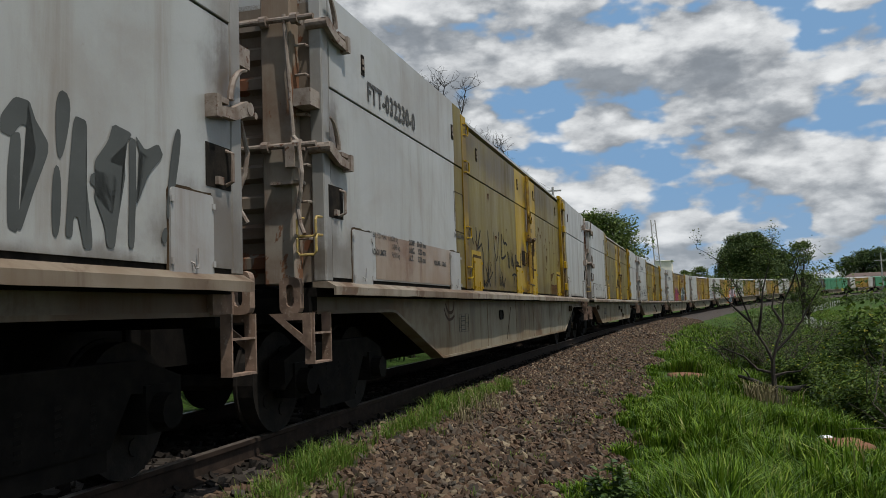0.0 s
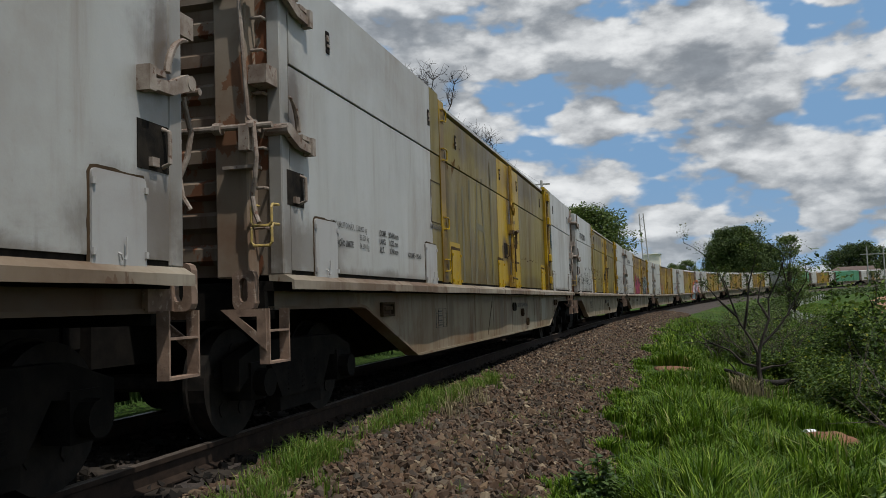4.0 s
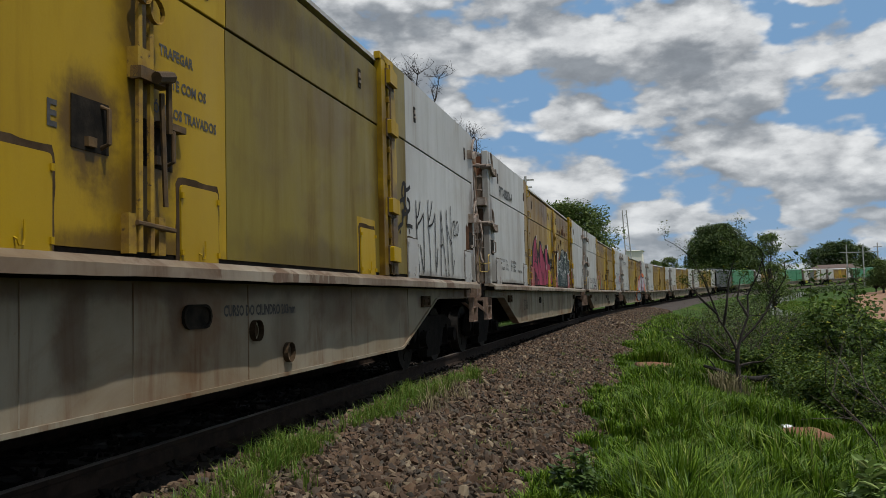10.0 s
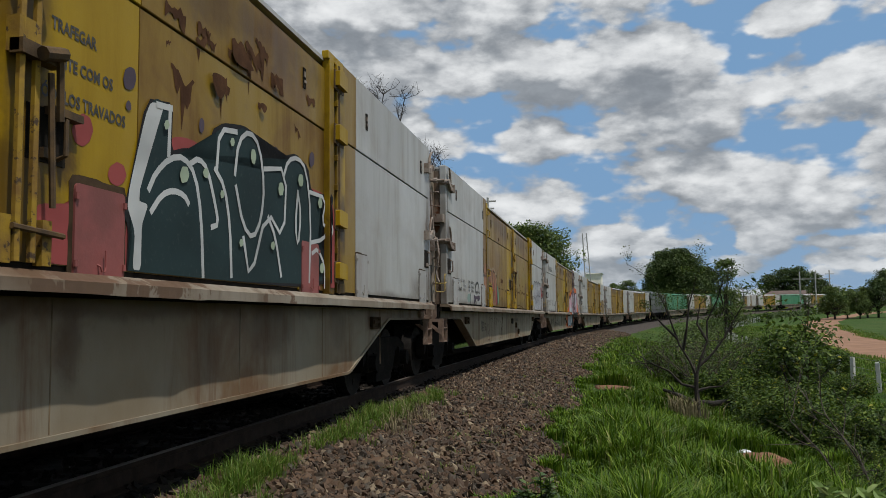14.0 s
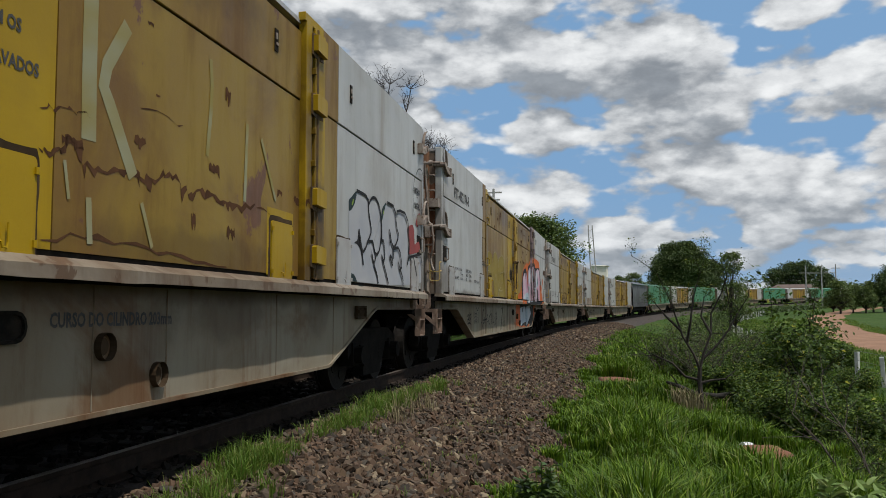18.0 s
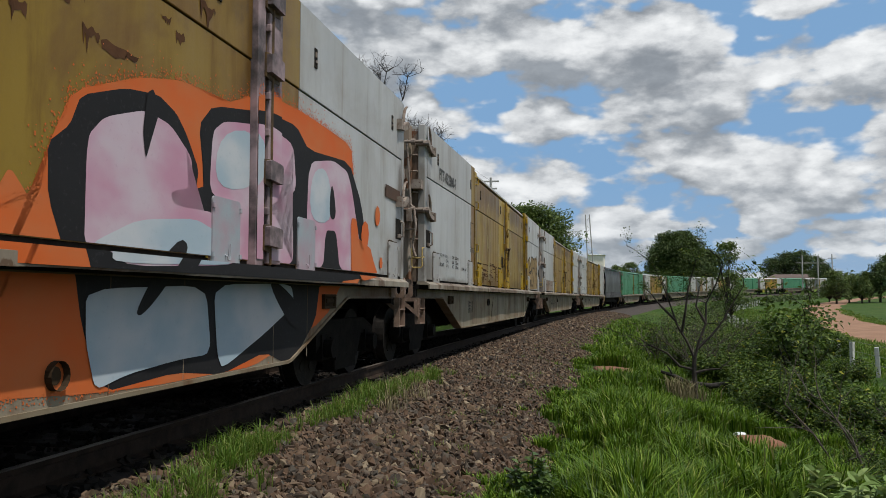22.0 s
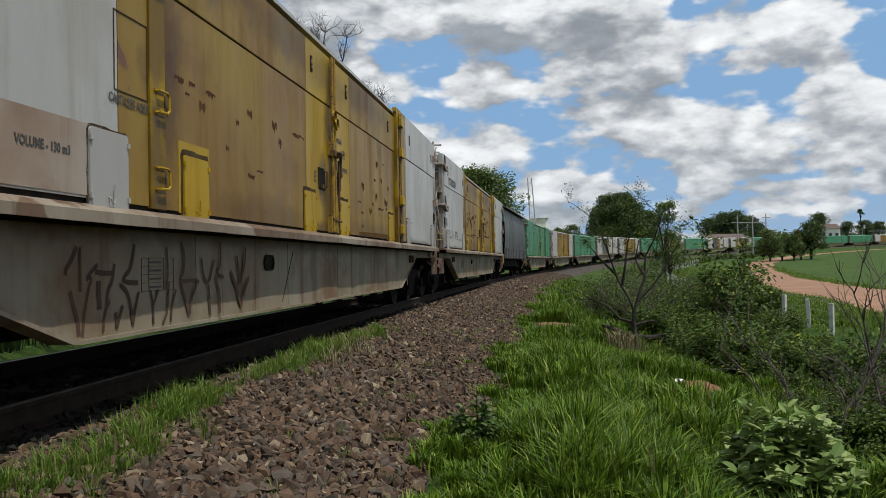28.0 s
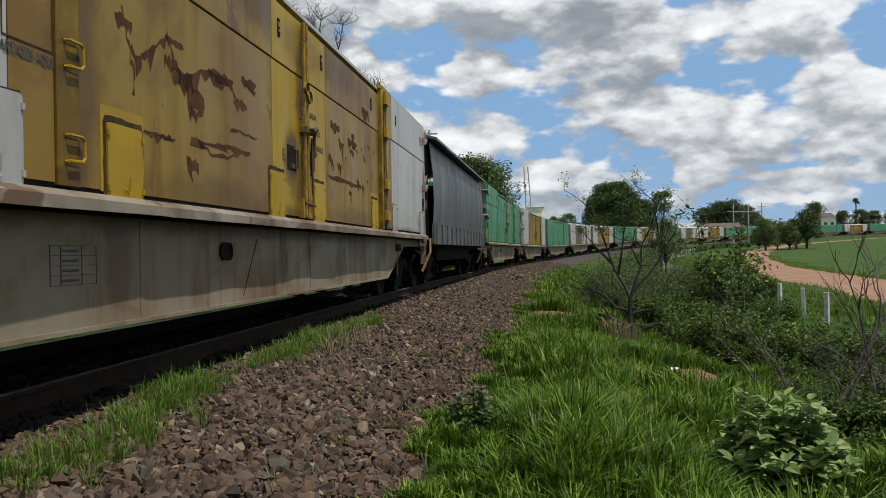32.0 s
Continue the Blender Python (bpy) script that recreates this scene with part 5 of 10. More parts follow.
def grass_bank():
    got = []
    for s0, s1, d0, d1, n, per, tall, wide, spread in ((-9.0, 1.5, 3.1, 11.0, 700, 36, 0.42, 0.016, 0.12), (1.5, 7.0, 7.0, 11.5, 280, 36, 0.42, 0.016, 0.12), (1.5, 7.0, 3.1, 7.0, 520, 105, 0.50, 0.016, 0.06), (7.0, 14.0, 3.0, 9.0, 680, 85, 0.50, 0.02, 0.09), (14.0, 26.0, 3.0, 10.5, 1100, 50, 0.36, 0.024, 0.15), (26.0, 60.0, 3.0, 13.0, 2600, 18, 0.42, 0.045, 0.3)):
        s, d = RNG.uniform(s0, s1, n), d0 + (d1 - d0) * RNG.random(n) ** 1.25
        edge = 3.56 + 0.2 * np.sin(s * 0.9) + 0.12 * np.sin(s * 2.7) + RNG.normal(0, 0.1, n)
        bald = (np.hypot(s - 19.6, (d - 4.3) * 1.2) < 0.9) | (np.hypot(s - 11.6, (d - 6.22) * 0.8) < 0.6)
        keep = (d > edge) & ~bald
        p = along(s, d)[keep, :2]
        clear = 1 - 0.85 * np.exp(-((p[:, 0] - 1.85) ** 2 / 0.3 + (p[:, 1] - 10.6) ** 2 / 1.1)) - 0.8 * np.exp(-((p[:, 0] - 1.55) ** 2 / 0.25 + (p[:, 1] - 5.2) ** 2 / 0.4))
        lush = 0.45 + 0.8 * (0.5 + 0.5 * np.sin(p[:, 0] * 2.1 + 1.3) * np.sin(p[:, 1] * 1.3)) * RNG.uniform(0.7, 1.2, len(p))
        clear = clear * (1 - 0.65 * np.exp(-((p[:, 0] - 1.6) ** 2 / 1.0 + (p[:, 1] - 14.6) ** 2 / 4.0))) * (1 - 0.45 * np.clip((p[:, 0] - 2.1) / 0.5, 0, 1) * (p[:, 1] > 6.5))
        near = np.clip((d[keep] - 3.55) / 0.8, 0.4, 1)
        got.append(tufts(p, per, np.full(len(p), spread), tall * lush * near * clear, np.full(len(p), wide)))
    ob = new("grass_bank", mesh_of("grass_bank", *join(got), GRASS_MAT))
    tagged(ob, "long lush green grass on the bank beside the ballast", "grass", kind="stuff")


grass_bank()


def grass_verge():
    n = 2500
    s = RNG.uniform(-6.0, 13.4, n)
    patch = 0.5 + 0.5 * np.sin(s * 2.3 + 0.5) * np.sin(s * 0.9 + 2)
    d = 1.58 + RNG.normal(0, 0.12, n) + 0.06 * np.sin(s * 1.7) + np.clip(6.5 - s, 0, 5) * 0.14 * RNG.random(n)
    keep = RNG.random(n) < 0.08 + 0.9 * patch ** 1.4
    p = along(s, d)[keep, :2]
    got = [tufts(p, 22, np.full(len(p), 0.04), RNG.uniform(0.10, 0.26, len(p)), np.full(len(p), 0.009))]
    s, d = RNG.uniform(2.5, 30, 120), RNG.uniform(2.3, 3.3, 120)
    p = along(s, d)[:, :2]
    got.append(tufts(p, 16, np.full(len(p), 0.05), RNG.uniform(0.06, 0.16, len(p)), np.full(len(p), 0.008)))
    ob = new("grass_verge", mesh_of("grass_verge", *join(got), VERGE_MAT))
    tagged(ob, "thin strip of bright young grass along the rail", "grass", kind="stuff")


grass_verge()


def roadside_grass():
    s = RNG.uniform(22, 130, 5200)
    left, right = np.interp(s, _s, ROAD_LEFT), np.interp(s, _s, ROAD_RIGHT)
    pick = RNG.random(len(s))
    d = np.where(pick < 0.45, left - np.abs(RNG.normal(0, 0.7, len(s))) + 0.35, np.where(pick < 0.6, right + np.abs(RNG.normal(0, 0.6, len(s))) - 0.3, RNG.uniform(10.0, left - 0.2)))
    p = along(s, d)[:, :2]
    got = [tufts(p, 12, np.full(len(p), 0.22), RNG.uniform(0.12, 0.34, len(p)), 0.02 + 0.0006 * s)]
    ob = new("roadside_grass", mesh_of("roadside_grass", *join(got), VERGE_MAT))
    tagged(ob, "short green grass beside the earth road", "grass", kind="stuff")


roadside_grass()


def far_side_grass():
    """Rank grass on the added bank behind the track, dark to deepen the gap under the wagons."""
    s, d = RNG.uniform(-2, 60, 2600), RNG.uniform(-9.0, -2.9, 2600)
    p = along(s, d)[:, :2]
    ob = new("far_bank_grass", mesh_of("far_bank_grass", *tufts(p, 16, np.full(len(p), 0.16), RNG.uniform(0.35, 0.95, len(p)), np.full(len(p), 0.03)), WEED_LEAF))
    tagged(ob, "dark rank grass on the added bank behind the track", "grass", kind="stuff")


STRAW_MAT = island("dry_straw", [(0.0, (0.15, 0.13, 0.05)), (1.0, (0.30, 0.25, 0.15))], 0.8)
_p = along(RNG.uniform(8.6, 10.6, 16), RNG.uniform(1.8, 2.2, 16))[:, :2]
dry = new("dry_grass_tuft", mesh_of("dry_grass_tuft", *tufts(_p, 10, np.full(16, 0.07), np.full(16, 0.34), np.full(16, 0.008)), STRAW_MAT))
tagged(dry, "dry straw-coloured grass tuft at the edge of the ballast", "dry grass")

_p = np.column_stack([RNG.normal(1.45, 0.16, 14), RNG.normal(15.7, 0.2, 14)])
rank = new("dry_grass_tuft", mesh_of("dry_grass_tuft", *tufts(_p, 26, np.full(14, 0.1), np.full(14, 0.42), np.full(14, 0.012)), STRAW_MAT))
tagged(rank, "dry brown grass round the foot of the young tree", "dry grass")

LEAF_QUAD = np.array([(0, 0, 0), (0.32, 0.36, 0.05), (0, 1, -0.12), (-0.32, 0.36, 0.05)])


def leaves(at, size, droop=0.3, outward=None):
    """Folded leaves (two triangles on a midrib) at the points."""
    n = len(at)
    aim = RNG.uniform(0, 2 * math.pi, n) if outward is None else outward + RNG.normal(0, 0.7, n)
    tilt = RNG.normal(0.25 - droop, 0.5, n)
    out = np.stack([np.cos(aim) * np.cos(tilt), np.sin(aim) * np.cos(tilt), np.sin(tilt)], -1)
    side = np.cross(out, np.array([0, 0, 1.0]) + RNG.normal(0, 0.35, (n, 3)))
    side /= np.linalg.norm(side, axis=1)[:, None] + 1e-9
    nrm = np.cross(side, out)
    v = at[:, None] + size[:, None, None] * (LEAF_QUAD[None, :, 0:1] * side[:, None] + LEAF_QUAD[None, :, 1:2] * out[:, None] + LEAF_QUAD[None, :, 2:3] * nrm[:, None])
    f = np.array([(0, 1, 2), (0, 2, 3)])[None] + 4 * np.arange(n)[:, None, None]
    return v.reshape(-1, 3), f.reshape(-1, 3)


BARK = simple("dark_bark", (0.02, 0.016, 0.013), (0.05, 0.04, 0.032), 14.0, 0.9, 0.0, 0.6)
PALE_BARK = simple("grey_bark", (0.05, 0.04, 0.032), (0.11, 0.092, 0.075), 14.0, 0.9, 0.0, 0.6)
SHRUB_LEAF = island("shrub_leaves", [(0.0, (0.0238, 0.0467, 0.00765)), (1.0, (0.34, 0.306, 0.034)), (0.4, (0.051, 0.0935, 0.0136)), (0.75, (0.0935, 0.149, 0.0213)), (0.96, (0.178, 0.238, 0.0382))], 0.5, gloss=0.2, translucent=0.3)
BROAD_LEAF = island("broad_pale_leaves", [(0.0, (0.12, 0.2, 0.042)), (1.0, (0.34, 0.4, 0.15)), (0.5, (0.2, 0.29, 0.075))], 0.62, translucent=0.2)
WEED_LEAF = island("dark_weed_leaves", [(0.0, (0.032, 0.076, 0.016)), (1.0, (0.104, 0.16, 0.04))], 0.5, translucent=0.2)
far_side_grass()
TREE_LEAF = island("tree_leaves", [(0.0, (0.036, 0.072, 0.0176)), (1.0, (0.136, 0.176, 0.048)), (0.5, (0.068, 0.112, 0.0272))], 0.55, translucent=0.2)
BRIGHT_LEAF = island("bright_tree_leaves", [(0.0, (0.056, 0.096, 0.0192)), (1.0, (0.184, 0.232, 0.056)), (0.5, (0.096, 0.148, 0.032))], 0.55, translucent=0.25)


def limb(bm, points, r0, r1, sides=6):
    """A tapered, bent limb."""
    n = len(points) - 1
    tube(bm, points, [r0 + (r1 - r0) * i / n for i in range(n + 1)], sides)


def wander(rnd, start, aim, length, steps, wild=0.25, lift=0.0):
    """Points of a crooked twig."""
    p, v, pts = Vector(start), Vector(aim).normalized(), [Vector(start)]
    for _ in range(steps):
        v = (v + Vector((rnd.gauss(0, wild), rnd.gauss(0, wild), rnd.gauss(0, wild) + lift))).normalized()
        p = p + v * (length / steps)
        pts.append(p.copy())
    return pts


def twigs(bm, rnd, pts, r, depth, tips, wild=0.3):
    """Side twigs along a limb; collects the points where leaves sit."""
    for i in range(1, len(pts)):
        tips.append(pts[i])
        if depth and rnd.random() < 0.85:
            v = (pts[i] - pts[i - 1]).normalized()
            aim = v + Vector((rnd.gauss(0, 0.7), rnd.gauss(0, 0.7), rnd.gauss(0.25, 0.5)))
            sub = wander(rnd, pts[i], aim, (pts[-1] - pts[0]).length * rnd.uniform(0.35, 0.65), 4, wild, 0.05)
            limb(bm, sub, r * 0.6, r * 0.22, 3)
            twigs(bm, rnd, sub, r * 0.5, depth - 1, tips, wild)


def shrub(name, label, seed, height, width, leaf, leaf_size, per, mat, stems=7, category="shrub", bark=BARK, depth=2, spread=0.09):
    """A many-stemmed shrub: crooked stems and leaves round their twigs."""
    rnd = random.Random(seed)
    bm, tips = bmesh.new(), []
    for i in range(stems):
        a = rnd.uniform(0, 2 * math.pi)
        pts = wander(rnd, (0.05 * math.cos(a), 0.05 * math.sin(a), -0.1), (math.cos(a) * width / height, math.sin(a) * width / height, rnd.uniform(0.7, 1.3)), height * rnd.uniform(0.75, 1.15), 6, 0.18, 0.02)
        limb(bm, pts, 0.012 + 0.008 * height, 0.004, 5)
        twigs(bm, rnd, pts[1:], 0.009 + 0.004 * height, depth, tips)
    ob = tagged(new(name), label, category)
    part("wood", done(bm, "wood", bark), ob)
    if leaf:
        t = np.array([tuple(p) for p in tips])
        t = np.repeat(t, per, axis=0) + RNG.normal(0, spread, (len(t) * per, 3))
        t[:, 2] = np.maximum(t[:, 2], 0.02)
        part("foliage", mesh_of("foliage", *leaves(t, leaf_size * RNG.uniform(0.6, 1.25, len(t)), 0.3, np.arctan2(t[:, 1], t[:, 0])), mat), ob)
    return ob


def stand(ob, x, y, turn=0.0, size=1.0, sink=0.0):
    z = float(ground_height(np.array([x]), np.array([y]))[0]) - sink
    ob.matrix_basis = pose(x, y, z, 0, 0, turn) @ Matrix.Diagonal((size, size, size, 1))
    return ob


def spread_copies(first, spots):
    """Copies of a plant on the ground at (x, y, turn, size)."""
    stand(first, *spots[0])
    for x, y, turn, size in spots[1:]:
        ob = copy_thing(first, pose(0, 0, 0))
        stand(ob, x, y, turn, size)


SHRUB_LABEL = "dense green leafy shrub on the grassy bank"
shrub_a = tagged(shrub("shrub", SHRUB_LABEL, 3, 0.8, 0.6, True, 0.095, 7, SHRUB_LEAF, 6), group="shrubs on the bank")
shrub_b = tagged(shrub("shrub", SHRUB_LABEL, 8, 0.7, 0.7, True, 0.085, 6, SHRUB_LEAF, 7), group="shrubs on the bank")
shrub_c = tagged(shrub("shrub", "yellowish green leafy shrub on the grassy bank", 21, 0.9, 0.5, True, 0.105, 6, SHRUB_LEAF, 6), group="shrubs on the bank")
_rnd = random.Random(11)


def shrub_spots(n, boxes):
    got = []
    for i in range(n):
        x0, x1, y0, y1 = boxes[i % len(boxes)]
        got.append((_rnd.uniform(x0, x1), _rnd.uniform(y0, y1), _rnd.uniform(0, 360), _rnd.uniform(0.7, 1.15)))
        if got[-1][1] < 23:
            got[-1] = got[-1][:3] + (got[-1][3] * (0.62 if got[-1][0] > 4.0 else 0.72),)
    return got


THICKET = [(2.7, 4.6, 12.5, 15.5), (2.4, 5.2, 16.0, 22.0), (2.6, 6.6, 21.0, 31.0), (3.4, 5.4, 11.0, 13.5), (4.0, 8.0, 29.0, 46.0)]
spread_copies(shrub_a, shrub_spots(27, THICKET))
spread_copies(shrub_b, shrub_spots(30, THICKET))
spread_copies(shrub_c, shrub_spots(16, THICKET))
NEAR_EDGE = [(1.9, 3.0, 16.6, 19.5), (2.3, 3.3, 13.2, 16.0), (1.6, 3.0, 19.5, 26.0)]
for _first in (shrub_a, shrub_b, shrub_c):
    for _x, _y, _turn, _size in shrub_spots(5, NEAR_EDGE):
        stand(copy_thing(_first, pose(0, 0, 0)), _x, _y, _turn, _size * 0.85)
for _first in (shrub_b, shrub_c):
    for _x, _y, _turn, _size in shrub_spots(9, [(2.5, 3.3, 7.6, 9.6), (2.7, 4.4, 9.4, 12.0)]):
        stand(copy_thing(_first, pose(0, 0, 0)), _x, _y, _turn, _size * 0.62)
far_shrub = tagged(shrub("bush", "green bush beside the railway bend", 31, 1.9, 1.1, True, 0.2, 4, BRIGHT_LEAF, 7, "bush", depth=1, spread=0.2), group="bushes in the bend")
spread_copies(far_shrub, [(3.6, 36, 10, 0.6), (5.5, 44, 80, 0.65), (4.3, 50, 200, 0.6), (7.6, 47, 30, 0.6), (7.6, 35, 120, 0.95), (5.2, 62, 130, 0.7), (7.4, 60, 300, 0.65), (9.0, 84, 40, 1.0), (12.5, 92, 220, 0.9)])

# the bare young tree, the twiggy one and the plants near the camera
def bare_tree():
    rnd = random.Random(4)
    ob = tagged(new("young_tree"), "small dark crooked young tree with sparse leaves", "tree")
    bm, tips = bmesh.new(), []
    trunk = [Vector((0, 0, -0.15)), Vector((0.01, 0, 0.2)), Vector((-0.01, 0.01, 0.5)), Vector((0.0, 0, 0.72))]
    limb(bm, trunk, 0.046, 0.036, 8)
    part("trunk", done(bm, "trunk", BARK), ob)
    for pts in (
            [(-0.01, 0.01, 0.5), (-0.25, 0, 0.56), (-0.45, 0.05, 0.78), (-0.72, 0.05, 0.90), (-0.86, 0.1, 0.98)],
            [(0, 0, 0.7), (-0.1, 0, 0.95), (-0.27, 0.05, 1.25), (-0.38, 0.1, 1.6), (-0.5, 0.1, 1.95), (-0.62, 0.1, 2.2)],
            [(0, 0, 0.7), (0.08, -0.03, 1.0), (0.2, 0, 1.3), (0.22, 0.1, 1.65), (0.4, 0.1, 2.0), (0.5, 0.1, 2.3)],
            [(0.04, 0, 0.85), (0.3, 0.05, 1.1), (0.5, 0.1, 1.35), (0.7, 0.15, 1.7), (0.85, 0.1, 1.95)],
            [(-0.2, 0.04, 1.15), (-0.15, -0.1, 1.5), (-0.1, -0.1, 1.9), (0.0, -0.1, 2.25)],
            [(-0.3, 0.07, 1.35), (-0.55, 0.05, 1.6), (-0.75, 0.0, 1.85)],
            [(0.2, 0.0, 1.3), (0.05, 0.1, 1.6), (0.12, 0.15, 1.95)],
            [(0.0, 0.0, 0.45), (0.2, 0.05, 0.5), (0.42, 0.05, 0.52), (0.6, 0.1, 0.66)]):
        b, t = bmesh.new(), []
        pts = [Vector(p) for p in pts]
        limb(b, pts, 0.027, 0.007, 6)
        twigs(b, rnd, pts[1:], 0.015, 3, t, 0.3)
        tips += [p for p in t if p.z > 1.3]
        part("limb", done(b, "limb", BARK), ob)
    t = np.repeat(np.array([tuple(p) for p in tips]), 4, axis=0)
    t = t + RNG.normal(0, 0.05, t.shape)
    part("foliage", mesh_of("foliage", *leaves(t, RNG.uniform(0.02, 0.045, len(t))), SHRUB_LEAF), ob)
    return ob


stand(bare_tree(), 1.69, 15.97, 0, 1.05)
def bare_bush(name, label, seed, stems, bark=PALE_BARK):
    """A leafless bush: crooked stems that fork into fine upright twigs. stems: points of each main stem."""
    rnd = random.Random(seed)
    ob = tagged(new(name), label, "bush", "bare bushes")
    for pts in stems:
        bm = bmesh.new()
        pts = [Vector(p) for p in pts]
        limb(bm, pts, 0.017, 0.006, 7)
        for i in range(1, len(pts)):
            for _ in range(2):
                v = (pts[i] - pts[i - 1]).normalized() + Vector((rnd.gauss(0, 0.8), rnd.gauss(0, 0.8), rnd.uniform(0.1, 0.7)))
                sub = wander(rnd, pts[i], v, rnd.uniform(0.35, 0.7), 6, 0.16, 0.03)
                limb(bm, sub, 0.007, 0.002, 4)
                for k in (2, 3, 4):
                    tip = wander(rnd, sub[k], (sub[k] - sub[k - 1]).normalized() + Vector((rnd.gauss(0, 0.5), rnd.gauss(0, 0.5), 0.2)), rnd.uniform(0.2, 0.45), 3, 0.15)
                    limb(bm, tip, 0.004, 0.0015, 3)
        part("stem", done(bm, "stem", bark), ob)
    return ob


stand(bare_bush("twiggy_bush", "tall bare bush with crooked dark stems and fine twigs", 15, [
    [(0, 0, -0.1), (-0.02, 0, 0.12), (0.1, 0.05, 0.38), (0.26, 0.1, 0.62), (0.33, 0.1, 0.85), (0.3, 0.2, 1.15)],
    [(0.14, 0.02, -0.1), (0.15, 0.05, 0.1), (0.2, 0.1, 0.4), (0.36, 0.15, 0.75), (0.5, 0.2, 1.05), (0.52, 0.2, 1.3)],
    [(0.5, 0.2, -0.1), (0.46, 0.2, 0.4), (0.42, 0.3, 0.8), (0.36, 0.3, 1.2), (0.28, 0.3, 1.45)]]), 2.66, 8.1)
stand(bare_bush("twiggy_bush", "thin leaning bare bush behind the broad-leaved shrub", 27, [
    [(0, 0, -0.1), (-0.03, 0.05, 0.2), (-0.12, 0.1, 0.5), (-0.27, 0.15, 0.75), (-0.4, 0.2, 0.95)],
    [(-0.1, 0.0, -0.1), (-0.3, 0.05, 0.3), (-0.5, 0.1, 0.62), (-0.75, 0.15, 0.9)]]), 2.55, 8.75)
twiggy = tagged(shrub("twiggy_bush", "bare twiggy bush with thin grey branches", 15, 1.0, 0.6, False, 0, 0, None, 6, "bush", PALE_BARK, 3), group="bare bushes")
spread_copies(twiggy, [(3.9, 9.4, 130, 1.0), (4.4, 11.2, 230, 0.9)])
tall = shrub("tall_shrub", "tall slender leafy shrub over the thicket", 33, 1.9, 0.22, True, 0.12, 14, SHRUB_LEAF, 5, "shrub", BARK, 1, 0.10)
stand(tall, 4.25, 19.8, 0, 1.05)



def dead_tree(name, label, seed, height, lift, reach):
    """A tall leafless tree: bare trunk, forked limbs, and a top of fine twigs."""
    rnd = random.Random(seed)
    ob = tagged(new(name), label, "tree", "bare trees behind the train")
    bm = bmesh.new()
    trunk = wander(rnd, Vector((0, 0, -0.3)), (0.05, 0, 1), lift + 0.3, 6, 0.06)
    limb(bm, trunk, 0.13, 0.08, 8)
    part("trunk", done(bm, "trunk", BARK, True), ob)
    for i in range(9):
        a = i * 2.4 + rnd.uniform(-0.3, 0.3)
        bm = bmesh.new()
        start = Vector(trunk[rnd.choice((-1, -1, -2))])
        r = reach * math.sqrt((i + 0.6) / 9)
        top = Vector((r * math.cos(a), r * math.sin(a), height - rnd.uniform(0.5, 1.1)))
        pts = [start.lerp(top, k / 6) + Vector((rnd.gauss(0, 0.09), rnd.gauss(0, 0.09), 0.5 * math.sin(math.pi * k / 6) * (-0.4))) * (k > 0) for k in range(7)]
        limb(bm, pts, 0.05, 0.02, 6)
        for p in pts[3:]:
            for _ in range(6):
                sub = wander(rnd, p, (rnd.gauss(0, 0.5), rnd.gauss(0, 0.5), rnd.uniform(0.3, 1.0)), rnd.uniform(0.5, 0.9), 6, 0.2, 0.04)
                limb(bm, sub, 0.014, 0.006, 4)
                for q in sub[2:]:
                    limb(bm, wander(rnd, q, (rnd.gauss(0, 0.7), rnd.gauss(0, 0.7), rnd.uniform(0.1, 0.9)), rnd.uniform(0.25, 0.55), 3, 0.2), 0.009, 0.004, 3)
        part("limb", done(bm, "limb", BARK), ob)
    return ob


for _s, _seed, _h, _lift, _reach in ((33.0, 61, 10.0, 6.3, 2.1), (43.0, 62, 9.5, 6.6, 1.3)):
    _x, _y, _z = along(_s, -6.0)
    stand(dead_tree("bare_tree", "tall leafless tree with fine dark twigs behind the train", _seed, _h + 0.8, _lift, _reach), float(_x), float(_y))

LOG_BARK = simple("charred_bark", (0.012, 0.010, 0.009), (0.03, 0.025, 0.02), 10.0, 0.9, 0.0, 0.6)


def fallen_branch():
    """A thick dead branch that lies across the weeds, with the stubs of its twigs."""
    rnd = random.Random(12)
    bm = bmesh.new()
    pts = [Vector((-0.75, 0.1, 0.42)), Vector((-0.5, 0.05, 0.34)), Vector((-0.2, 0.0, 0.2)), Vector((0.2, 0.0, 0.16)), Vector((0.6, 0.05, 0.2)), Vector((0.85, 0.1, 0.17))]
    limb(bm, pts, 0.03, 0.075, 8)
    for i in (1, 2, 4):
        limb(bm, wander(rnd, pts[i], (rnd.gauss(0, 0.5), rnd.gauss(0, 0.3), 0.8), 0.35, 4, 0.2), 0.02, 0.006, 5)
    return tagged(new("fallen_branch", done(bm, "fallen_branch", LOG_BARK, True)), "dark dead branch lying in the weeds", "branch")


stand(fallen_branch(), 1.95, 17.4)
fine_bush = tagged(shrub("fine_bush", "brownish bush of fine twigs with few small leaves", 44, 1.5, 0.75, True, 0.04, 3, SHRUB_LEAF, 9, "bush", PALE_BARK, 2, 0.07), group="bushes behind the young tree")
spread_copies(fine_bush, [(2.2, 20.6, 0, 1.0), (1.5, 22.5, 120, 0.9), (3.0, 23.5, 220, 1.05)])

OVAL = np.array([(0, 0, 0), (0.20, 0.18, 0.05), (0.29, 0.45, 0.07), (0.19, 0.76, 0.03), (0, 1.0, -0.12), (-0.19, 0.76, 0.03), (-0.29, 0.45, 0.07), (-0.20, 0.18, 0.05), (0, 0.45, -0.02)])
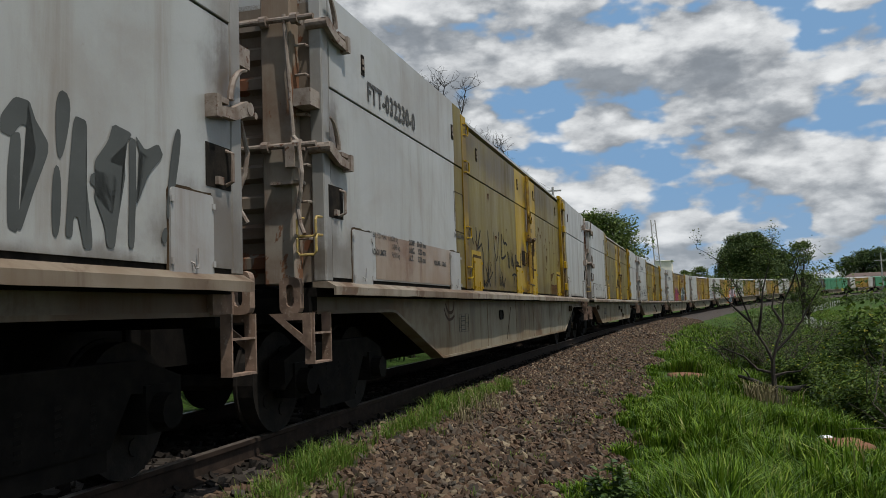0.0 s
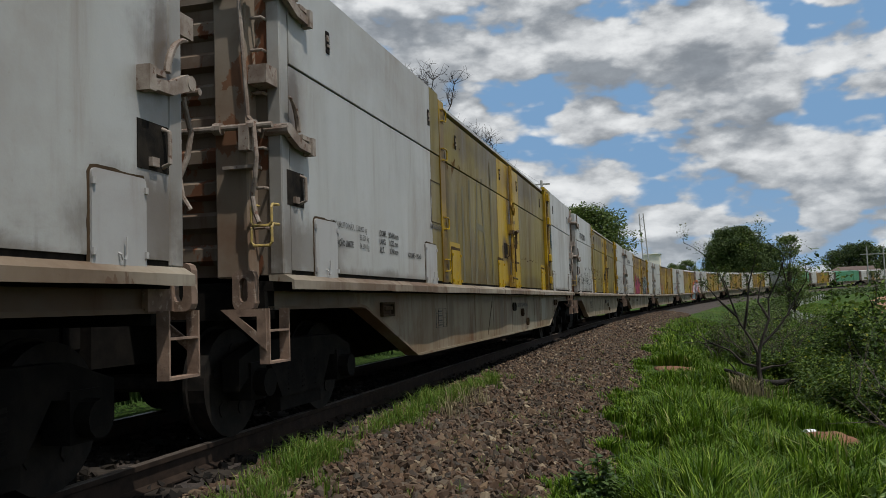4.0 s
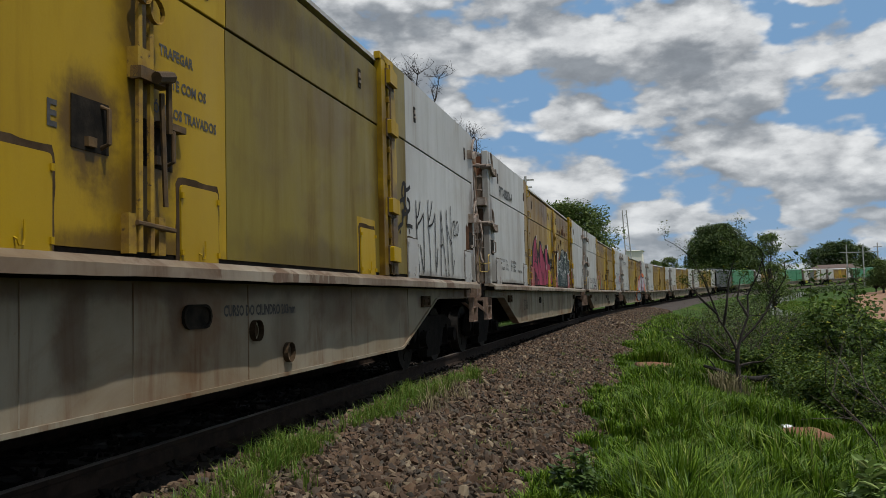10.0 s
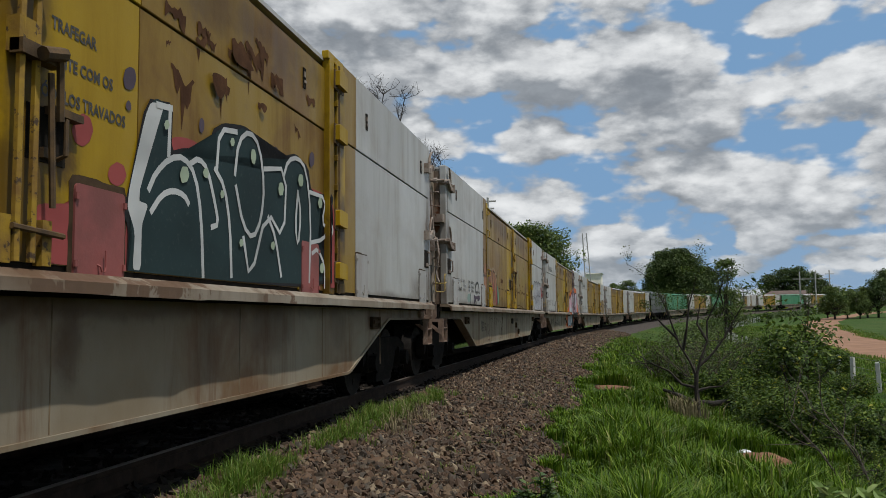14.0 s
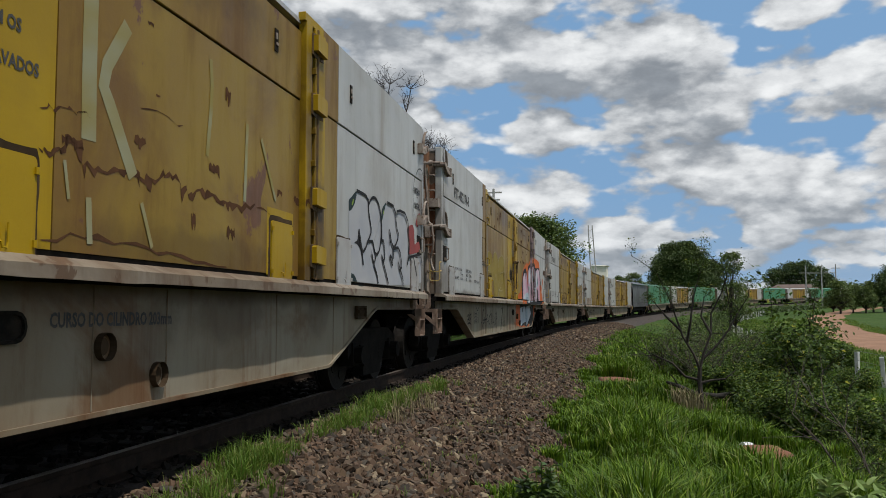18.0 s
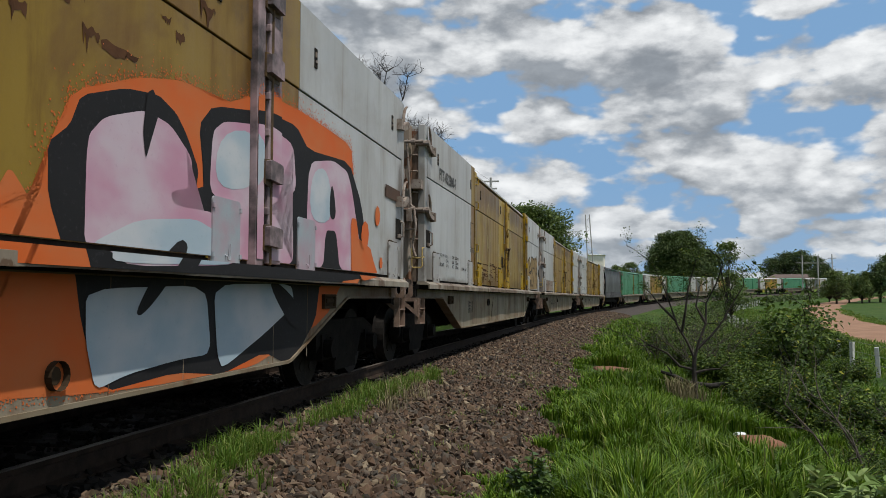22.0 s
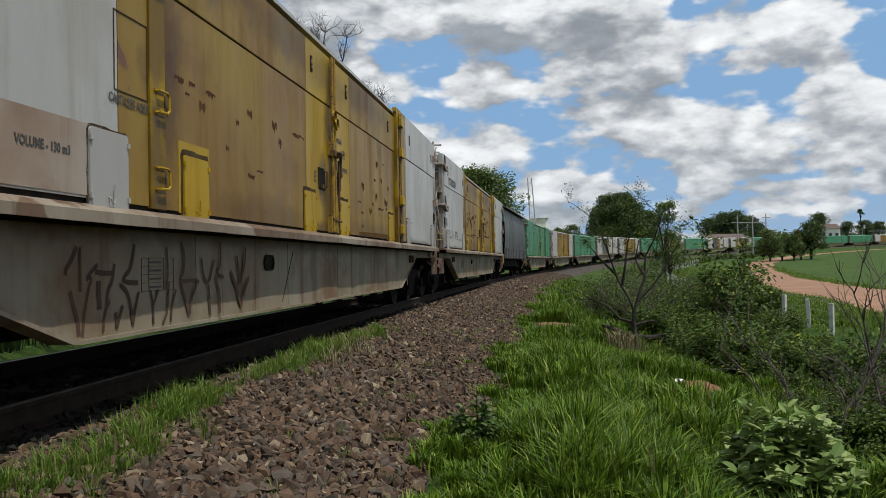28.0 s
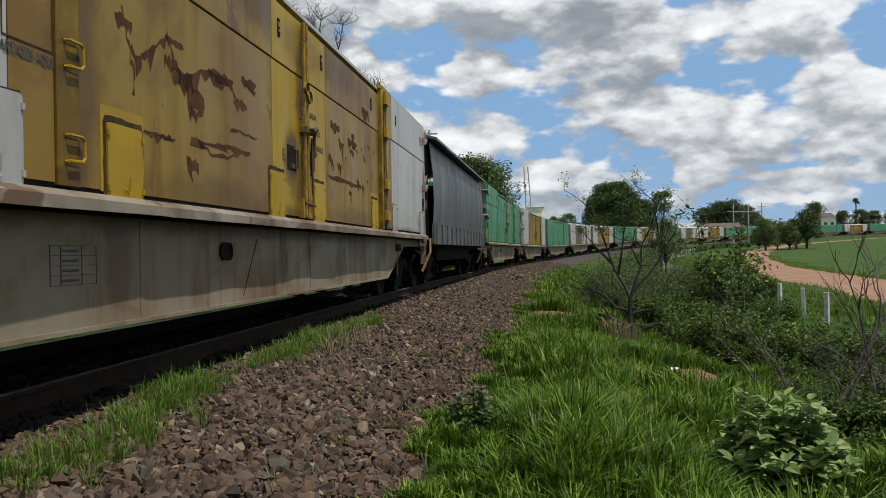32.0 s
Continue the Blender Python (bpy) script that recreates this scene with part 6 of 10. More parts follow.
OVAL_TRIS = np.array([(0, 1, 8), (1, 2, 8), (2, 3, 8), (3, 4, 8), (4, 5, 8), (5, 6, 8), (6, 7, 8), (7, 0, 8)])


def oval_leaves(at, out, size):
    """Broad oval leaves at the points, growing along out and drooping at the tip."""
    n = len(at)
    out = out / np.linalg.norm(out, axis=1)[:, None]
    side = np.cross(out, np.array([0, 0, 1.0]) + RNG.normal(0, 0.25, (n, 3)))
    side /= np.linalg.norm(side, axis=1)[:, None]
    nrm = np.cross(side, out)
    q = OVAL[None] * size[:, None, None]
    v = at[:, None] + q[..., 0:1] * side[:, None] + q[..., 1:2] * out[:, None] + q[..., 2:3] * nrm[:, None]
    return v.reshape(-1, 3), (OVAL_TRIS[None] + 9 * np.arange(n)[:, None, None]).reshape(-1, 3)


def broad_shrub(name, label, seed, shoots, spread, height, leaf, per, mat, category):
    """Upright shoots that carry whorls of broad leaves, the largest below."""
    rnd = random.Random(seed)
    ob = tagged(new(name), label, category)
    at, out, size = [], [], []
    for i in range(shoots):
        a, r = rnd.uniform(0, 6.28), spread * math.sqrt(rnd.random())
        h = height * (1.05 - 0.55 * (r / spread) ** 2) * rnd.uniform(0.8, 1.08)
        pts = wander(rnd, (0.3 * r * math.cos(a), 0.3 * r * math.sin(a), -0.05), (0.75 * r * math.cos(a), 0.75 * r * math.sin(a), h), h, 5, 0.06)
        bm = bmesh.new()
        limb(bm, pts, 0.009, 0.004, 5)
        part("stem", done(bm, "stem", mat), ob)
        for k in range(per):
            u = 0.25 + 0.749 * (k / (per - 1)) ** 0.65
            p = pts[min(int(u * 5), 4)].lerp(pts[min(int(u * 5) + 1, 5)], u * 5 - int(u * 5))
            b = k * 2.4 + a
            at.append(tuple(p))
            out.append((math.cos(b), math.sin(b), rnd.gauss(-0.15 + 0.7 * max(0, u - 0.75) / 0.25, 0.28)))
            size.append(leaf * (1.15 - 0.3 * max(0, u - 0.6) / 0.4) * rnd.uniform(0.75, 1.2))
    part("foliage", mesh_of("foliage", *oval_leaves(np.array(at), np.array(out), np.array(size)), mat), ob)
    return ob


stand(broad_shrub("broad_leaved_shrub", "pale green broad-leaved shrub in the grass", 6, 70, 0.5, 0.72, 0.13, 20, BROAD_LEAF, "shrub"), 1.62, 5.95, 40, 1.0)
stand(broad_shrub("weed", "dark green leafy weed at the edge of the ballast", 9, 16, 0.2, 0.42, 0.085, 14, WEED_LEAF, "weed"), -0.5, 6.35, 10, 1.0)

# ---- fence, trees and the distance ----
CONCRETE = simple("whitewashed_concrete", (0.46, 0.46, 0.43), (0.34, 0.34, 0.31), 8.0, 0.85)
POLE_CONCRETE = simple("grey_concrete", (0.30, 0.29, 0.27), (0.40, 0.39, 0.37), 3.0, 0.85)
WIRE = simple("dull_wire", (0.08, 0.08, 0.08), (0.14, 0.14, 0.13), 5.0, 0.6)
fence = tagged(new("fence"), "wire fence on short whitewashed concrete posts", "fence")
POST = quick("post", CONCRETE, lambda bm: box(bm, -0.06, 0.06, -0.06, 0.06, -0.3, 0.82), 0.012)
_rnd = random.Random(3)
_spots = []
for i in range(56):
    s = 24 + i * 2.5
    x, y, _ = along(s, 11.7 + _rnd.uniform(-0.12, 0.12))
    z = float(ground_height(np.array([x]), np.array([y]))[0])
    _spots.append(Vector((x, y, z)))
    part("post", POST, fence, m=pose(x, y, z, _rnd.uniform(-3, 3), _rnd.uniform(-3, 3), _rnd.uniform(0, 90)))
for h in (0.3, 0.55, 0.85):
    bm = bmesh.new()
    for a, b in zip(_spots, _spots[1:]):
        rod(bm, a + Vector((0, 0, h)), b + Vector((0, 0, h)), 0.006, 4)
    part("wire", done(bm, "wire", WIRE), fence)


def tree(name, label, seed, height, crown_r, crown_h, leaf_size, clumps, per, mat, trunk_r=0.16, lean=(0, 0), bark=BARK, category="tree"):
    """A tree: tapered trunk, limbs, and a crown of leaf clumps round the limbs' ends."""
    rnd = random.Random(seed)
    rng = np.random.default_rng(seed)
    ob = tagged(new(name), label, category)
    fork = height - crown_h * 0.9
    bm = bmesh.new()
    limb(bm, [Vector((0, 0, -0.3)), Vector((lean[0] * 0.3, lean[1] * 0.3, fork * 0.5)), Vector((lean[0], lean[1], fork))], trunk_r, trunk_r * 0.7, 8)
    part("trunk", done(bm, "trunk", bark), ob)
    bm = bmesh.new()
    ends = []
    for i in range(clumps):
        a, h = rnd.uniform(0, 2 * math.pi), rnd.random() ** 0.8
        r = crown_r * math.sqrt(max(0.05, 1 - (h * 1.02 - 0.25) ** 2 * 1.5)) * math.sqrt(rnd.uniform(0.15, 1)) * rnd.uniform(0.8, 1.1)
        end = Vector((lean[0] + r * math.cos(a), lean[1] + r * math.sin(a), fork + crown_h * (0.08 + 0.86 * h)))
        ends.append(end)
        if i % 2 == 0:
            start = Vector((lean[0], lean[1], fork * rnd.uniform(0.75, 1.0)))
            mid = start.lerp(end, 0.5) + Vector((0, 0, 0.06 * height))
            limb(bm, [start, mid, end], trunk_r * 0.32, trunk_r * 0.07, 5)
    part("limb", done(bm, "limb", bark), ob)
    e = np.array([tuple(p) for p in ends])
    t = np.repeat(e, per, axis=0) + np.clip(rng.normal(0, 1, (len(e) * per, 3)), -1.5, 1.5) * np.array([0.17, 0.17, 0.12]) * crown_r
    part("crown", mesh_of("crown", *leaves(t, leaf_size * rng.uniform(0.6, 1.3, len(t)), 0.2), mat), ob)
    return ob


stand(tree("tree", "large round green tree with a dense crown behind the train", 2, 11.6, 5.1, 8.4, 0.36, 240, 260, TREE_LEAF, 0.4, (0.4, 0)), 13.8, 164.4)
stand(tree("tree", "green tree beside the large round one", 12, 9.6, 3.4, 7.4, 0.36, 100, 190, TREE_LEAF, 0.3), 21.4, 184)
stand(tree("slender_tree", "slender light green tree with a loose narrow crown", 5, 5.9, 1.2, 4.6, 0.17, 52, 60, BRIGHT_LEAF, 0.1, (0.1, 0)), 8.85, 63)
stand(tree("slender_tree", "light green tree with a loose low crown", 25, 3.8, 1.5, 3.0, 0.17, 46, 60, BRIGHT_LEAF, 0.1), 9.7, 66)
stand(tree("tree", "full green tree behind the train", 7, 8.2, 3.3, 5.8, 0.25, 150, 150, BRIGHT_LEAF, 0.22), -4.9, 68)

# the leafless tree over the roofs
_b = random.Random(9)
bare = tagged(new("leafless_tree"), "leafless tree with fine dark twigs behind the train", "tree")
bm = bmesh.new()
limb(bm, [Vector((0, 0, -0.3)), Vector((0.1, 0, 2.0)), Vector((0, 0.1, 3.6))], 0.16, 0.1, 7)
part("trunk", done(bm, "trunk", BARK), bare)
for i in range(16):
    bm = bmesh.new()
    a = i * 0.7
    pts = wander(_b, (0, 0.1, 3.0 + 0.03 * i), (math.cos(a) * 1.0, math.sin(a) * 1.0, _b.uniform(0.5, 1.1)), _b.uniform(1.7, 2.5), 7, 0.16, 0.03)
    limb(bm, pts, 0.04, 0.006, 5)
    twigs(bm, _b, pts[1:], 0.016, 3, [], 0.25)
    part("limb", done(bm, "limb", BARK), bare)
stand(bare, -8.2, 26.0, 0, 1.4)

# trees and hedge along the far side of the bend
tree_d = tagged(tree("tree", "green roadside tree in the distance", 41, 8.5, 3.8, 7.2, 0.5, 80, 50, TREE_LEAF, 0.3), group="distant trees")
tree_e = tagged(tree("tree", "light green roadside tree in the distance", 42, 6.5, 2.9, 6.1, 0.4, 70, 55, BRIGHT_LEAF, 0.26), group="distant trees")


def sight(degrees, away, turn=0.0, size=1.0):
    """A place in the distance by its bearing from the verge."""
    a = radians(degrees)
    return away * math.sin(a), away * math.cos(a), turn, size


spread_copies(tree_d, [sight(10.8, 300, 0, 1.0), sight(11.6, 303, 50, 1.2), sight(12.4, 300, 20, 1.25), sight(13.2, 305, 90, 1.1), sight(13.9, 310, 200, 0.85), sight(16.9, 176, 70, 0.78),
                       sight(17.3, 365, 40, 1.25), sight(18.9, 375, 10, 0.9), sight(19.9, 388, 100, 0.95), sight(20.7, 398, 250, 0.9), sight(21.6, 405, 10, 0.95), sight(22.6, 416, 60, 0.9), sight(23.8, 428, 160, 1.0), sight(25.2, 446, 90, 1.0)])
spread_copies(tree_e, [sight(14.5, 165, 20, 0.82), sight(15.2, 172, 200, 0.72), sight(15.9, 170, 100, 0.66), sight(16.3, 176, 20, 0.8), sight(14.1, 178, 130, 0.6), sight(2.0, 190, 300, 0.8), sight(1.2, 215, 20, 0.8)])
stand(tree("slender_tree", "thin dark tree with a sparse crown beside the fence", 61, 5.0, 0.9, 3.2, 0.2, 26, 26, TREE_LEAF, 0.09, (0.2, 0)), *sight(12.9, 108)[:2])
palm = tree("tall_tree", "tall bare-trunked tree with a small tuft on the horizon", 62, 13.0, 1.3, 2.6, 0.6, 16, 30, TREE_LEAF, 0.3)
stand(palm, *sight(19.7, 400)[:2])


def distant_hedge():
    got = []
    for s0, s1, d0, d1, n, low, high, size in ((60, 150, 7, 10.5, 160, 0.2, 1.0, 0.3), (150, 250, 7.5, 11, 220, 0.2, 1.6, 0.5), (235, 420, -30, -16, 420, 0.5, 4.5, 0.9), (110, 240, -40, -18, 260, 0.5, 4.5, 0.9)):
        s, d = RNG.uniform(s0, s1, n), RNG.uniform(d0, d1, n)
        p = along(s, d)
        h = low + (high - low) * RNG.random(n) * (0.5 + 0.5 * np.sin(s * 0.21) * np.sin(s * 0.083 + 1))
        p[:, 2] = ground_height(p[:, 0], p[:, 1])
        q = np.repeat(p, 60, axis=0)
        hh = np.repeat(h, 60)
        q[:, 2] += hh * RNG.random(len(q))
        q[:, :2] += RNG.normal(0, 1, (len(q), 2)) * (0.35 * hh + 0.3)[:, None]
        got.append(leaves(q, size * RNG.uniform(0.5, 1.1, len(q))))
    ob = new("distant_hedge", mesh_of("distant_hedge", *join(got), TREE_LEAF))
    tagged(ob, "dark green scrub and hedges round the bend", "hedge", kind="stuff")


distant_hedge()


def far_woods():
    n = 1500
    a = np.radians(RNG.uniform(-40, 75, n))
    r = RNG.uniform(420, 700, n)
    x, y = np.sin(a) * r, np.cos(a) * r
    base = ground_height(x, y)
    h = RNG.uniform(4, 9, n) * (0.8 + 0.5 * np.sin(a * 23) * np.sin(a * 9 + 1))
    q = np.repeat(np.column_stack([x, y, base]), 50, axis=0)
    hh = np.repeat(h, 50)
    q[:, 2] += hh * RNG.random(len(q)) ** 0.8
    q[:, :2] += RNG.normal(0, 1, (len(q), 2)) * (hh * 0.6)[:, None]
    ob = new("far_woods", mesh_of("far_woods", *leaves(q, 2.0 * RNG.uniform(0.6, 1.2, len(q))), TREE_LEAF))
    tagged(ob, "dark belt of woods on the horizon", "woods", kind="stuff")


far_woods()

# mast, white block, pole line, H-frame poles and houses
mast = tagged(new("lattice_mast"), "thin steel lattice mast behind the train", "mast")
for f in (-1, 1):
    bm = bmesh.new()
    rod(bm, (f * 0.7, 0, 0), (f * 0.45 - 0.9, 0, 17.4), 0.13, 6)
    part("mast_leg", done(bm, "mast_leg", POLE_CONCRETE), mast)
bm = bmesh.new()
for i in range(12):
    z = 1.2 + i * 1.35
    x0, x1 = -0.7 - 0.04 * i * 0.8, 0.7 - 0.09 * i
    rod(bm, (x0, 0, z), (x1, 0, z + (0.7 if i % 2 else -0.7)), 0.05, 4)
part("mast_lattice", done(bm, "mast_lattice", POLE_CONCRETE), mast)
stand(mast, -1.75, 200)
BLOCK_WALL = simple("cream_wall", (0.80, 0.75, 0.64), (0.72, 0.67, 0.57), 0.8, 0.85)
ROOF_TILE = simple("clay_roof", (0.085, 0.06, 0.05), (0.13, 0.09, 0.075), 2.0, 0.85)
PANE = simple("dark_window", (0.03, 0.035, 0.04), (0.06, 0.065, 0.07), 2.0, 0.3)


def house(name, label, w, d, h, roof_h, mat=BLOCK_WALL, windows=3):
    ob = tagged(new(name), label, "building")
    part("wall", quick("wall", mat, lambda bm: box(bm, -w / 2, w / 2, -d / 2, d / 2, -1, h)), ob)

    def lid(bm):
        a = [bm.verts.new((x * (w / 2 + 0.4), y * (d / 2 + 0.4), h)) for x, y in ((-1, -1), (1, -1), (1, 1), (-1, 1))]
        r = [bm.verts.new((x * w * 0.3, 0, h + roof_h)) for x in (-1, 1)]
        for f in ((a[0], a[1], r[1], r[0]), (a[2], a[3], r[0], r[1]), (a[1], a[2], r[1]), (a[3], a[0], r[0]), (a[3], a[2], a[1], a[0])):
            bm.faces.new(f)
    part("roof", quick("roof", ROOF_TILE if roof_h > 0.5 else mat, lid), ob)
    glass = quick("window", PANE, lambda bm: box(bm, -0.55, 0.55, -0.04, 0.02, 0, 1.2), 0.01)
    for i in range(windows):
        part("window", glass, ob, m=pose(-w / 2 + w * (i + 0.5) / windows, -d / 2 - 0.01, h * 0.45))
    return ob


stand(house("apartment_block", "cream apartment block far behind the train", 4.8, 8, 9.9, 0.3, BLOCK_WALL, 4), -0.9, 262, -3)
stand(house("house", "small white house with a brown roof behind the train", 7, 6, 5.6, 1.8), *sight(18.0, 362)[:2], -18, 1.0)
stand(house("house", "pale house with a brown roof among trees", 7, 6, 5.2, 1.6), *sight(20.3, 400)[:2], -15, 0.9)
stand(house("warehouse", "low brown-roofed shed beside the track", 15, 9, 2.9, 1.9, simple("brown_wall", (0.13, 0.09, 0.07), (0.08, 0.06, 0.05), 0.6, 0.9)), *sight(11.9, 266)[:2], -12, 1.0)


def pole(name, label, h, arms):
    ob = tagged(new(name), label, "utility pole")
    bm = bmesh.new()
    rod(bm, (0, 0, -0.5), (0, 0, h), 0.2, 8, 0.13)
    part("pole_shaft", done(bm, "pole_shaft", POLE_CONCRETE), ob)
    for z, w in arms:
        part("crossarm", quick("crossarm", POLE_CONCRETE, lambda bm: box(bm, -w, w, -0.08, 0.08, z, z + 0.16)), ob)
    return ob


POLE_LABEL = "grey concrete utility pole with crossarms"
stand(pole("utility_pole", POLE_LABEL, 10.4, ((8.4, 1.6),)), *sight(12.6, 232)[:2])
stand(pole("utility_pole", POLE_LABEL, 10.6, ((8.6, 3.6),)), *sight(13.5, 232)[:2])
stand(pole("utility_pole", POLE_LABEL, 10.9, ((9.8, 1.0),)), *sight(14.3, 230)[:2])
stand(pole("utility_pole", "tall utility pole with a thin cable behind the train", 12.9, ((12.4, 0.9), (11.6, 0.7))), -11.6, 91)
for bearing in (16.9, 19.2, 21.6):
    stand(pole("utility_pole", POLE_LABEL, 8.0, ((7.4, 0.9),)), *sight(bearing, 395)[:2])
bm = bmesh.new()
_z = float(ground_height(np.array([-11.6]), np.array([91.0]))[0]) + 12.5
for i in range(24):
    u, w = i / 24, (i + 1) / 24
    rod(bm, (-17.0 + 5.4 * u, -20 + 111 * u, _z + 0.6 - 0.6 * u - 4 * u * (1 - u) * 0.5), (-17.0 + 5.4 * w, -20 + 111 * w, _z + 0.6 - 0.6 * w - 4 * w * (1 - w) * 0.5), 0.012, 4)
tagged(new("overhead_cable", done(bm, "overhead_cable", WIRE)), "thin dark overhead cable beside the railway", "cable")

# litter and bare earth on the bank
PLASTIC = simple("white_plastic", (0.75, 0.75, 0.74), (0.6, 0.6, 0.6), 30.0, 0.4)
EARTH = simple("red_earth", (0.14, 0.0595, 0.0315), (0.21, 0.098, 0.056), 9.0, 0.95, 0.0, 0.6)


def crumple(bm):
    rnd = random.Random(2)
    bmesh.ops.create_icosphere(bm, subdivisions=2, radius=0.1)
    for v in bm.verts:
        v.co = Vector((v.co.x * 1.3, v.co.y * 0.8, v.co.z * 0.8)) * rnd.uniform(0.6, 1.25)


stand(tagged(new("plastic_bag", quick("plastic_bag", PLASTIC, crumple)), "crumpled white plastic bag in the grass", "litter"), 1.83, 11.9, 0, 0.85, 0.0)


def mound(name, label, x, y, rx, ry, h):
    rnd = random.Random(int(x * 10))
    bm = bmesh.new()
    bmesh.ops.create_icosphere(bm, subdivisions=3, radius=1)
    for v in bm.verts:
        n = 1 + 0.22 * noise.noise(v.co * 2.3)
        v.co = Vector((v.co.x * rx * n, v.co.y * ry * n, v.co.z * h * n))
    stand(tagged(new(name, done(bm, name, EARTH, True)), label, "earth"), x, y, 20)


mound("earth_mound", "low mound of bare red earth in the grass", 1.92, 11.2, 0.36, 0.34, 0.13)
mound("earth_patch", "patch of bare red earth at the edge of the ballast", 0.28, 19.6, 0.4, 0.8, 0.045)

def spray(name, c, rough=0.75, other=None):
    """Dull spray paint, uneven in its cover."""
    c, other = tuple(0.8 * v for v in c), tuple(0.8 * v for v in other) if other else None
    m, n, shader, at, sh, one = material(name, rough)
    shader.inputs["Specular IOR Level"].default_value = 0.25
    far = n.mix(n.step(n.noise(n.stretch(at, 1.0, 1.0, 1.6), 1.3, 3.0, 0.5), 0.36, 0.66), c, other or tuple(0.72 * v for v in c))
    far = n.mix(n.math("MULTIPLY", n.step(n.noise(at, 26.0, 4.0, 0.7), 0.55, 0.8), 0.35), far, tuple(0.5 * v + 0.08 for v in c))
    n.tree.links.new(far, shader.inputs["Base Color"])
    return m


BLACK_SPRAY, GREY_SPRAY, FADED_SPRAY = spray("black_spray", (0.014, 0.013, 0.014)), spray("dark_grey_spray", (0.10, 0.105, 0.10)), spray("faded_grey_spray", (0.19, 0.17, 0.11))
PINK_SPRAY, PINK2_SPRAY, RED_SPRAY = spray("magenta_spray", (0.34, 0.045, 0.095)), spray("pink_spray", (0.58, 0.30, 0.40), other=(0.62, 0.50, 0.56)), spray("red_spray", (0.36, 0.075, 0.07))
WHITE_SPRAY, SILVER_SPRAY, PALE_SPRAY = spray("white_spray", (0.62, 0.63, 0.62)), spray("silver_spray", (0.40, 0.41, 0.44), other=(0.46, 0.46, 0.47)), spray("pale_spray", (0.45, 0.36, 0.24))
DARK_GREEN_SPRAY, TEAL_SPRAY, PALE_BLUE_SPRAY = spray("dark_green_spray", (0.018, 0.04, 0.042)), spray("teal_spray", (0.17, 0.34, 0.25)), spray("pale_blue_spray", (0.40, 0.50, 0.57), other=(0.60, 0.62, 0.64))
SALMON_SPRAY, BROWN_SPRAY, ORANGE_SPRAY = spray("salmon_spray", (0.40, 0.20, 0.115)), spray("brown_spray", (0.10, 0.055, 0.035)), spray("orange_spray", (0.68, 0.13, 0.022), other=(0.62, 0.17, 0.05))
CREAM_SPRAY, OCHRE_SPRAY = spray("cream_spray", (0.42, 0.37, 0.22), other=(0.35, 0.27, 0.10)), spray("ochre_spray", (0.36, 0.24, 0.10))

LIME_PAINT, PALE_LEAF_SPRAY = spray("bright_lime_spray", (0.30, 0.42, 0.06)), spray("pale_green_spray", (0.42, 0.50, 0.36))
LIME_SPRAY, TEAL_PALE, VIOLET_SPRAY, FADED_WHITE = spray("faded_lime_spray", (0.30, 0.225, 0.05), other=(0.275, 0.195, 0.03)), spray("pale_teal_spray", (0.36, 0.48, 0.43)), spray("dark_violet_spray", (0.10, 0.075, 0.10)), spray("faded_white_spray", (0.33, 0.32, 0.20), other=(0.30, 0.24, 0.07))

BARE = simple("bare_rusty_steel", (0.055, 0.026, 0.014), (0.10, 0.048, 0.024), 5.0, 0.85, gloss=0.08)
BARE_PALE = simple("bare_brown_primer", (0.07, 0.038, 0.013), (0.11, 0.062, 0.021), 3.0, 0.85, gloss=0.08)
PALE_ROLLER = spray("pale_lilac_roller", (0.285, 0.25, 0.12), other=(0.255, 0.21, 0.06))
# the faces that take paint: x from, x to, z from, z to, y
PAINTABLE = [(-9.37, -4.98, 1.29, 2.858, 1.54), (-9.37, -4.98, 2.882, 3.67, 1.552), (-4.72, 4.43, 1.29, 2.858, 1.5), (-4.72, 4.43, 2.882, 3.49, 1.512),
             (4.94, 9.37, 1.29, 2.858, 1.54), (4.94, 9.37, 2.882, 3.67, 1.552), (4.72, 4.92, 1.3, 3.58, 1.572), (4.45, 4.58, 1.3, 3.58, 1.562), (-9.4, 9.4, 1.15, 1.243, 1.628), (-7.3, 7.3, 0.43, 1.12, 1.38)]


def cut(bm, at, out):
    bmesh.ops.bisect_plane(bm, geom=bm.verts[:] + bm.edges[:] + bm.faces[:], plane_co=at, plane_no=out, clear_outer=True)


def ribbon(points, width):
    """The outline of a brush stroke along points, as quads."""
    p = [Vector(q) for q in points]
    quads, left, right = [], [], []
    for i, q in enumerate(p):
        a = (q - p[i - 1]).normalized() if i else None
        b = (p[i + 1] - q).normalized() if i + 1 < len(p) else None
        d = (a + b).normalized() if a and b and (a + b).length > 0.3 else (a or b)
        n = Vector((-d.y, d.x)) * width / 2
        grow = 0.25 * width * d
        q = q - grow if i == 0 else q + grow if i + 1 == len(p) else q
        left.append(q + n)
        right.append(q - n)
    for i in range(len(p) - 1):
        quads.append((left[i], left[i + 1], right[i + 1], right[i]))
    return quads


def rounded(points, times, closed):
    """Corners cut back, as a hand with a spray can draws them."""
    p = [tuple(q) for q in points]
    for _ in range(times):
        if len(p) < 3:
            break
        got = [] if closed else [p[0]]
        for i in range(len(p) if closed else len(p) - 1):
            a, b = p[i], p[(i + 1) % len(p)]
            cut_back = 0.25 if len(points) < 6 or not closed else 0.14
            for u in (cut_back, 1 - cut_back):
                got.append((a[0] + (b[0] - a[0]) * u, a[1] + (b[1] - a[1]) * u))
        p = got if closed else got + [p[-1]]
    return p


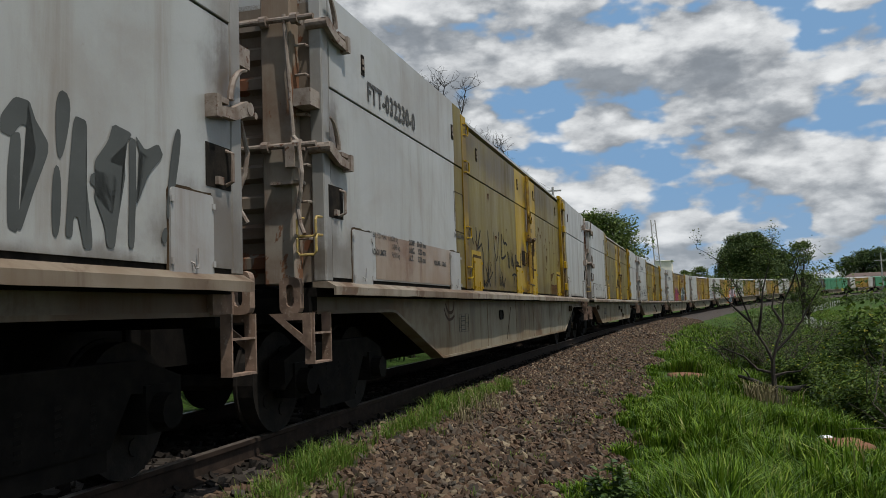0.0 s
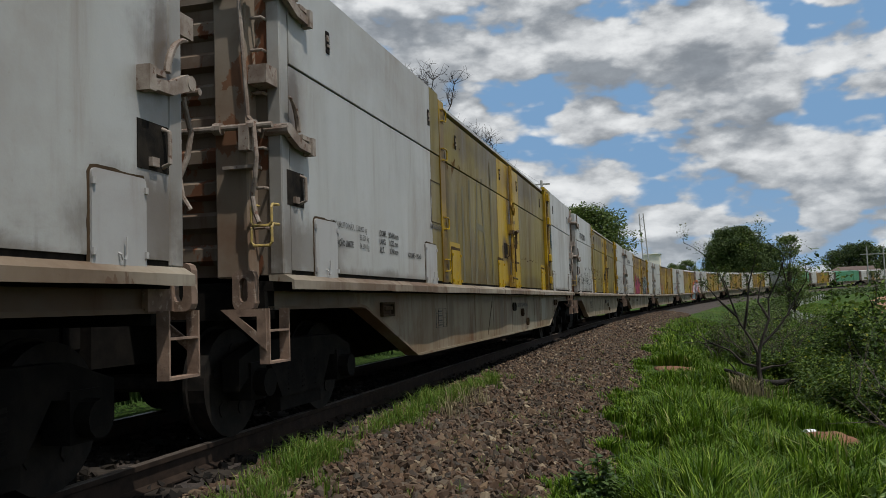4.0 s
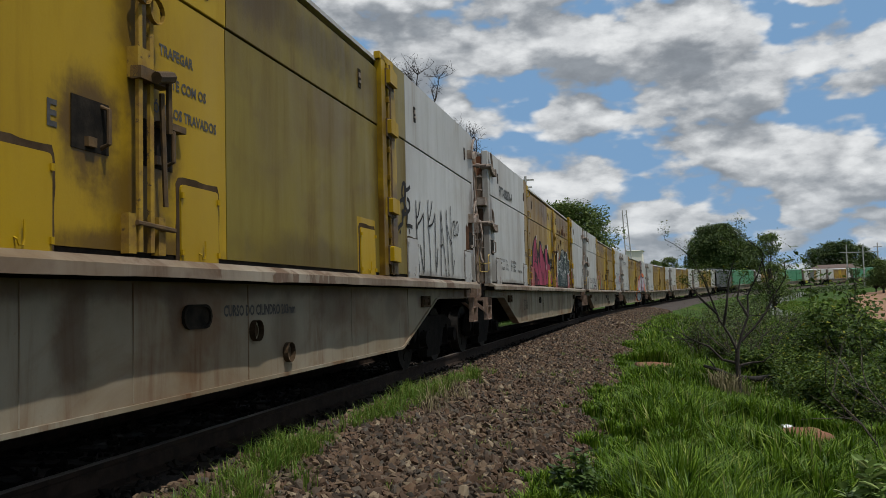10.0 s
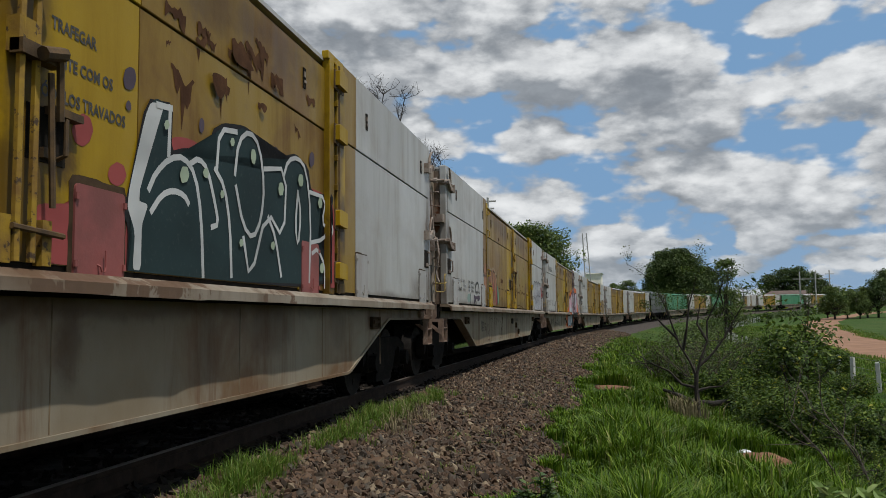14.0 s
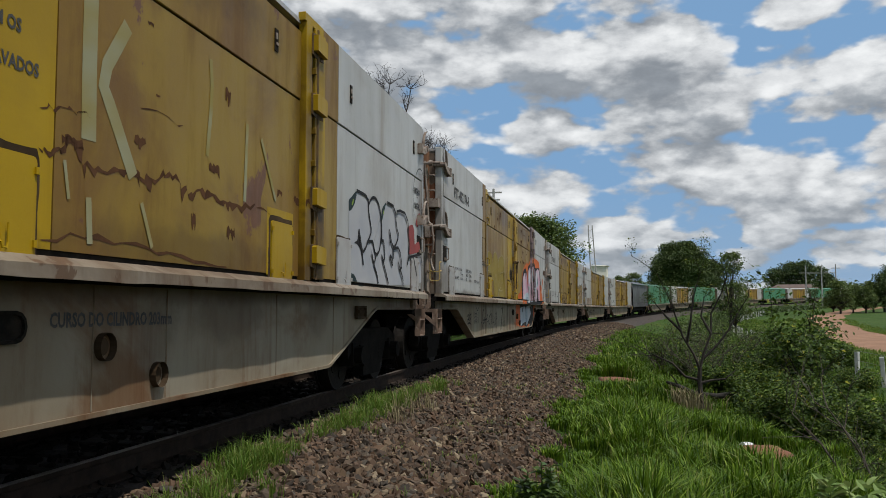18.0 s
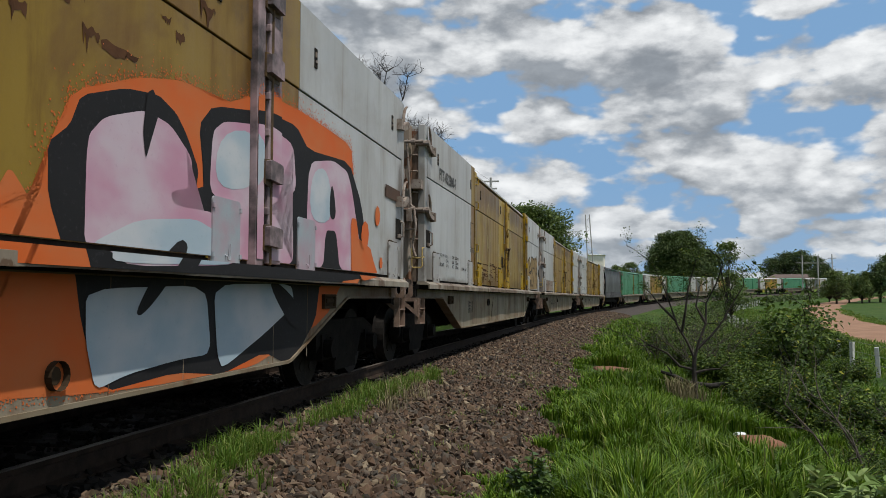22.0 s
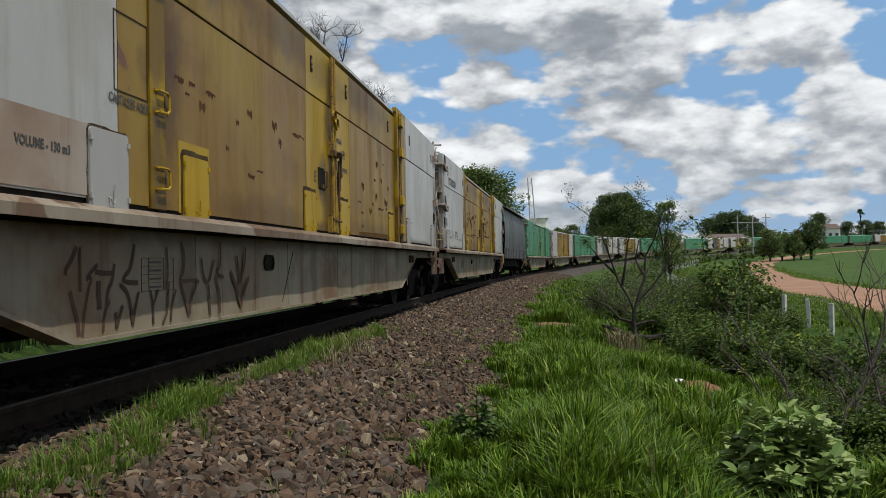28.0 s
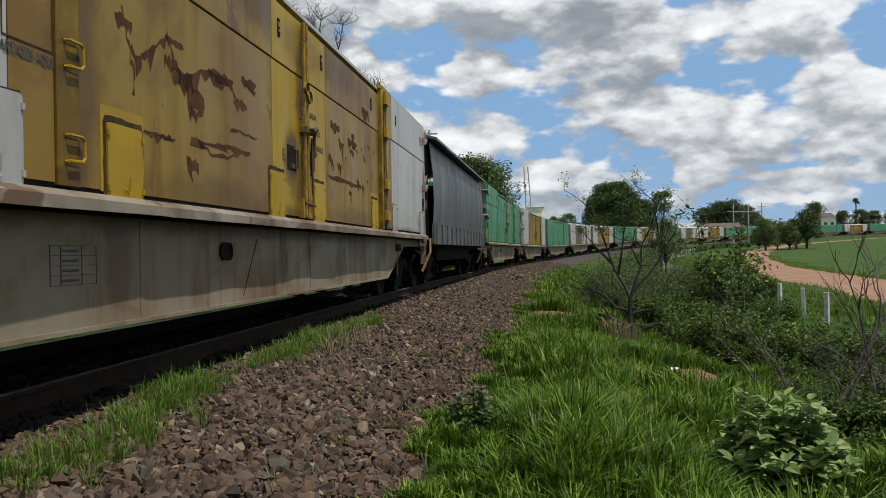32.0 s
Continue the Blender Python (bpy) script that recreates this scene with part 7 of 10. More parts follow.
def overspray(car, label, mat, points, count, reach, seed):
    """Fine specks of paint round a sprayed outline."""
    rnd = random.Random(seed)
    bm = bmesh.new()
    ends = list(zip(points, points[1:] + points[:1]))
    lengths = [math.dist(a, b) for a, b in ends]
    for a, b in rnd.choices(ends, lengths, k=count):
        u, r, w = rnd.random(), abs(rnd.gauss(0, reach)), rnd.uniform(0.003, 0.009)
        turn = rnd.uniform(0, 6.28)
        x, z = a[0] + (b[0] - a[0]) * u + r * math.cos(turn), a[1] + (b[1] - a[1]) * u + r * math.sin(turn)
        for x0, x1, z0, z1, y in PAINTABLE:
            if x0 + w < x < x1 - w and z0 + w < z < z1 - w and (z > 1.2 or abs(x) < 5.3):
                bm.faces.new([bm.verts.new((x + w * math.cos(turn + k * 1.5708), -y - 0.003, z + w * math.sin(turn + k * 1.5708))) for k in range(4)])
                break
    part("overspray", done(bm, "overspray", mat), car, label)


def graffiti(car, label, shapes, name="graffiti"):
    """Flat paint on the wagon's side, cut to the faces that carry it: (colour, stroke width or 0 for a filled shape, points)."""
    for layer, (mat, width, points) in enumerate(shapes):
        if name == "graffiti":
            points = rounded(points, (1 if len(points) > 14 else 2) if not width else 1, not width)
        polys = ribbon(points, width) if width else [[Vector(q) for q in points]]
        xs, zs = [q[0] for q in points], [q[1] for q in points]
        for x0, x1, z0, z1, y in PAINTABLE:
            if max(xs) < x0 - 0.25 or min(xs) > x1 or max(zs) < z0 - 0.1 or min(zs) > z1 + 0.1:
                continue
            bm = bmesh.new()
            lift = y + 0.002 + 0.0006 * layer
            low = z1 < 1.14  # the girder stands back; shift and stretch keep its paint aligned in the camera's view
            for poly in polys:
                bm.faces.new([bm.verts.new((q.x + 0.22, -lift, 1.044 * q.y - 0.043) if low else (q.x, -lift, q.y)) for q in poly])
            bmesh.ops.triangulate(bm, faces=bm.faces[:])
            for at, out in (((x0, 0, 0), (-1, 0, 0)), ((x1, 0, 0), (1, 0, 0)), ((0, 0, z0), (0, 0, -1)), ((0, 0, z1), (0, 0, 1))):
                cut(bm, at, out)
            if z1 < 1.14:
                cut(bm, (5.68, 0, 0.43), (0.565, 0, -1.71))
                cut(bm, (-5.68, 0, 0.43), (-0.565, 0, -1.71))
            bmesh.ops.remove_doubles(bm, verts=bm.verts[:], dist=0.0004)
            if bm.faces:
                for f in bm.faces:
                    if f.normal.y > 0:
                        f.normal_flip()
                me = bpy.data.meshes.new(name)
                bm.to_mesh(me)
                me.materials.append(mat)
                part(name, me, car, label)
            bm.free()




def flakes(car, seed, count, x0, x1, z0, z1, mat, big=0.3, y=1.5):
    """Peeled places: ragged slivers with a torn lip above and short drips below."""
    rnd = random.Random(seed)
    for _ in range(count):
        x, z, w = rnd.uniform(x0, x1), rnd.uniform(z0, z1), 1.5 * big * rnd.uniform(0.25, 1.0) ** 1.3
        n = 10
        drop, lip, foot = 0.0, [], []
        for i in range(n + 1):
            drop += rnd.uniform(-0.07, 0.06) * w
            u = x + 0.6 * w * (i / n - 0.5)
            lip.append((u, z + drop))
            thin = min(1, i / 2, (n - i) / 2) + 0.15
            foot.append((u + rnd.uniform(-0.02, 0.02) * w, z + drop - w * thin * rnd.choice((0.12, 0.2, 0.25, 0.35, 0.7)) * rnd.uniform(0.5, 1.0)))
        graffiti(car, "peeled patch of bare rusty steel", [(mat, 0, lip + foot[::-1])], "peeled_patch")


def chip(car, seed, x, z, w, h):
    """One ragged place where the paint has come off, its lower edge drawn out into drips."""
    rnd = random.Random(seed)
    n = 7
    top = [(x + w * (i / n - 0.5), z + h * 0.5 * rnd.uniform(0.3, 1.0)) for i in range(n + 1)]
    low = [(x + w * (0.5 - i / n) + 0.1 * w * rnd.uniform(-1, 1), z - h * 0.5 * rnd.choice((0.1, 0.4, 0.7, 1.2))) for i in range(n + 1)]
    graffiti(car, "chip of peeled paint over bare rusty steel", [(BARE, 0, top + low)], "peeled_patch")


def tear(car, seed, points, depth):
    """A ragged tear where the paint has curled away, along points."""
    rnd = random.Random(seed)
    top = []
    for a, b in zip(points, points[1:]):
        for u in (0.0, 0.2, 0.4, 0.6, 0.8):
            top.append((a[0] + (b[0] - a[0]) * u + rnd.uniform(-0.02, 0.02), a[1] + (b[1] - a[1]) * u + rnd.uniform(-0.03, 0.03)))
    top.append(tuple(points[-1]))
    n = len(top) - 1
    low = [(x + rnd.uniform(-0.01, 0.03), z - depth * min(1, 0.2 + 4 * i / n, 0.2 + 4 * (n - i) / n) * rnd.choice((0.3, 0.5, 0.8, 1.0, 1.5))) for i, (x, z) in enumerate(top)]
    for i in range(0, n, 3):
        graffiti(car, "torn paint over bare rusty steel", [(BARE, 0, top[i:i + 4] + low[i:i + 4][::-1])], "peeled_patch")


def scratches(car, seed, count, x0, x1, z0, z1, mat):
    """Long thin scrapes along the panel, broken and uneven."""
    rnd = random.Random(seed)
    for _ in range(count):
        w, z = rnd.uniform(0.15, 0.9), rnd.uniform(z0, z1)
        x = rnd.uniform(x0, x1 - w)
        n = 8
        top = [(x + w * i / n, z + rnd.uniform(0.002, 0.012)) for i in range(n + 1)]
        low = [(x + w * i / n, z - rnd.uniform(0.0, 0.014)) for i in range(n, -1, -1)]
        graffiti(car, "brown scrape through the paint", [(mat, 0, top + low)], "paint_scrape")




# ---- painted lettering on the wagons ----
graffiti(WAGONS[-1], "thick dark grey spray lettering", [
    (GREY_SPRAY, 0, [(7.5, 1.79), (7.56, 1.8), (7.55, 1.49), (7.54, 1.36), (7.48, 1.38), (7.48, 1.63)]),
    (GREY_SPRAY, 0, [(7.44, 1.85), (7.52, 1.95), (7.61, 1.95), (7.63, 1.89), (7.74, 1.77), (7.62, 1.52), (7.56, 1.37), (7.52, 1.39), (7.66, 1.75), (7.57, 1.85), (7.5, 1.77), (7.44, 1.78)]),
    (GREY_SPRAY, 0, [(7.77, 2.06), (7.89, 2.03), (7.82, 1.72), (7.77, 1.74)]),
    (GREY_SPRAY, 0, [(7.75, 1.7), (7.81, 1.68), (7.8, 1.37), (7.74, 1.36)]),
    (GREY_SPRAY, 0, [(7.89, 1.95), (7.99, 1.94), (7.97, 1.7), (8.03, 1.33), (7.96, 1.32), (7.92, 1.47), (7.89, 1.47), (7.88, 1.37), (7.83, 1.37), (7.86, 1.69)]),
    (GREY_SPRAY, 0, [(8.01, 1.7), (8.12, 1.7), (8.11, 1.63), (8.0, 1.63)]),
    (GREY_SPRAY, 0, [(8.18, 1.97), (8.34, 1.95), (8.29, 1.89), (8.14, 1.77), (8.29, 1.76), (8.21, 1.45), (8.19, 1.34), (8.13, 1.34), (8.11, 1.45), (8.03, 1.59), (8.08, 1.62), (8.17, 1.49), (8.21, 1.69), (8.19, 1.71), (8.04, 1.71), (8.04, 1.76), (8.14, 1.87)]),
    (GREY_SPRAY, 0, [(8.31, 1.93), (8.37, 1.92), (8.37, 1.68), (8.35, 1.35), (8.3, 1.35), (8.31, 1.67)]),
    (GREY_SPRAY, 0, [(8.36, 1.95), (8.45, 1.88), (8.57, 1.94), (8.62, 1.88), (8.48, 1.76), (8.37, 1.57), (8.36, 1.65), (8.48, 1.85), (8.4, 1.86)]),
    (GREY_SPRAY, 0, [(8.72, 2.06), (8.82, 2.06), (8.68, 1.53), (8.63, 1.54)]),
    (GREY_SPRAY, 0, [(8.6, 1.47), (8.65, 1.49), (8.64, 1.39), (8.59, 1.4)]),
])
graffiti(WAGONS[0], "black spray-can scribbles", [
    (BLACK_SPRAY, 0.045, [(-2.34, 2.2), (-2.35, 1.99), (-2.45, 1.81), (-2.29, 1.81), (-2.08, 1.87)]),
    (BLACK_SPRAY, 0.045, [(-2.24, 2.17), (-2.19, 2.06), (-2.04, 2.09), (-1.94, 2.05)]),
    (BLACK_SPRAY, 0.045, [(-2.45, 1.58), (-2.32, 1.31), (-2.18, 1.49)]),
    (BLACK_SPRAY, 0.035, [(-1.92, 1.94), (-1.84, 1.61), (-1.71, 1.9)]),
    (BLACK_SPRAY, 0.035, [(-1.89, 1.76), (-1.8, 1.93)]),
    (BLACK_SPRAY, 0.035, [(-1.62, 1.99), (-1.58, 1.65), (-1.46, 1.94)]),
    (BLACK_SPRAY, 0.035, [(-1.58, 1.76), (-1.48, 1.87), (-1.44, 1.66), (-1.38, 1.79)]),
    (BLACK_SPRAY, 0.035, [(-1.29, 1.68), (-1.23, 1.99), (-1.13, 1.74), (-1.03, 1.84), (-0.83, 1.68), (-0.7, 1.99)]),
    (BLACK_SPRAY, 0.035, [(-1.58, 1.56), (-1.4, 1.59), (-1.16, 1.57)]),
    (BLACK_SPRAY, 0.035, [(-1.41, 1.54), (-1.4, 1.43)]),
    (BLACK_SPRAY, 0.035, [(-1.4, 1.37), (-1.4, 1.34)]),
])
graffiti(WAGONS[1], "faded grey vertical roller strokes", [
    (FADED_SPRAY, 0.11, [(-4.0, 2.5), (-4.0, 1.3)]),
    (FADED_SPRAY, 0.11, [(-3.61, 2.64), (-3.64, 1.33)]),
    (FADED_SPRAY, 0.1, [(-3.18, 2.79), (-3.17, 1.3)]),
    (FADED_SPRAY, 0.1, [(-2.64, 2.89), (-2.88, 1.3)]),
    (FADED_SPRAY, 0.1, [(-2.37, 2.92), (-2.12, 1.31)]),
    (FADED_SPRAY, 0.1, [(-2.71, 2.17), (-2.29, 2.15)]),
    (FADED_SPRAY, 0.09, [(-1.67, 3.29), (-1.64, 1.33)]),
])
graffiti(WAGONS[2], "tall thin black spray lettering", [
    (BLACK_SPRAY, 0.03, [(-9.02, 1.95), (-8.96, 1.23)]),
    (BLACK_SPRAY, 0.03, [(-8.7, 1.96), (-8.69, 1.24)]),
    (BLACK_SPRAY, 0.04, [(-9.0, 1.55), (-8.85, 1.59), (-8.68, 1.58)]),
    (BLACK_SPRAY, 0.03, [(-8.47, 1.29), (-8.43, 1.99), (-8.29, 1.29)]),
    (BLACK_SPRAY, 0.05, [(-8.53, 1.56), (-8.23, 1.65)]),
    (BLACK_SPRAY, 0.03, [(-8.04, 1.29), (-7.99, 2.04), (-7.84, 1.28)]),
    (BLACK_SPRAY, 0.05, [(-8.14, 1.57), (-7.81, 1.67)]),
    (BLACK_SPRAY, 0.03, [(-7.58, 1.94), (-7.55, 1.29)]),
    (BLACK_SPRAY, 0.05, [(-7.6, 2.07), (-7.59, 2.03)]),
    (BLACK_SPRAY, 0.03, [(-7.31, 2.08), (-7.27, 1.3)]),
    (BLACK_SPRAY, 0.03, [(-7.32, 1.98), (-7.01, 2.08)]),
    (BLACK_SPRAY, 0.03, [(-7.31, 1.8), (-7.08, 1.83), (-7.04, 1.3)]),
    (BLACK_SPRAY, 0.03, [(-6.8, 1.36), (-6.76, 2.08), (-6.53, 1.3)]),
    (BLACK_SPRAY, 0.04, [(-6.85, 1.63), (-6.56, 1.68)]),
    (BLACK_SPRAY, 0.03, [(-6.37, 1.89), (-6.36, 1.3)]),
    (BLACK_SPRAY, 0.04, [(-6.39, 2.1), (-6.39, 2.04)]),
    (BLACK_SPRAY, 0.03, [(-5.87, 2.01), (-6.13, 2.08), (-6.18, 1.78), (-5.92, 1.8), (-6.02, 1.31)]),
    (BLACK_SPRAY, 0.04, [(-9.25, 1.7), (-9.2, 1.57), (-9.29, 1.47)]),
    (BLACK_SPRAY, 0.04, [(-9.35, 1.6), (-9.2, 1.57)]),
])
graffiti(WAGONS[2], "tall thin black spray lettering", [
    (BLACK_SPRAY, 0.055, [(5.36, 2.34), (5.31, 2.36), (5.26, 2.34), (5.22, 2.28), (5.21, 2.21), (5.24, 2.16), (5.3, 2.16), (5.35, 2.21), (5.37, 2.3), (5.36, 2.34)]),
    (BLACK_SPRAY, 0.05, [(5.36, 2.34), (5.32, 2.29), (5.38, 2.28), (5.47, 2.3), (5.56, 2.34)]),
    (BLACK_SPRAY, 0.05, [(5.08, 2.01), (5.09, 2.07), (5.13, 2.12), (5.2, 2.15), (5.27, 2.15), (5.31, 2.12), (5.31, 2.06), (5.27, 2.02), (5.23, 2.0), (5.2, 2.02)]),
    (BLACK_SPRAY, 0.05, [(5.34, 2.26), (5.32, 2.17), (5.28, 2.12)]),
    (BLACK_SPRAY, 0.05, [(5.44, 2.18), (5.51, 2.17), (5.54, 2.11), (5.52, 2.06), (5.46, 2.03), (5.41, 2.04), (5.35, 2.07), (5.3, 2.1)]),
    (BLACK_SPRAY, 0.05, [(5.27, 2.01), (5.22, 1.97), (5.21, 1.91), (5.21, 1.87), (5.1, 1.84), (5.02, 1.8), (5.0, 1.79)]),
    (BLACK_SPRAY, 0.045, [(5.22, 1.97), (5.34, 2.0), (5.42, 2.01), (5.4, 1.93), (5.38, 1.86), (5.51, 1.87), (5.62, 1.86)]),
    (BLACK_SPRAY, 0.05, [(5.09, 1.77), (5.1, 1.76)]),
    (BLACK_SPRAY, 0.03, [(5.49, 1.82), (5.5, 1.78)]),
    (BLACK_SPRAY, 0.03, [(5.81, 2.2), (5.82, 2.06), (5.82, 1.84), (5.85, 1.6), (5.9, 1.41), (5.92, 1.29)]),
    (BLACK_SPRAY, 0.03, [(6.01, 2.21), (5.96, 2.1), (5.89, 2.01), (5.84, 2.0)]),
    (BLACK_SPRAY, 0.03, [(5.83, 1.85), (5.88, 1.92), (5.99, 1.96), (6.11, 2.03), (6.17, 2.1), (6.17, 1.9), (6.16, 1.52), (6.14, 1.29), (6.06, 1.44), (5.99, 1.66)]),
    (BLACK_SPRAY, 0.03, [(6.42, 2.27), (6.4, 2.17), (6.42, 1.93), (6.46, 1.66), (6.49, 1.43), (6.48, 1.29)]),
    (BLACK_SPRAY, 0.03, [(6.63, 2.28), (6.57, 2.16), (6.48, 2.04), (6.43, 2.01)]),
    (BLACK_SPRAY, 0.03, [(6.39, 1.93), (6.58, 1.96), (6.71, 2.04), (6.78, 2.17), (6.77, 1.94), (6.77, 1.57), (6.78, 1.29), (6.85, 1.49), (6.9, 1.67)]),
    (BLACK_SPRAY, 0.03, [(7.06, 1.31), (7.07, 1.6), (7.11, 1.86), (7.12, 2.29), (7.15, 2.04), (7.25, 1.74), (7.33, 1.48), (7.38, 1.3)]),
    (BLACK_SPRAY, 0.03, [(7.08, 1.71), (7.2, 1.74)]),
    (BLACK_SPRAY, 0.03, [(7.53, 1.32), (7.5, 1.63), (7.47, 1.95), (7.44, 2.31), (7.46, 2.04), (7.57, 1.89), (7.75, 1.77)]),
    (BLACK_SPRAY, 0.03, [(7.72, 2.32), (7.74, 1.94), (7.76, 1.65), (7.77, 1.29), (7.86, 1.47), (7.9, 1.54)]),
    (BLACK_SPRAY, 0.028, [(7.85, 2.06), (7.89, 2.12), (7.97, 2.13), (7.97, 2.08), (7.86, 1.91), (8.0, 1.92)]),
    (BLACK_SPRAY, 0.028, [(8.15, 2.14), (8.06, 2.09), (8.03, 2.0), (8.09, 1.92), (8.17, 1.94), (8.22, 2.02), (8.22, 2.11), (8.15, 2.14)]),
])
graffiti(WAGONS[3], "pink graffiti lettering with black shadows", [
    (RED_SPRAY, 0, [(-4.4, 1.79), (-4.23, 1.82), (-4.25, 1.64), (-4.39, 1.62)]),
    (BLACK_SPRAY, 0, [(-4.29, 1.24), (-4.27, 1.5), (-4.22, 1.75), (-4.12, 2.0), (-3.98, 2.21), (-3.76, 2.38), (-3.5, 2.5), (-3.26, 2.54), (-3.23, 2.09), (-3.15, 2.09), (-3.16, 2.19), (-3.12, 2.21), (-3.01, 2.11), (-2.89, 2.02), (-2.89, 2.22), (-2.77, 2.25), (-2.78, 2.41), (-2.68, 2.44), (-2.37, 2.44), (-2.18, 2.23), (-2.13, 2.07), (-1.81, 2.01), (-1.83, 2.25), (-1.68, 2.29), (-1.68, 2.38), (-1.19, 2.41), (-1.19, 1.94), (-0.55, 1.97), (-0.52, 1.84), (-0.62, 1.68), (-0.27, 1.39), (0.04, 1.33), (-4.04, 1.27)]),
    (PINK_SPRAY, 0, [(-4.0, 1.27), (-4.01, 1.67), (-3.95, 1.91), (-3.87, 2.09), (-3.75, 2.24), (-3.61, 2.38), (-3.36, 2.49), (-3.32, 2.34), (-3.3, 2.08), (-3.29, 1.88), (-3.17, 1.73), (-3.0, 1.48), (-2.91, 1.28)]),
    (PINK_SPRAY, 0, [(-3.09, 2.09), (-2.96, 1.99), (-2.69, 1.82), (-2.68, 2.3), (-2.49, 2.36), (-2.3, 2.25), (-2.15, 2.0), (-1.93, 1.97), (-1.68, 1.85), (-1.63, 1.64), (-1.47, 1.3), (-2.86, 1.28), (-3.0, 1.51), (-3.08, 1.75)]),
    (PINK_SPRAY, 0, [(-1.61, 2.28), (-1.28, 2.32), (-1.24, 1.91), (-0.69, 1.87), (-0.66, 1.73), (-0.48, 1.59), (-0.34, 1.37), (-1.42, 1.3), (-1.53, 1.6), (-1.61, 1.82)]),
    (BLACK_SPRAY, 0.04, [(-3.07, 2.07), (-2.75, 1.83), (-2.48, 1.6)]),
    (BLACK_SPRAY, 0.04, [(-3.48, 2.22), (-3.48, 1.86)]),
    (BLACK_SPRAY, 0.04, [(-3.65, 2.04), (-3.53, 1.9)]),
    (BLACK_SPRAY, 0.04, [(-3.35, 2.01), (-3.46, 1.88)]),
    (BLACK_SPRAY, 0.04, [(-3.71, 1.86), (-3.53, 1.88)]),
    (BLACK_SPRAY, 0.04, [(-3.43, 1.86), (-3.28, 1.86)]),
    (BLACK_SPRAY, 0.04, [(-3.21, 1.42), (-3.04, 1.41)]),
    (BLACK_SPRAY, 0.04, [(-3.65, 1.74), (-3.66, 1.51), (-3.63, 1.29)]),
    (BLACK_SPRAY, 0.04, [(-3.57, 1.6), (-3.58, 1.31)]),
    (BLACK_SPRAY, 0.028, [(-3.77, 1.34), (-3.84, 1.55), (-3.84, 1.76), (-3.81, 1.82), (-3.76, 1.77), (-3.73, 1.57), (-3.7, 1.3)]),
    (BLACK_SPRAY, 0.028, [(-3.49, 1.28), (-3.49, 1.56), (-3.44, 1.58), (-3.44, 1.31)]),
    (BLACK_SPRAY, 0.028, [(-3.37, 1.54), (-3.34, 1.29)]),
    (BLACK_SPRAY, 0.028, [(-3.27, 1.52), (-3.29, 1.29)]),
    (BLACK_SPRAY, 0.028, [(-2.35, 1.63), (-2.23, 1.31)]),
    (BLACK_SPRAY, 0.028, [(-2.18, 1.61), (-2.28, 1.3)]),
    (BLACK_SPRAY, 0.028, [(-2.0, 1.63), (-2.11, 1.43), (-1.97, 1.3)]),
    (BLACK_SPRAY, 0.028, [(-2.48, 1.56), (-2.4, 1.28)]),
    (BLACK_SPRAY, 0.028, [(-1.19, 1.49), (-1.13, 1.33)]),
    (BLACK_SPRAY, 0.028, [(-1.01, 1.72), (-0.93, 1.37)]),
    (BLACK_SPRAY, 0.028, [(-0.82, 1.57), (-0.76, 1.35)]),
    (WHITE_SPRAY, 0, [(-3.25, 2.49), (-3.27, 2.44), (-3.31, 2.41), (-3.34, 2.42), (-3.36, 2.46), (-3.34, 2.52), (-3.31, 2.55), (-3.27, 2.54)]),
    (WHITE_SPRAY, 0, [(-3.29, 2.37), (-3.29, 2.36), (-3.31, 2.35), (-3.33, 2.35), (-3.33, 2.36), (-3.33, 2.38), (-3.31, 2.39), (-3.29, 2.39)]),
    (WHITE_SPRAY, 0, [(-2.29, 2.33), (-2.3, 2.26), (-2.34, 2.23), (-2.38, 2.24), (-2.4, 2.3), (-2.39, 2.37), (-2.34, 2.4), (-2.3, 2.38)]),
    (WHITE_SPRAY, 0, [(-2.23, 2.23), (-2.24, 2.21), (-2.26, 2.2), (-2.28, 2.21), (-2.28, 2.22), (-2.28, 2.24), (-2.26, 2.25), (-2.24, 2.25)]),
    (WHITE_SPRAY, 0, [(-1.15, 2.35), (-1.17, 2.29), (-1.22, 2.26), (-1.27, 2.27), (-1.29, 2.33), (-1.27, 2.39), (-1.22, 2.43), (-1.17, 2.41)]),
    (WHITE_SPRAY, 0, [(-1.18, 2.23), (-1.19, 2.21), (-1.21, 2.2), (-1.24, 2.2), (-1.25, 2.22), (-1.24, 2.24), (-1.21, 2.25), (-1.19, 2.25)]),
    (WHITE_SPRAY, 0, [(-1.59, 1.78), (-1.61, 1.72), (-1.65, 1.69), (-1.69, 1.71), (-1.71, 1.77), (-1.69, 1.83), (-1.65, 1.86), (-1.61, 1.84)]),
    (WHITE_SPRAY, 0, [(-0.56, 1.89), (-0.58, 1.84), (-0.62, 1.82), (-0.66, 1.84), (-0.67, 1.88), (-0.66, 1.92), (-0.62, 1.94), (-0.58, 1.93)]),
])
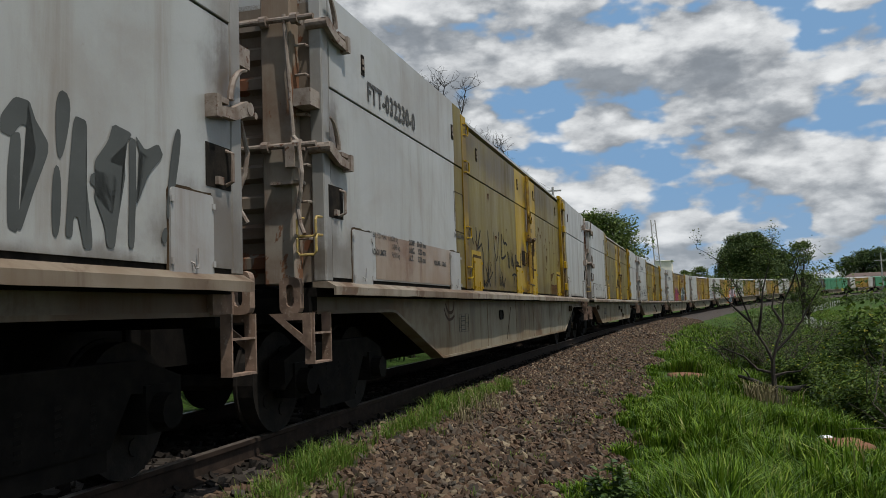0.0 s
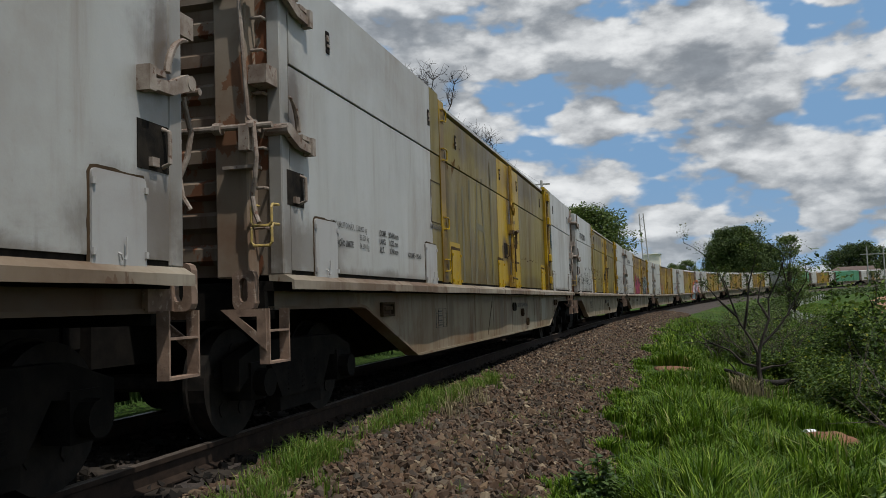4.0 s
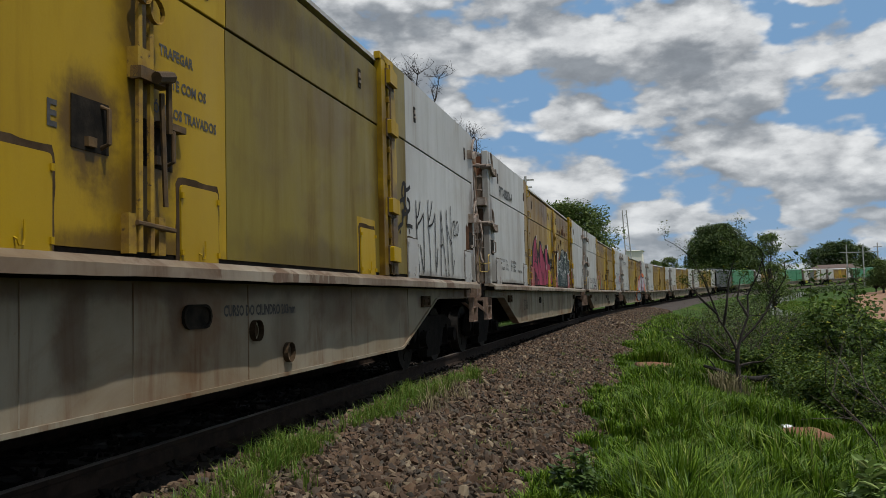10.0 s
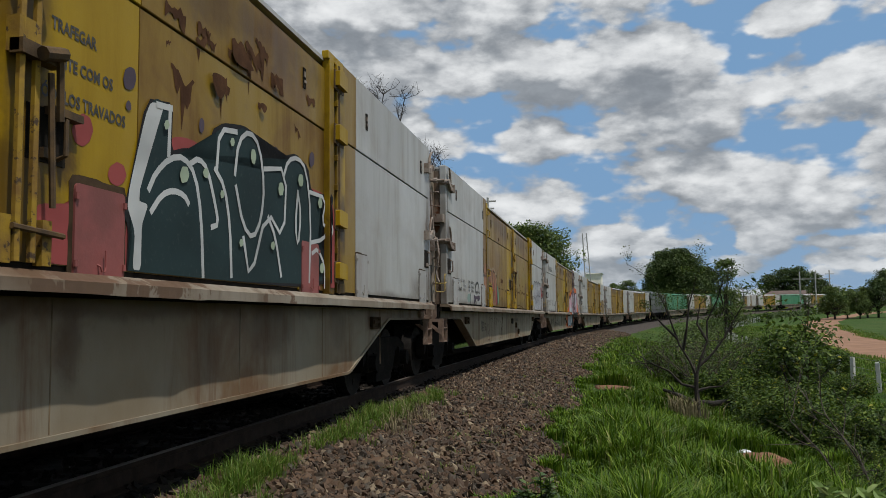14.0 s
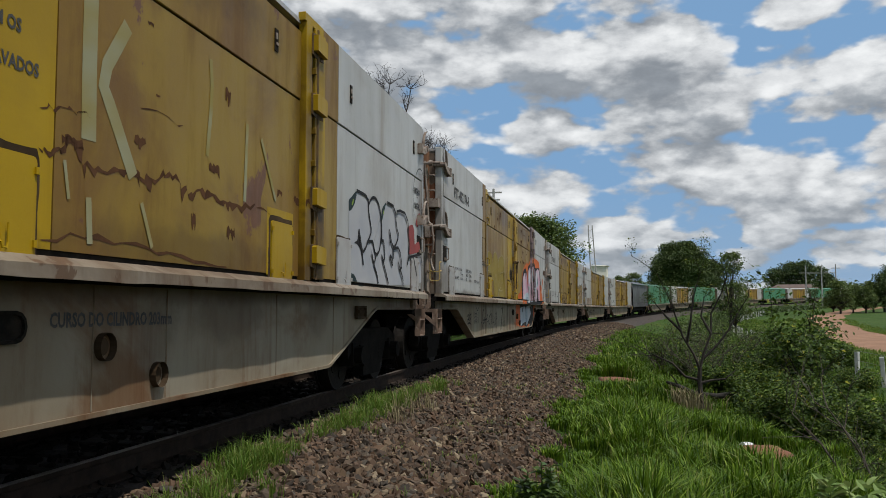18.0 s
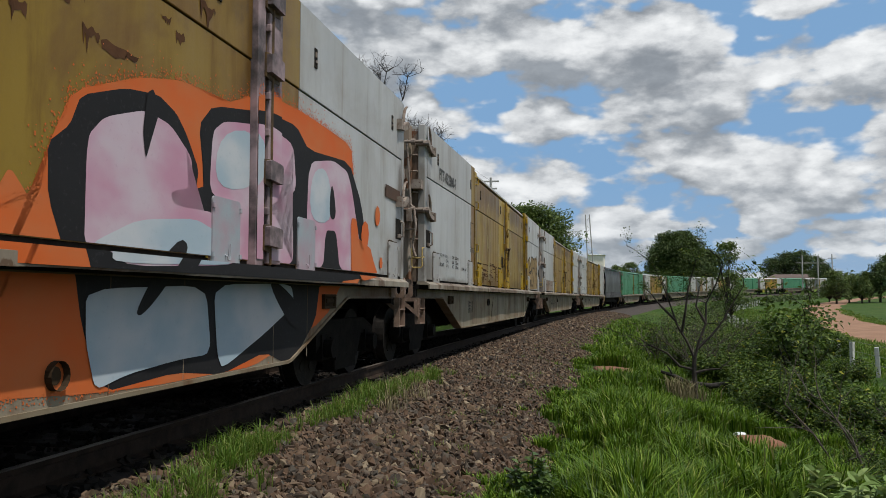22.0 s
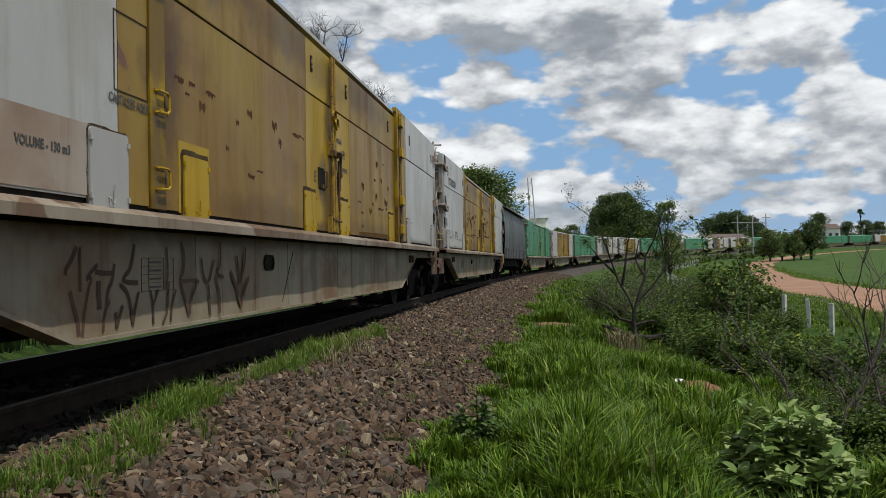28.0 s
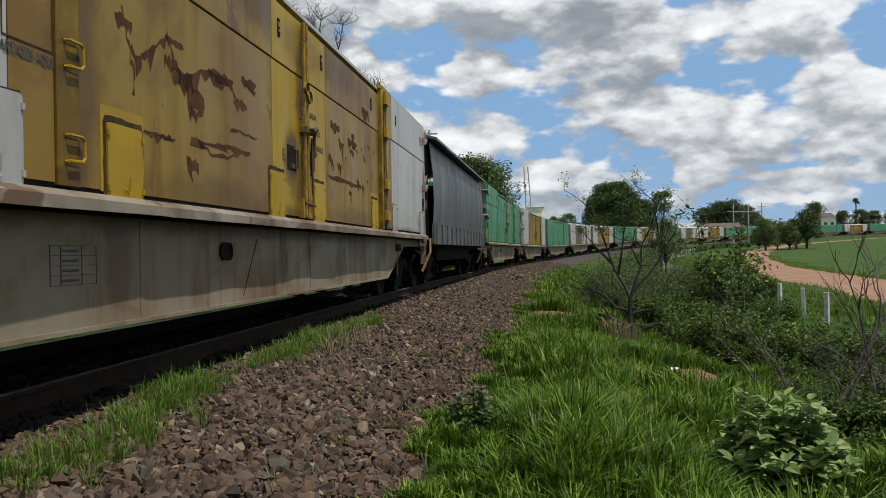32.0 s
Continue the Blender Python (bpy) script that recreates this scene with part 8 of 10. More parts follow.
graffiti(WAGONS[3], "dark green graffiti lettering with white outlines", [
    (RED_SPRAY, 0, [(0.12, 1.57), (0.43, 1.61), (0.52, 1.69), (0.87, 1.67), (0.99, 1.56), (0.97, 1.26), (0.13, 1.25)]),
    (RED_SPRAY, 0, [(0.59, 2.03), (0.56, 1.96), (0.5, 1.92), (0.43, 1.93), (0.4, 1.99), (0.43, 2.05), (0.49, 2.1), (0.56, 2.09)]),
    (RED_SPRAY, 0, [(0.92, 1.84), (0.89, 1.79), (0.83, 1.76), (0.76, 1.77), (0.73, 1.81), (0.75, 1.86), (0.82, 1.9), (0.89, 1.89)]),
    (RED_SPRAY, 0, [(1.4, 2.18), (1.78, 2.22), (1.97, 2.12), (1.74, 2.11), (1.4, 2.05)]),
    (RED_SPRAY, 0, [(3.97, 2.24), (4.47, 2.24), (4.74, 1.72), (4.74, 1.32), (4.38, 1.31), (4.21, 1.9)]),
    (VIOLET_SPRAY, 0, [(1.0, 2.43), (0.98, 2.37), (0.93, 2.34), (0.88, 2.34), (0.86, 2.39), (0.88, 2.45), (0.93, 2.48), (0.98, 2.48)]),
    (VIOLET_SPRAY, 0, [(0.95, 2.25), (0.95, 2.23), (0.93, 2.22), (0.9, 2.22), (0.89, 2.24), (0.9, 2.26), (0.92, 2.28), (0.94, 2.27)]),
    (VIOLET_SPRAY, 0, [(1.87, 2.35), (1.86, 2.31), (1.83, 2.28), (1.8, 2.29), (1.79, 2.33), (1.8, 2.37), (1.83, 2.39), (1.86, 2.38)]),
    (VIOLET_SPRAY, 0, [(3.22, 2.41), (3.21, 2.37), (3.16, 2.34), (3.12, 2.35), (3.1, 2.39), (3.12, 2.43), (3.16, 2.46), (3.21, 2.45)]),
    (VIOLET_SPRAY, 0, [(3.03, 2.37), (3.02, 2.35), (2.99, 2.34), (2.97, 2.34), (2.95, 2.36), (2.96, 2.38), (2.99, 2.39), (3.02, 2.39)]),
    (VIOLET_SPRAY, 0, [(4.14, 2.53), (4.12, 2.47), (4.06, 2.44), (4.01, 2.45), (3.99, 2.5), (4.01, 2.56), (4.06, 2.59), (4.12, 2.58)]),
    (BLACK_SPRAY, 0, [(0.84, 1.64), (0.91, 1.69), (1.11, 2.34), (1.43, 2.39), (1.42, 2.08), (1.58, 2.13), (1.78, 2.16), (1.97, 2.12), (1.98, 2.34), (2.16, 2.43), (2.51, 2.49), (2.78, 2.47), (2.93, 2.25), (3.25, 2.28), (3.3, 2.4), (3.63, 2.49), (3.97, 2.42), (4.05, 2.21), (4.55, 2.24), (4.41, 1.95), (4.55, 1.92), (4.31, 1.74), (4.48, 1.65), (4.49, 1.31), (0.93, 1.25), (0.94, 1.55)]),
    (DARK_GREEN_SPRAY, 0, [(0.94, 1.26), (0.98, 1.49), (0.95, 1.65), (1.13, 2.29), (1.22, 2.37), (1.39, 2.36), (1.38, 2.04), (1.55, 2.09), (1.74, 2.1), (1.86, 2.08), (2.02, 2.11), (2.03, 2.33), (2.17, 2.4), (2.36, 2.42), (2.51, 2.47), (2.72, 2.44), (2.86, 2.21), (3.27, 2.24), (3.33, 2.37), (3.6, 2.44), (3.89, 2.39), (3.97, 2.17), (4.41, 2.2), (4.3, 1.91), (4.41, 1.92), (4.21, 1.74), (4.35, 1.64), (4.38, 1.34), (1.03, 1.26)]),
    (WHITE_SPRAY, 0, [(1.13, 2.32), (1.32, 2.36), (1.29, 2.29), (1.02, 1.71), (1.15, 1.7), (1.08, 1.57), (1.08, 1.3), (0.99, 1.3), (1.01, 1.52), (0.91, 1.68)]),
    (WHITE_SPRAY, 0.04, [(1.15, 1.79), (1.23, 1.91), (1.4, 2.03), (1.58, 2.07), (1.74, 1.98), (1.83, 1.72), (1.87, 1.3)]),
    (WHITE_SPRAY, 0.04, [(1.18, 1.66), (1.3, 1.78), (1.44, 1.83), (1.59, 1.82), (1.65, 1.77)]),
    (WHITE_SPRAY, 0.04, [(1.39, 2.36), (1.38, 2.04)]),
    (WHITE_SPRAY, 0.04, [(1.23, 2.33), (1.41, 2.35)]),
    (WHITE_SPRAY, 0.04, [(1.66, 2.04), (1.78, 2.1), (1.91, 2.05), (2.03, 1.83), (2.09, 1.68), (1.98, 1.65)]),
    (WHITE_SPRAY, 0.04, [(2.02, 2.07), (2.18, 1.97), (2.28, 1.69), (2.31, 1.32)]),
    (WHITE_SPRAY, 0.04, [(2.05, 2.07), (2.09, 2.37), (2.38, 2.41)]),
    (WHITE_SPRAY, 0.04, [(2.35, 2.08), (2.41, 2.35), (2.61, 2.47), (2.81, 2.39), (2.91, 2.08), (2.85, 1.8), (2.69, 1.63), (2.5, 1.72), (2.37, 2.0)]),
    (WHITE_SPRAY, 0.04, [(2.51, 1.63), (2.64, 1.29), (2.96, 1.9), (3.34, 1.68), (3.4, 2.31), (2.9, 2.22)]),
    (WHITE_SPRAY, 0.04, [(2.99, 1.84), (3.15, 1.69), (3.28, 1.37)]),
    (WHITE_SPRAY, 0.04, [(3.33, 2.24), (3.43, 2.39), (3.67, 2.46), (3.89, 2.39), (4.02, 1.98), (3.98, 1.35)]),
    (WHITE_SPRAY, 0.04, [(3.67, 2.15), (3.61, 1.83), (3.68, 1.64), (3.75, 1.95), (3.67, 2.15)]),
    (WHITE_SPRAY, 0.04, [(3.97, 2.19), (4.47, 2.2), (4.33, 1.94), (4.52, 1.9), (4.38, 1.78), (4.02, 1.72)]),
    (WHITE_SPRAY, 0.04, [(4.05, 1.62), (4.21, 1.68), (4.42, 1.53), (4.42, 1.31)]),
    (PALE_LEAF_SPRAY, 0, [(1.64, 1.96), (1.61, 1.91), (1.54, 1.89), (1.51, 1.94), (1.54, 2.0), (1.61, 2.01)]),
    (PALE_LEAF_SPRAY, 0, [(1.92, 2.02), (1.9, 1.98), (1.85, 1.98), (1.83, 2.01), (1.85, 2.04), (1.89, 2.05)]),
    (PALE_LEAF_SPRAY, 0, [(2.17, 1.91), (2.15, 1.88), (2.11, 1.87), (2.1, 1.9), (2.11, 1.93), (2.15, 1.93)]),
    (PALE_LEAF_SPRAY, 0, [(2.73, 2.29), (2.7, 2.22), (2.65, 2.22), (2.62, 2.27), (2.64, 2.33), (2.7, 2.34)]),
    (PALE_LEAF_SPRAY, 0, [(2.33, 2.32), (2.31, 2.29), (2.27, 2.28), (2.25, 2.31), (2.27, 2.34), (2.31, 2.35)]),
    (PALE_LEAF_SPRAY, 0, [(3.32, 2.12), (3.29, 2.06), (3.22, 2.05), (3.19, 2.1), (3.22, 2.16), (3.29, 2.17)]),
    (PALE_LEAF_SPRAY, 0, [(3.8, 2.27), (3.77, 2.21), (3.7, 2.2), (3.66, 2.25), (3.69, 2.31), (3.77, 2.32)]),
    (PALE_LEAF_SPRAY, 0, [(2.5, 1.59), (2.48, 1.56), (2.44, 1.55), (2.42, 1.58), (2.44, 1.61), (2.48, 1.61)]),
    (PALE_LEAF_SPRAY, 0, [(3.12, 1.62), (3.1, 1.58), (3.05, 1.58), (3.03, 1.61), (3.05, 1.64), (3.1, 1.65)]),
    (PALE_LEAF_SPRAY, 0, [(4.33, 2.13), (4.3, 2.08), (4.23, 2.07), (4.2, 2.12), (4.23, 2.17), (4.29, 2.18)]),
    (PALE_LEAF_SPRAY, 0, [(4.38, 1.5), (4.35, 1.45), (4.28, 1.45), (4.25, 1.49), (4.28, 1.54), (4.35, 1.55)]),
    (PALE_LEAF_SPRAY, 0, [(1.36, 2.23), (1.34, 2.2), (1.31, 2.19), (1.29, 2.22), (1.31, 2.25), (1.34, 2.26)]),
    (BARE, 0, [(2.24, 3.06), (2.39, 3.08), (2.64, 2.96), (2.6, 2.93), (2.25, 2.91)]),
    (BARE, 0, [(1.93, 2.75), (2.16, 2.76), (2.19, 2.7), (2.07, 2.55), (1.95, 2.66)]),
    (BARE, 0, [(3.06, 3.06), (3.29, 2.95), (3.09, 2.93)]),
    (BARE, 0, [(2.77, 2.75), (2.95, 2.74), (2.86, 2.65)]),
])
graffiti(WAGONS[4], "grey bubble graffiti lettering with red splashes", [
    (SILVER_SPRAY, 0, [(5.79, 2.16), (5.9, 2.19), (6.07, 2.28), (6.52, 2.27), (6.53, 2.19), (6.62, 2.26), (6.76, 2.3), (6.93, 2.27), (7.05, 2.16), (7.1, 2.11), (7.15, 2.22), (7.35, 2.32), (7.74, 2.29), (7.78, 2.2), (7.83, 2.28), (8.44, 2.29), (8.52, 1.86), (8.52, 1.72), (9.32, 1.76), (9.6, 1.36), (5.81, 1.23)]),
    (DARK_GREEN_SPRAY, 0, [(5.9, 2.19), (6.07, 2.28), (6.08, 2.23), (6.01, 2.13), (5.9, 2.05), (5.8, 2.02), (5.79, 2.14)]),
    (LIME_PAINT, 0, [(5.9, 2.12), (5.97, 2.19), (5.97, 2.13), (5.9, 2.09)]),
    (BLACK_SPRAY, 0, [(5.98, 1.7), (6.11, 1.74), (6.15, 1.82), (6.16, 1.87), (6.19, 1.78), (6.28, 1.62), (6.21, 1.66), (6.09, 1.7)]),
    (DARK_GREEN_SPRAY, 0, [(7.1, 2.09), (7.15, 2.22), (7.35, 2.32), (7.27, 2.22), (7.18, 2.11), (7.11, 2.03)]),
    (LIME_PAINT, 0, [(7.16, 2.14), (7.24, 2.22), (7.2, 2.14)]),
    (DARK_GREEN_SPRAY, 0, [(5.8, 1.36), (5.99, 1.38), (6.17, 1.24), (5.81, 1.23)]),
    (RED_SPRAY, 0, [(8.46, 2.11), (8.77, 2.18), (8.89, 2.1), (8.82, 1.88), (9.19, 1.98), (9.29, 1.83), (8.54, 1.73), (8.57, 1.91)]),
    (RED_SPRAY, 0, [(8.94, 2.21), (9.24, 2.42), (9.21, 2.32), (9.04, 2.17)]),
    (RED_SPRAY, 0, [(9.16, 2.21), (9.14, 2.19), (9.08, 2.17), (9.03, 2.17), (9.01, 2.18), (9.03, 2.2), (9.08, 2.22), (9.13, 2.22)]),
    (RED_SPRAY, 0, [(9.39, 1.76), (9.61, 1.76), (9.57, 1.41), (9.46, 1.5)]),
    (BLACK_SPRAY, 0.036, [(6.07, 2.28), (6.52, 2.27), (6.53, 2.12), (6.59, 2.01), (6.67, 1.89), (6.55, 1.79), (6.4, 1.66), (6.29, 1.62), (6.16, 1.86)]),
    (BLACK_SPRAY, 0.036, [(6.21, 1.69), (6.28, 1.62), (6.33, 1.49)]),
    (BLACK_SPRAY, 0.036, [(6.53, 2.18), (6.63, 2.26), (6.76, 2.3), (6.93, 2.27), (7.05, 2.15), (7.1, 2.01), (7.09, 1.84), (7.01, 1.69), (6.9, 1.63), (6.8, 1.65), (6.73, 1.76), (6.69, 1.78), (6.48, 1.75)]),
    (BLACK_SPRAY, 0.036, [(6.68, 1.62), (6.76, 1.51), (6.84, 1.59), (6.84, 1.65)]),
    (BLACK_SPRAY, 0.036, [(6.76, 1.51), (6.91, 1.39), (6.95, 1.3)]),
    (BLACK_SPRAY, 0.036, [(7.1, 2.02), (7.11, 1.81)]),
    (BLACK_SPRAY, 0.036, [(7.11, 1.81), (7.19, 1.83), (7.26, 1.64), (7.2, 1.56), (7.1, 1.64)]),
    (BLACK_SPRAY, 0.036, [(7.14, 1.59), (7.3, 1.44), (7.42, 1.31)]),
    (BLACK_SPRAY, 0.036, [(7.36, 2.31), (7.74, 2.3), (7.83, 2.04), (7.96, 1.95), (7.76, 1.79), (7.61, 1.78), (7.47, 1.98)]),
    (BLACK_SPRAY, 0.036, [(7.5, 1.66), (7.63, 1.63), (7.62, 1.52), (7.49, 1.65)]),
    (BLACK_SPRAY, 0.036, [(7.47, 1.98), (7.55, 1.83), (7.47, 1.83)]),
    (BLACK_SPRAY, 0.036, [(7.68, 1.76), (7.98, 1.8), (8.13, 1.55), (8.02, 1.51), (7.93, 1.6)]),
    (BLACK_SPRAY, 0.036, [(7.66, 1.77), (7.67, 1.64)]),
    (BLACK_SPRAY, 0.036, [(7.99, 1.52), (8.17, 1.41), (8.18, 1.3)]),
    (BLACK_SPRAY, 0.036, [(7.83, 2.18), (7.85, 2.28), (8.42, 2.28), (8.54, 1.91), (8.52, 1.72), (8.43, 1.6)]),
    (BLACK_SPRAY, 0.036, [(8.52, 1.7), (9.19, 1.78)]),
    (BLACK_SPRAY, 0.036, [(8.79, 1.72), (8.99, 1.47)]),
    (BLACK_SPRAY, 0.036, [(9.26, 1.75), (9.46, 1.5)]),
    (GREY_SPRAY, 0.02, [(8.82, 2.31), (8.74, 2.52), (8.81, 2.81), (8.97, 2.98), (9.22, 3.04), (9.42, 2.92), (9.46, 2.66)]),
])
PIECE = [(1.18, 0.56), (1.35, 0.87), (1.42, 1.33), (1.94, 1.5), (1.99, 1.75), (2.18, 2.08), (2.81, 2.31), (3.35, 2.43), (3.97, 2.42), (4.67, 2.66), (5.66, 2.69), (7.03, 2.65), (7.13, 2.29), (7.2, 1.27), (6.45, 0.78), (4.43, 0.42), (2.46, 0.47)]
graffiti(WAGONS[5], "large pink and pale blue graffiti lettering edged in black and orange", [
    (ORANGE_SPRAY, 0, [(1.06, 1.35), (1.32, 1.47), (1.62, 1.45), (1.72, 1.61), (1.89, 1.45), (1.84, 1.13), (1.53, 1.04), (1.15, 1.16)]),
    (ORANGE_SPRAY, 0, PIECE),
    (BLACK_SPRAY, 0, [(1.99, 1.77), (2.16, 1.89), (2.25, 2.07), (2.67, 2.21), (3.04, 2.26), (3.27, 2.19), (3.41, 2.08), (3.59, 1.87), (3.54, 1.73), (3.68, 1.77), (3.58, 2.18), (3.79, 2.36), (4.67, 2.51), (5.35, 2.53), (5.67, 2.37), (6.96, 2.46), (7.44, 2.06), (7.83, 1.25), (6.28, 1.15), (6.15, 0.78), (5.47, 0.39), (4.86, 0.55), (4.03, 0.44), (3.33, 0.51), (2.46, 0.47), (2.26, 0.86), (2.19, 1.14), (2.0, 1.5)]),
    (PINK2_SPRAY, 0, [(2.31, 1.16), (2.31, 1.86), (2.47, 2.0), (2.89, 2.13), (3.2, 2.1), (3.48, 1.94), (3.52, 1.75), (3.21, 1.67), (3.26, 1.59), (3.81, 1.6), (4.0, 1.53), (4.01, 1.23)]),
    (PINK2_SPRAY, 0, [(3.75, 1.74), (3.79, 2.18), (3.98, 2.29), (4.68, 2.4), (5.28, 2.35), (5.36, 1.95), (5.04, 1.86), (4.65, 1.73), (4.72, 1.67), (5.29, 1.67), (5.3, 1.27), (4.2, 1.24), (4.09, 1.68)]),
    (PINK2_SPRAY, 0, [(5.62, 1.28), (5.67, 2.26), (6.4, 2.39), (6.96, 2.34), (7.56, 1.29), (6.65, 1.27), (6.51, 1.68), (6.18, 1.66), (6.12, 1.29)]),
    (PALE_BLUE_SPRAY, 0, [(3.89, 2.2), (4.59, 2.34), (4.65, 1.89), (3.81, 1.75)]),
    (PALE_BLUE_SPRAY, 0, [(2.37, 1.29), (2.84, 1.46), (3.55, 1.53), (3.91, 1.46), (3.97, 1.23), (2.37, 1.18)]),
    (PALE_BLUE_SPRAY, 0, [(5.69, 1.7), (5.76, 2.2), (6.25, 2.29), (6.42, 1.75)]),
    (BLACK_SPRAY, 0, [(6.35, 2.23), (6.54, 1.8), (6.26, 1.78)]),
    (BLACK_SPRAY, 0, [(2.9, 2.24), (2.97, 2.28), (3.05, 2.16), (2.97, 1.99), (2.9, 1.83), (2.86, 2.0)]),
    (PALE_BLUE_SPRAY, 0, [(2.29, 1.04), (3.74, 1.08), (3.84, 0.6), (3.33, 0.59), (2.73, 0.55), (2.4, 0.49), (2.3, 0.76)]),
    (PALE_BLUE_SPRAY, 0, [(3.86, 1.09), (5.45, 1.12), (5.54, 0.93), (4.86, 0.71), (4.03, 0.48), (3.94, 0.59)]),
    (BLACK_SPRAY, 0, [(2.79, 0.92), (3.3, 1.4), (3.5, 1.33), (3.15, 1.05), (2.86, 0.87)]),
    (BLACK_SPRAY, 0, [(4.85, 1.13), (5.2, 1.12), (6.0, 0.79), (5.59, 0.65)]),
    (ORANGE_SPRAY, 0, [(7.01, 1.86), (7.22, 1.87), (7.33, 1.63), (7.4, 1.5), (7.57, 1.56), (7.79, 1.59), (7.95, 1.42), (8.14, 1.28), (7.05, 1.16)]),
    (ORANGE_SPRAY, 0, [(7.73, 1.74), (7.69, 1.61), (7.57, 1.54), (7.46, 1.58), (7.41, 1.69), (7.45, 1.81), (7.56, 1.88), (7.68, 1.85)]),
    (ORANGE_SPRAY, 0, [(8.23, 2.01), (8.2, 1.91), (8.11, 1.86), (8.03, 1.88), (8.0, 1.96), (8.02, 2.06), (8.1, 2.11), (8.19, 2.09)]),
    (ORANGE_SPRAY, 0, [(8.36, 1.43), (8.34, 1.38), (8.28, 1.35), (8.23, 1.37), (8.21, 1.42), (8.23, 1.47), (8.28, 1.5), (8.33, 1.48)]),
    (BROWN_SPRAY, 0.16, [(8.52, 2.35), (9.21, 2.35)]),
])
graffiti(WAGONS[6], "tall cream spray strokes", [
    (CREAM_SPRAY, 0.07, [(0.95, 2.53), (1.22, 1.32), (1.67, 2.84), (1.5, 3.0)]),
    (CREAM_SPRAY, 0.06, [(1.05, 2.8), (1.41, 2.2)]),
    (CREAM_SPRAY, 0.06, [(1.34, 2.88), (1.11, 2.17)]),
    (CREAM_SPRAY, 0.06, [(1.46, 1.65), (1.77, 2.21), (1.82, 1.32)]),
    (CREAM_SPRAY, 0.06, [(2.58, 1.32), (2.58, 2.17), (2.2, 2.11), (2.05, 1.86), (2.47, 1.61)]),
    (CREAM_SPRAY, 0.05, [(2.44, 3.31), (2.51, 3.03), (2.95, 3.06), (3.0, 1.32)]),
    (CREAM_SPRAY, 0.05, [(3.06, 2.85), (3.41, 1.42), (3.31, 3.16), (3.62, 1.34)]),
    (CREAM_SPRAY, 0.05, [(3.62, 3.36), (3.57, 2.08), (3.81, 1.35)]),
    (CREAM_SPRAY, 0.05, [(3.79, 3.38), (3.95, 2.18), (4.4, 1.33), (4.37, 2.75)]),
    (CREAM_SPRAY, 0.05, [(4.19, 3.27), (4.18, 2.87)]),
])
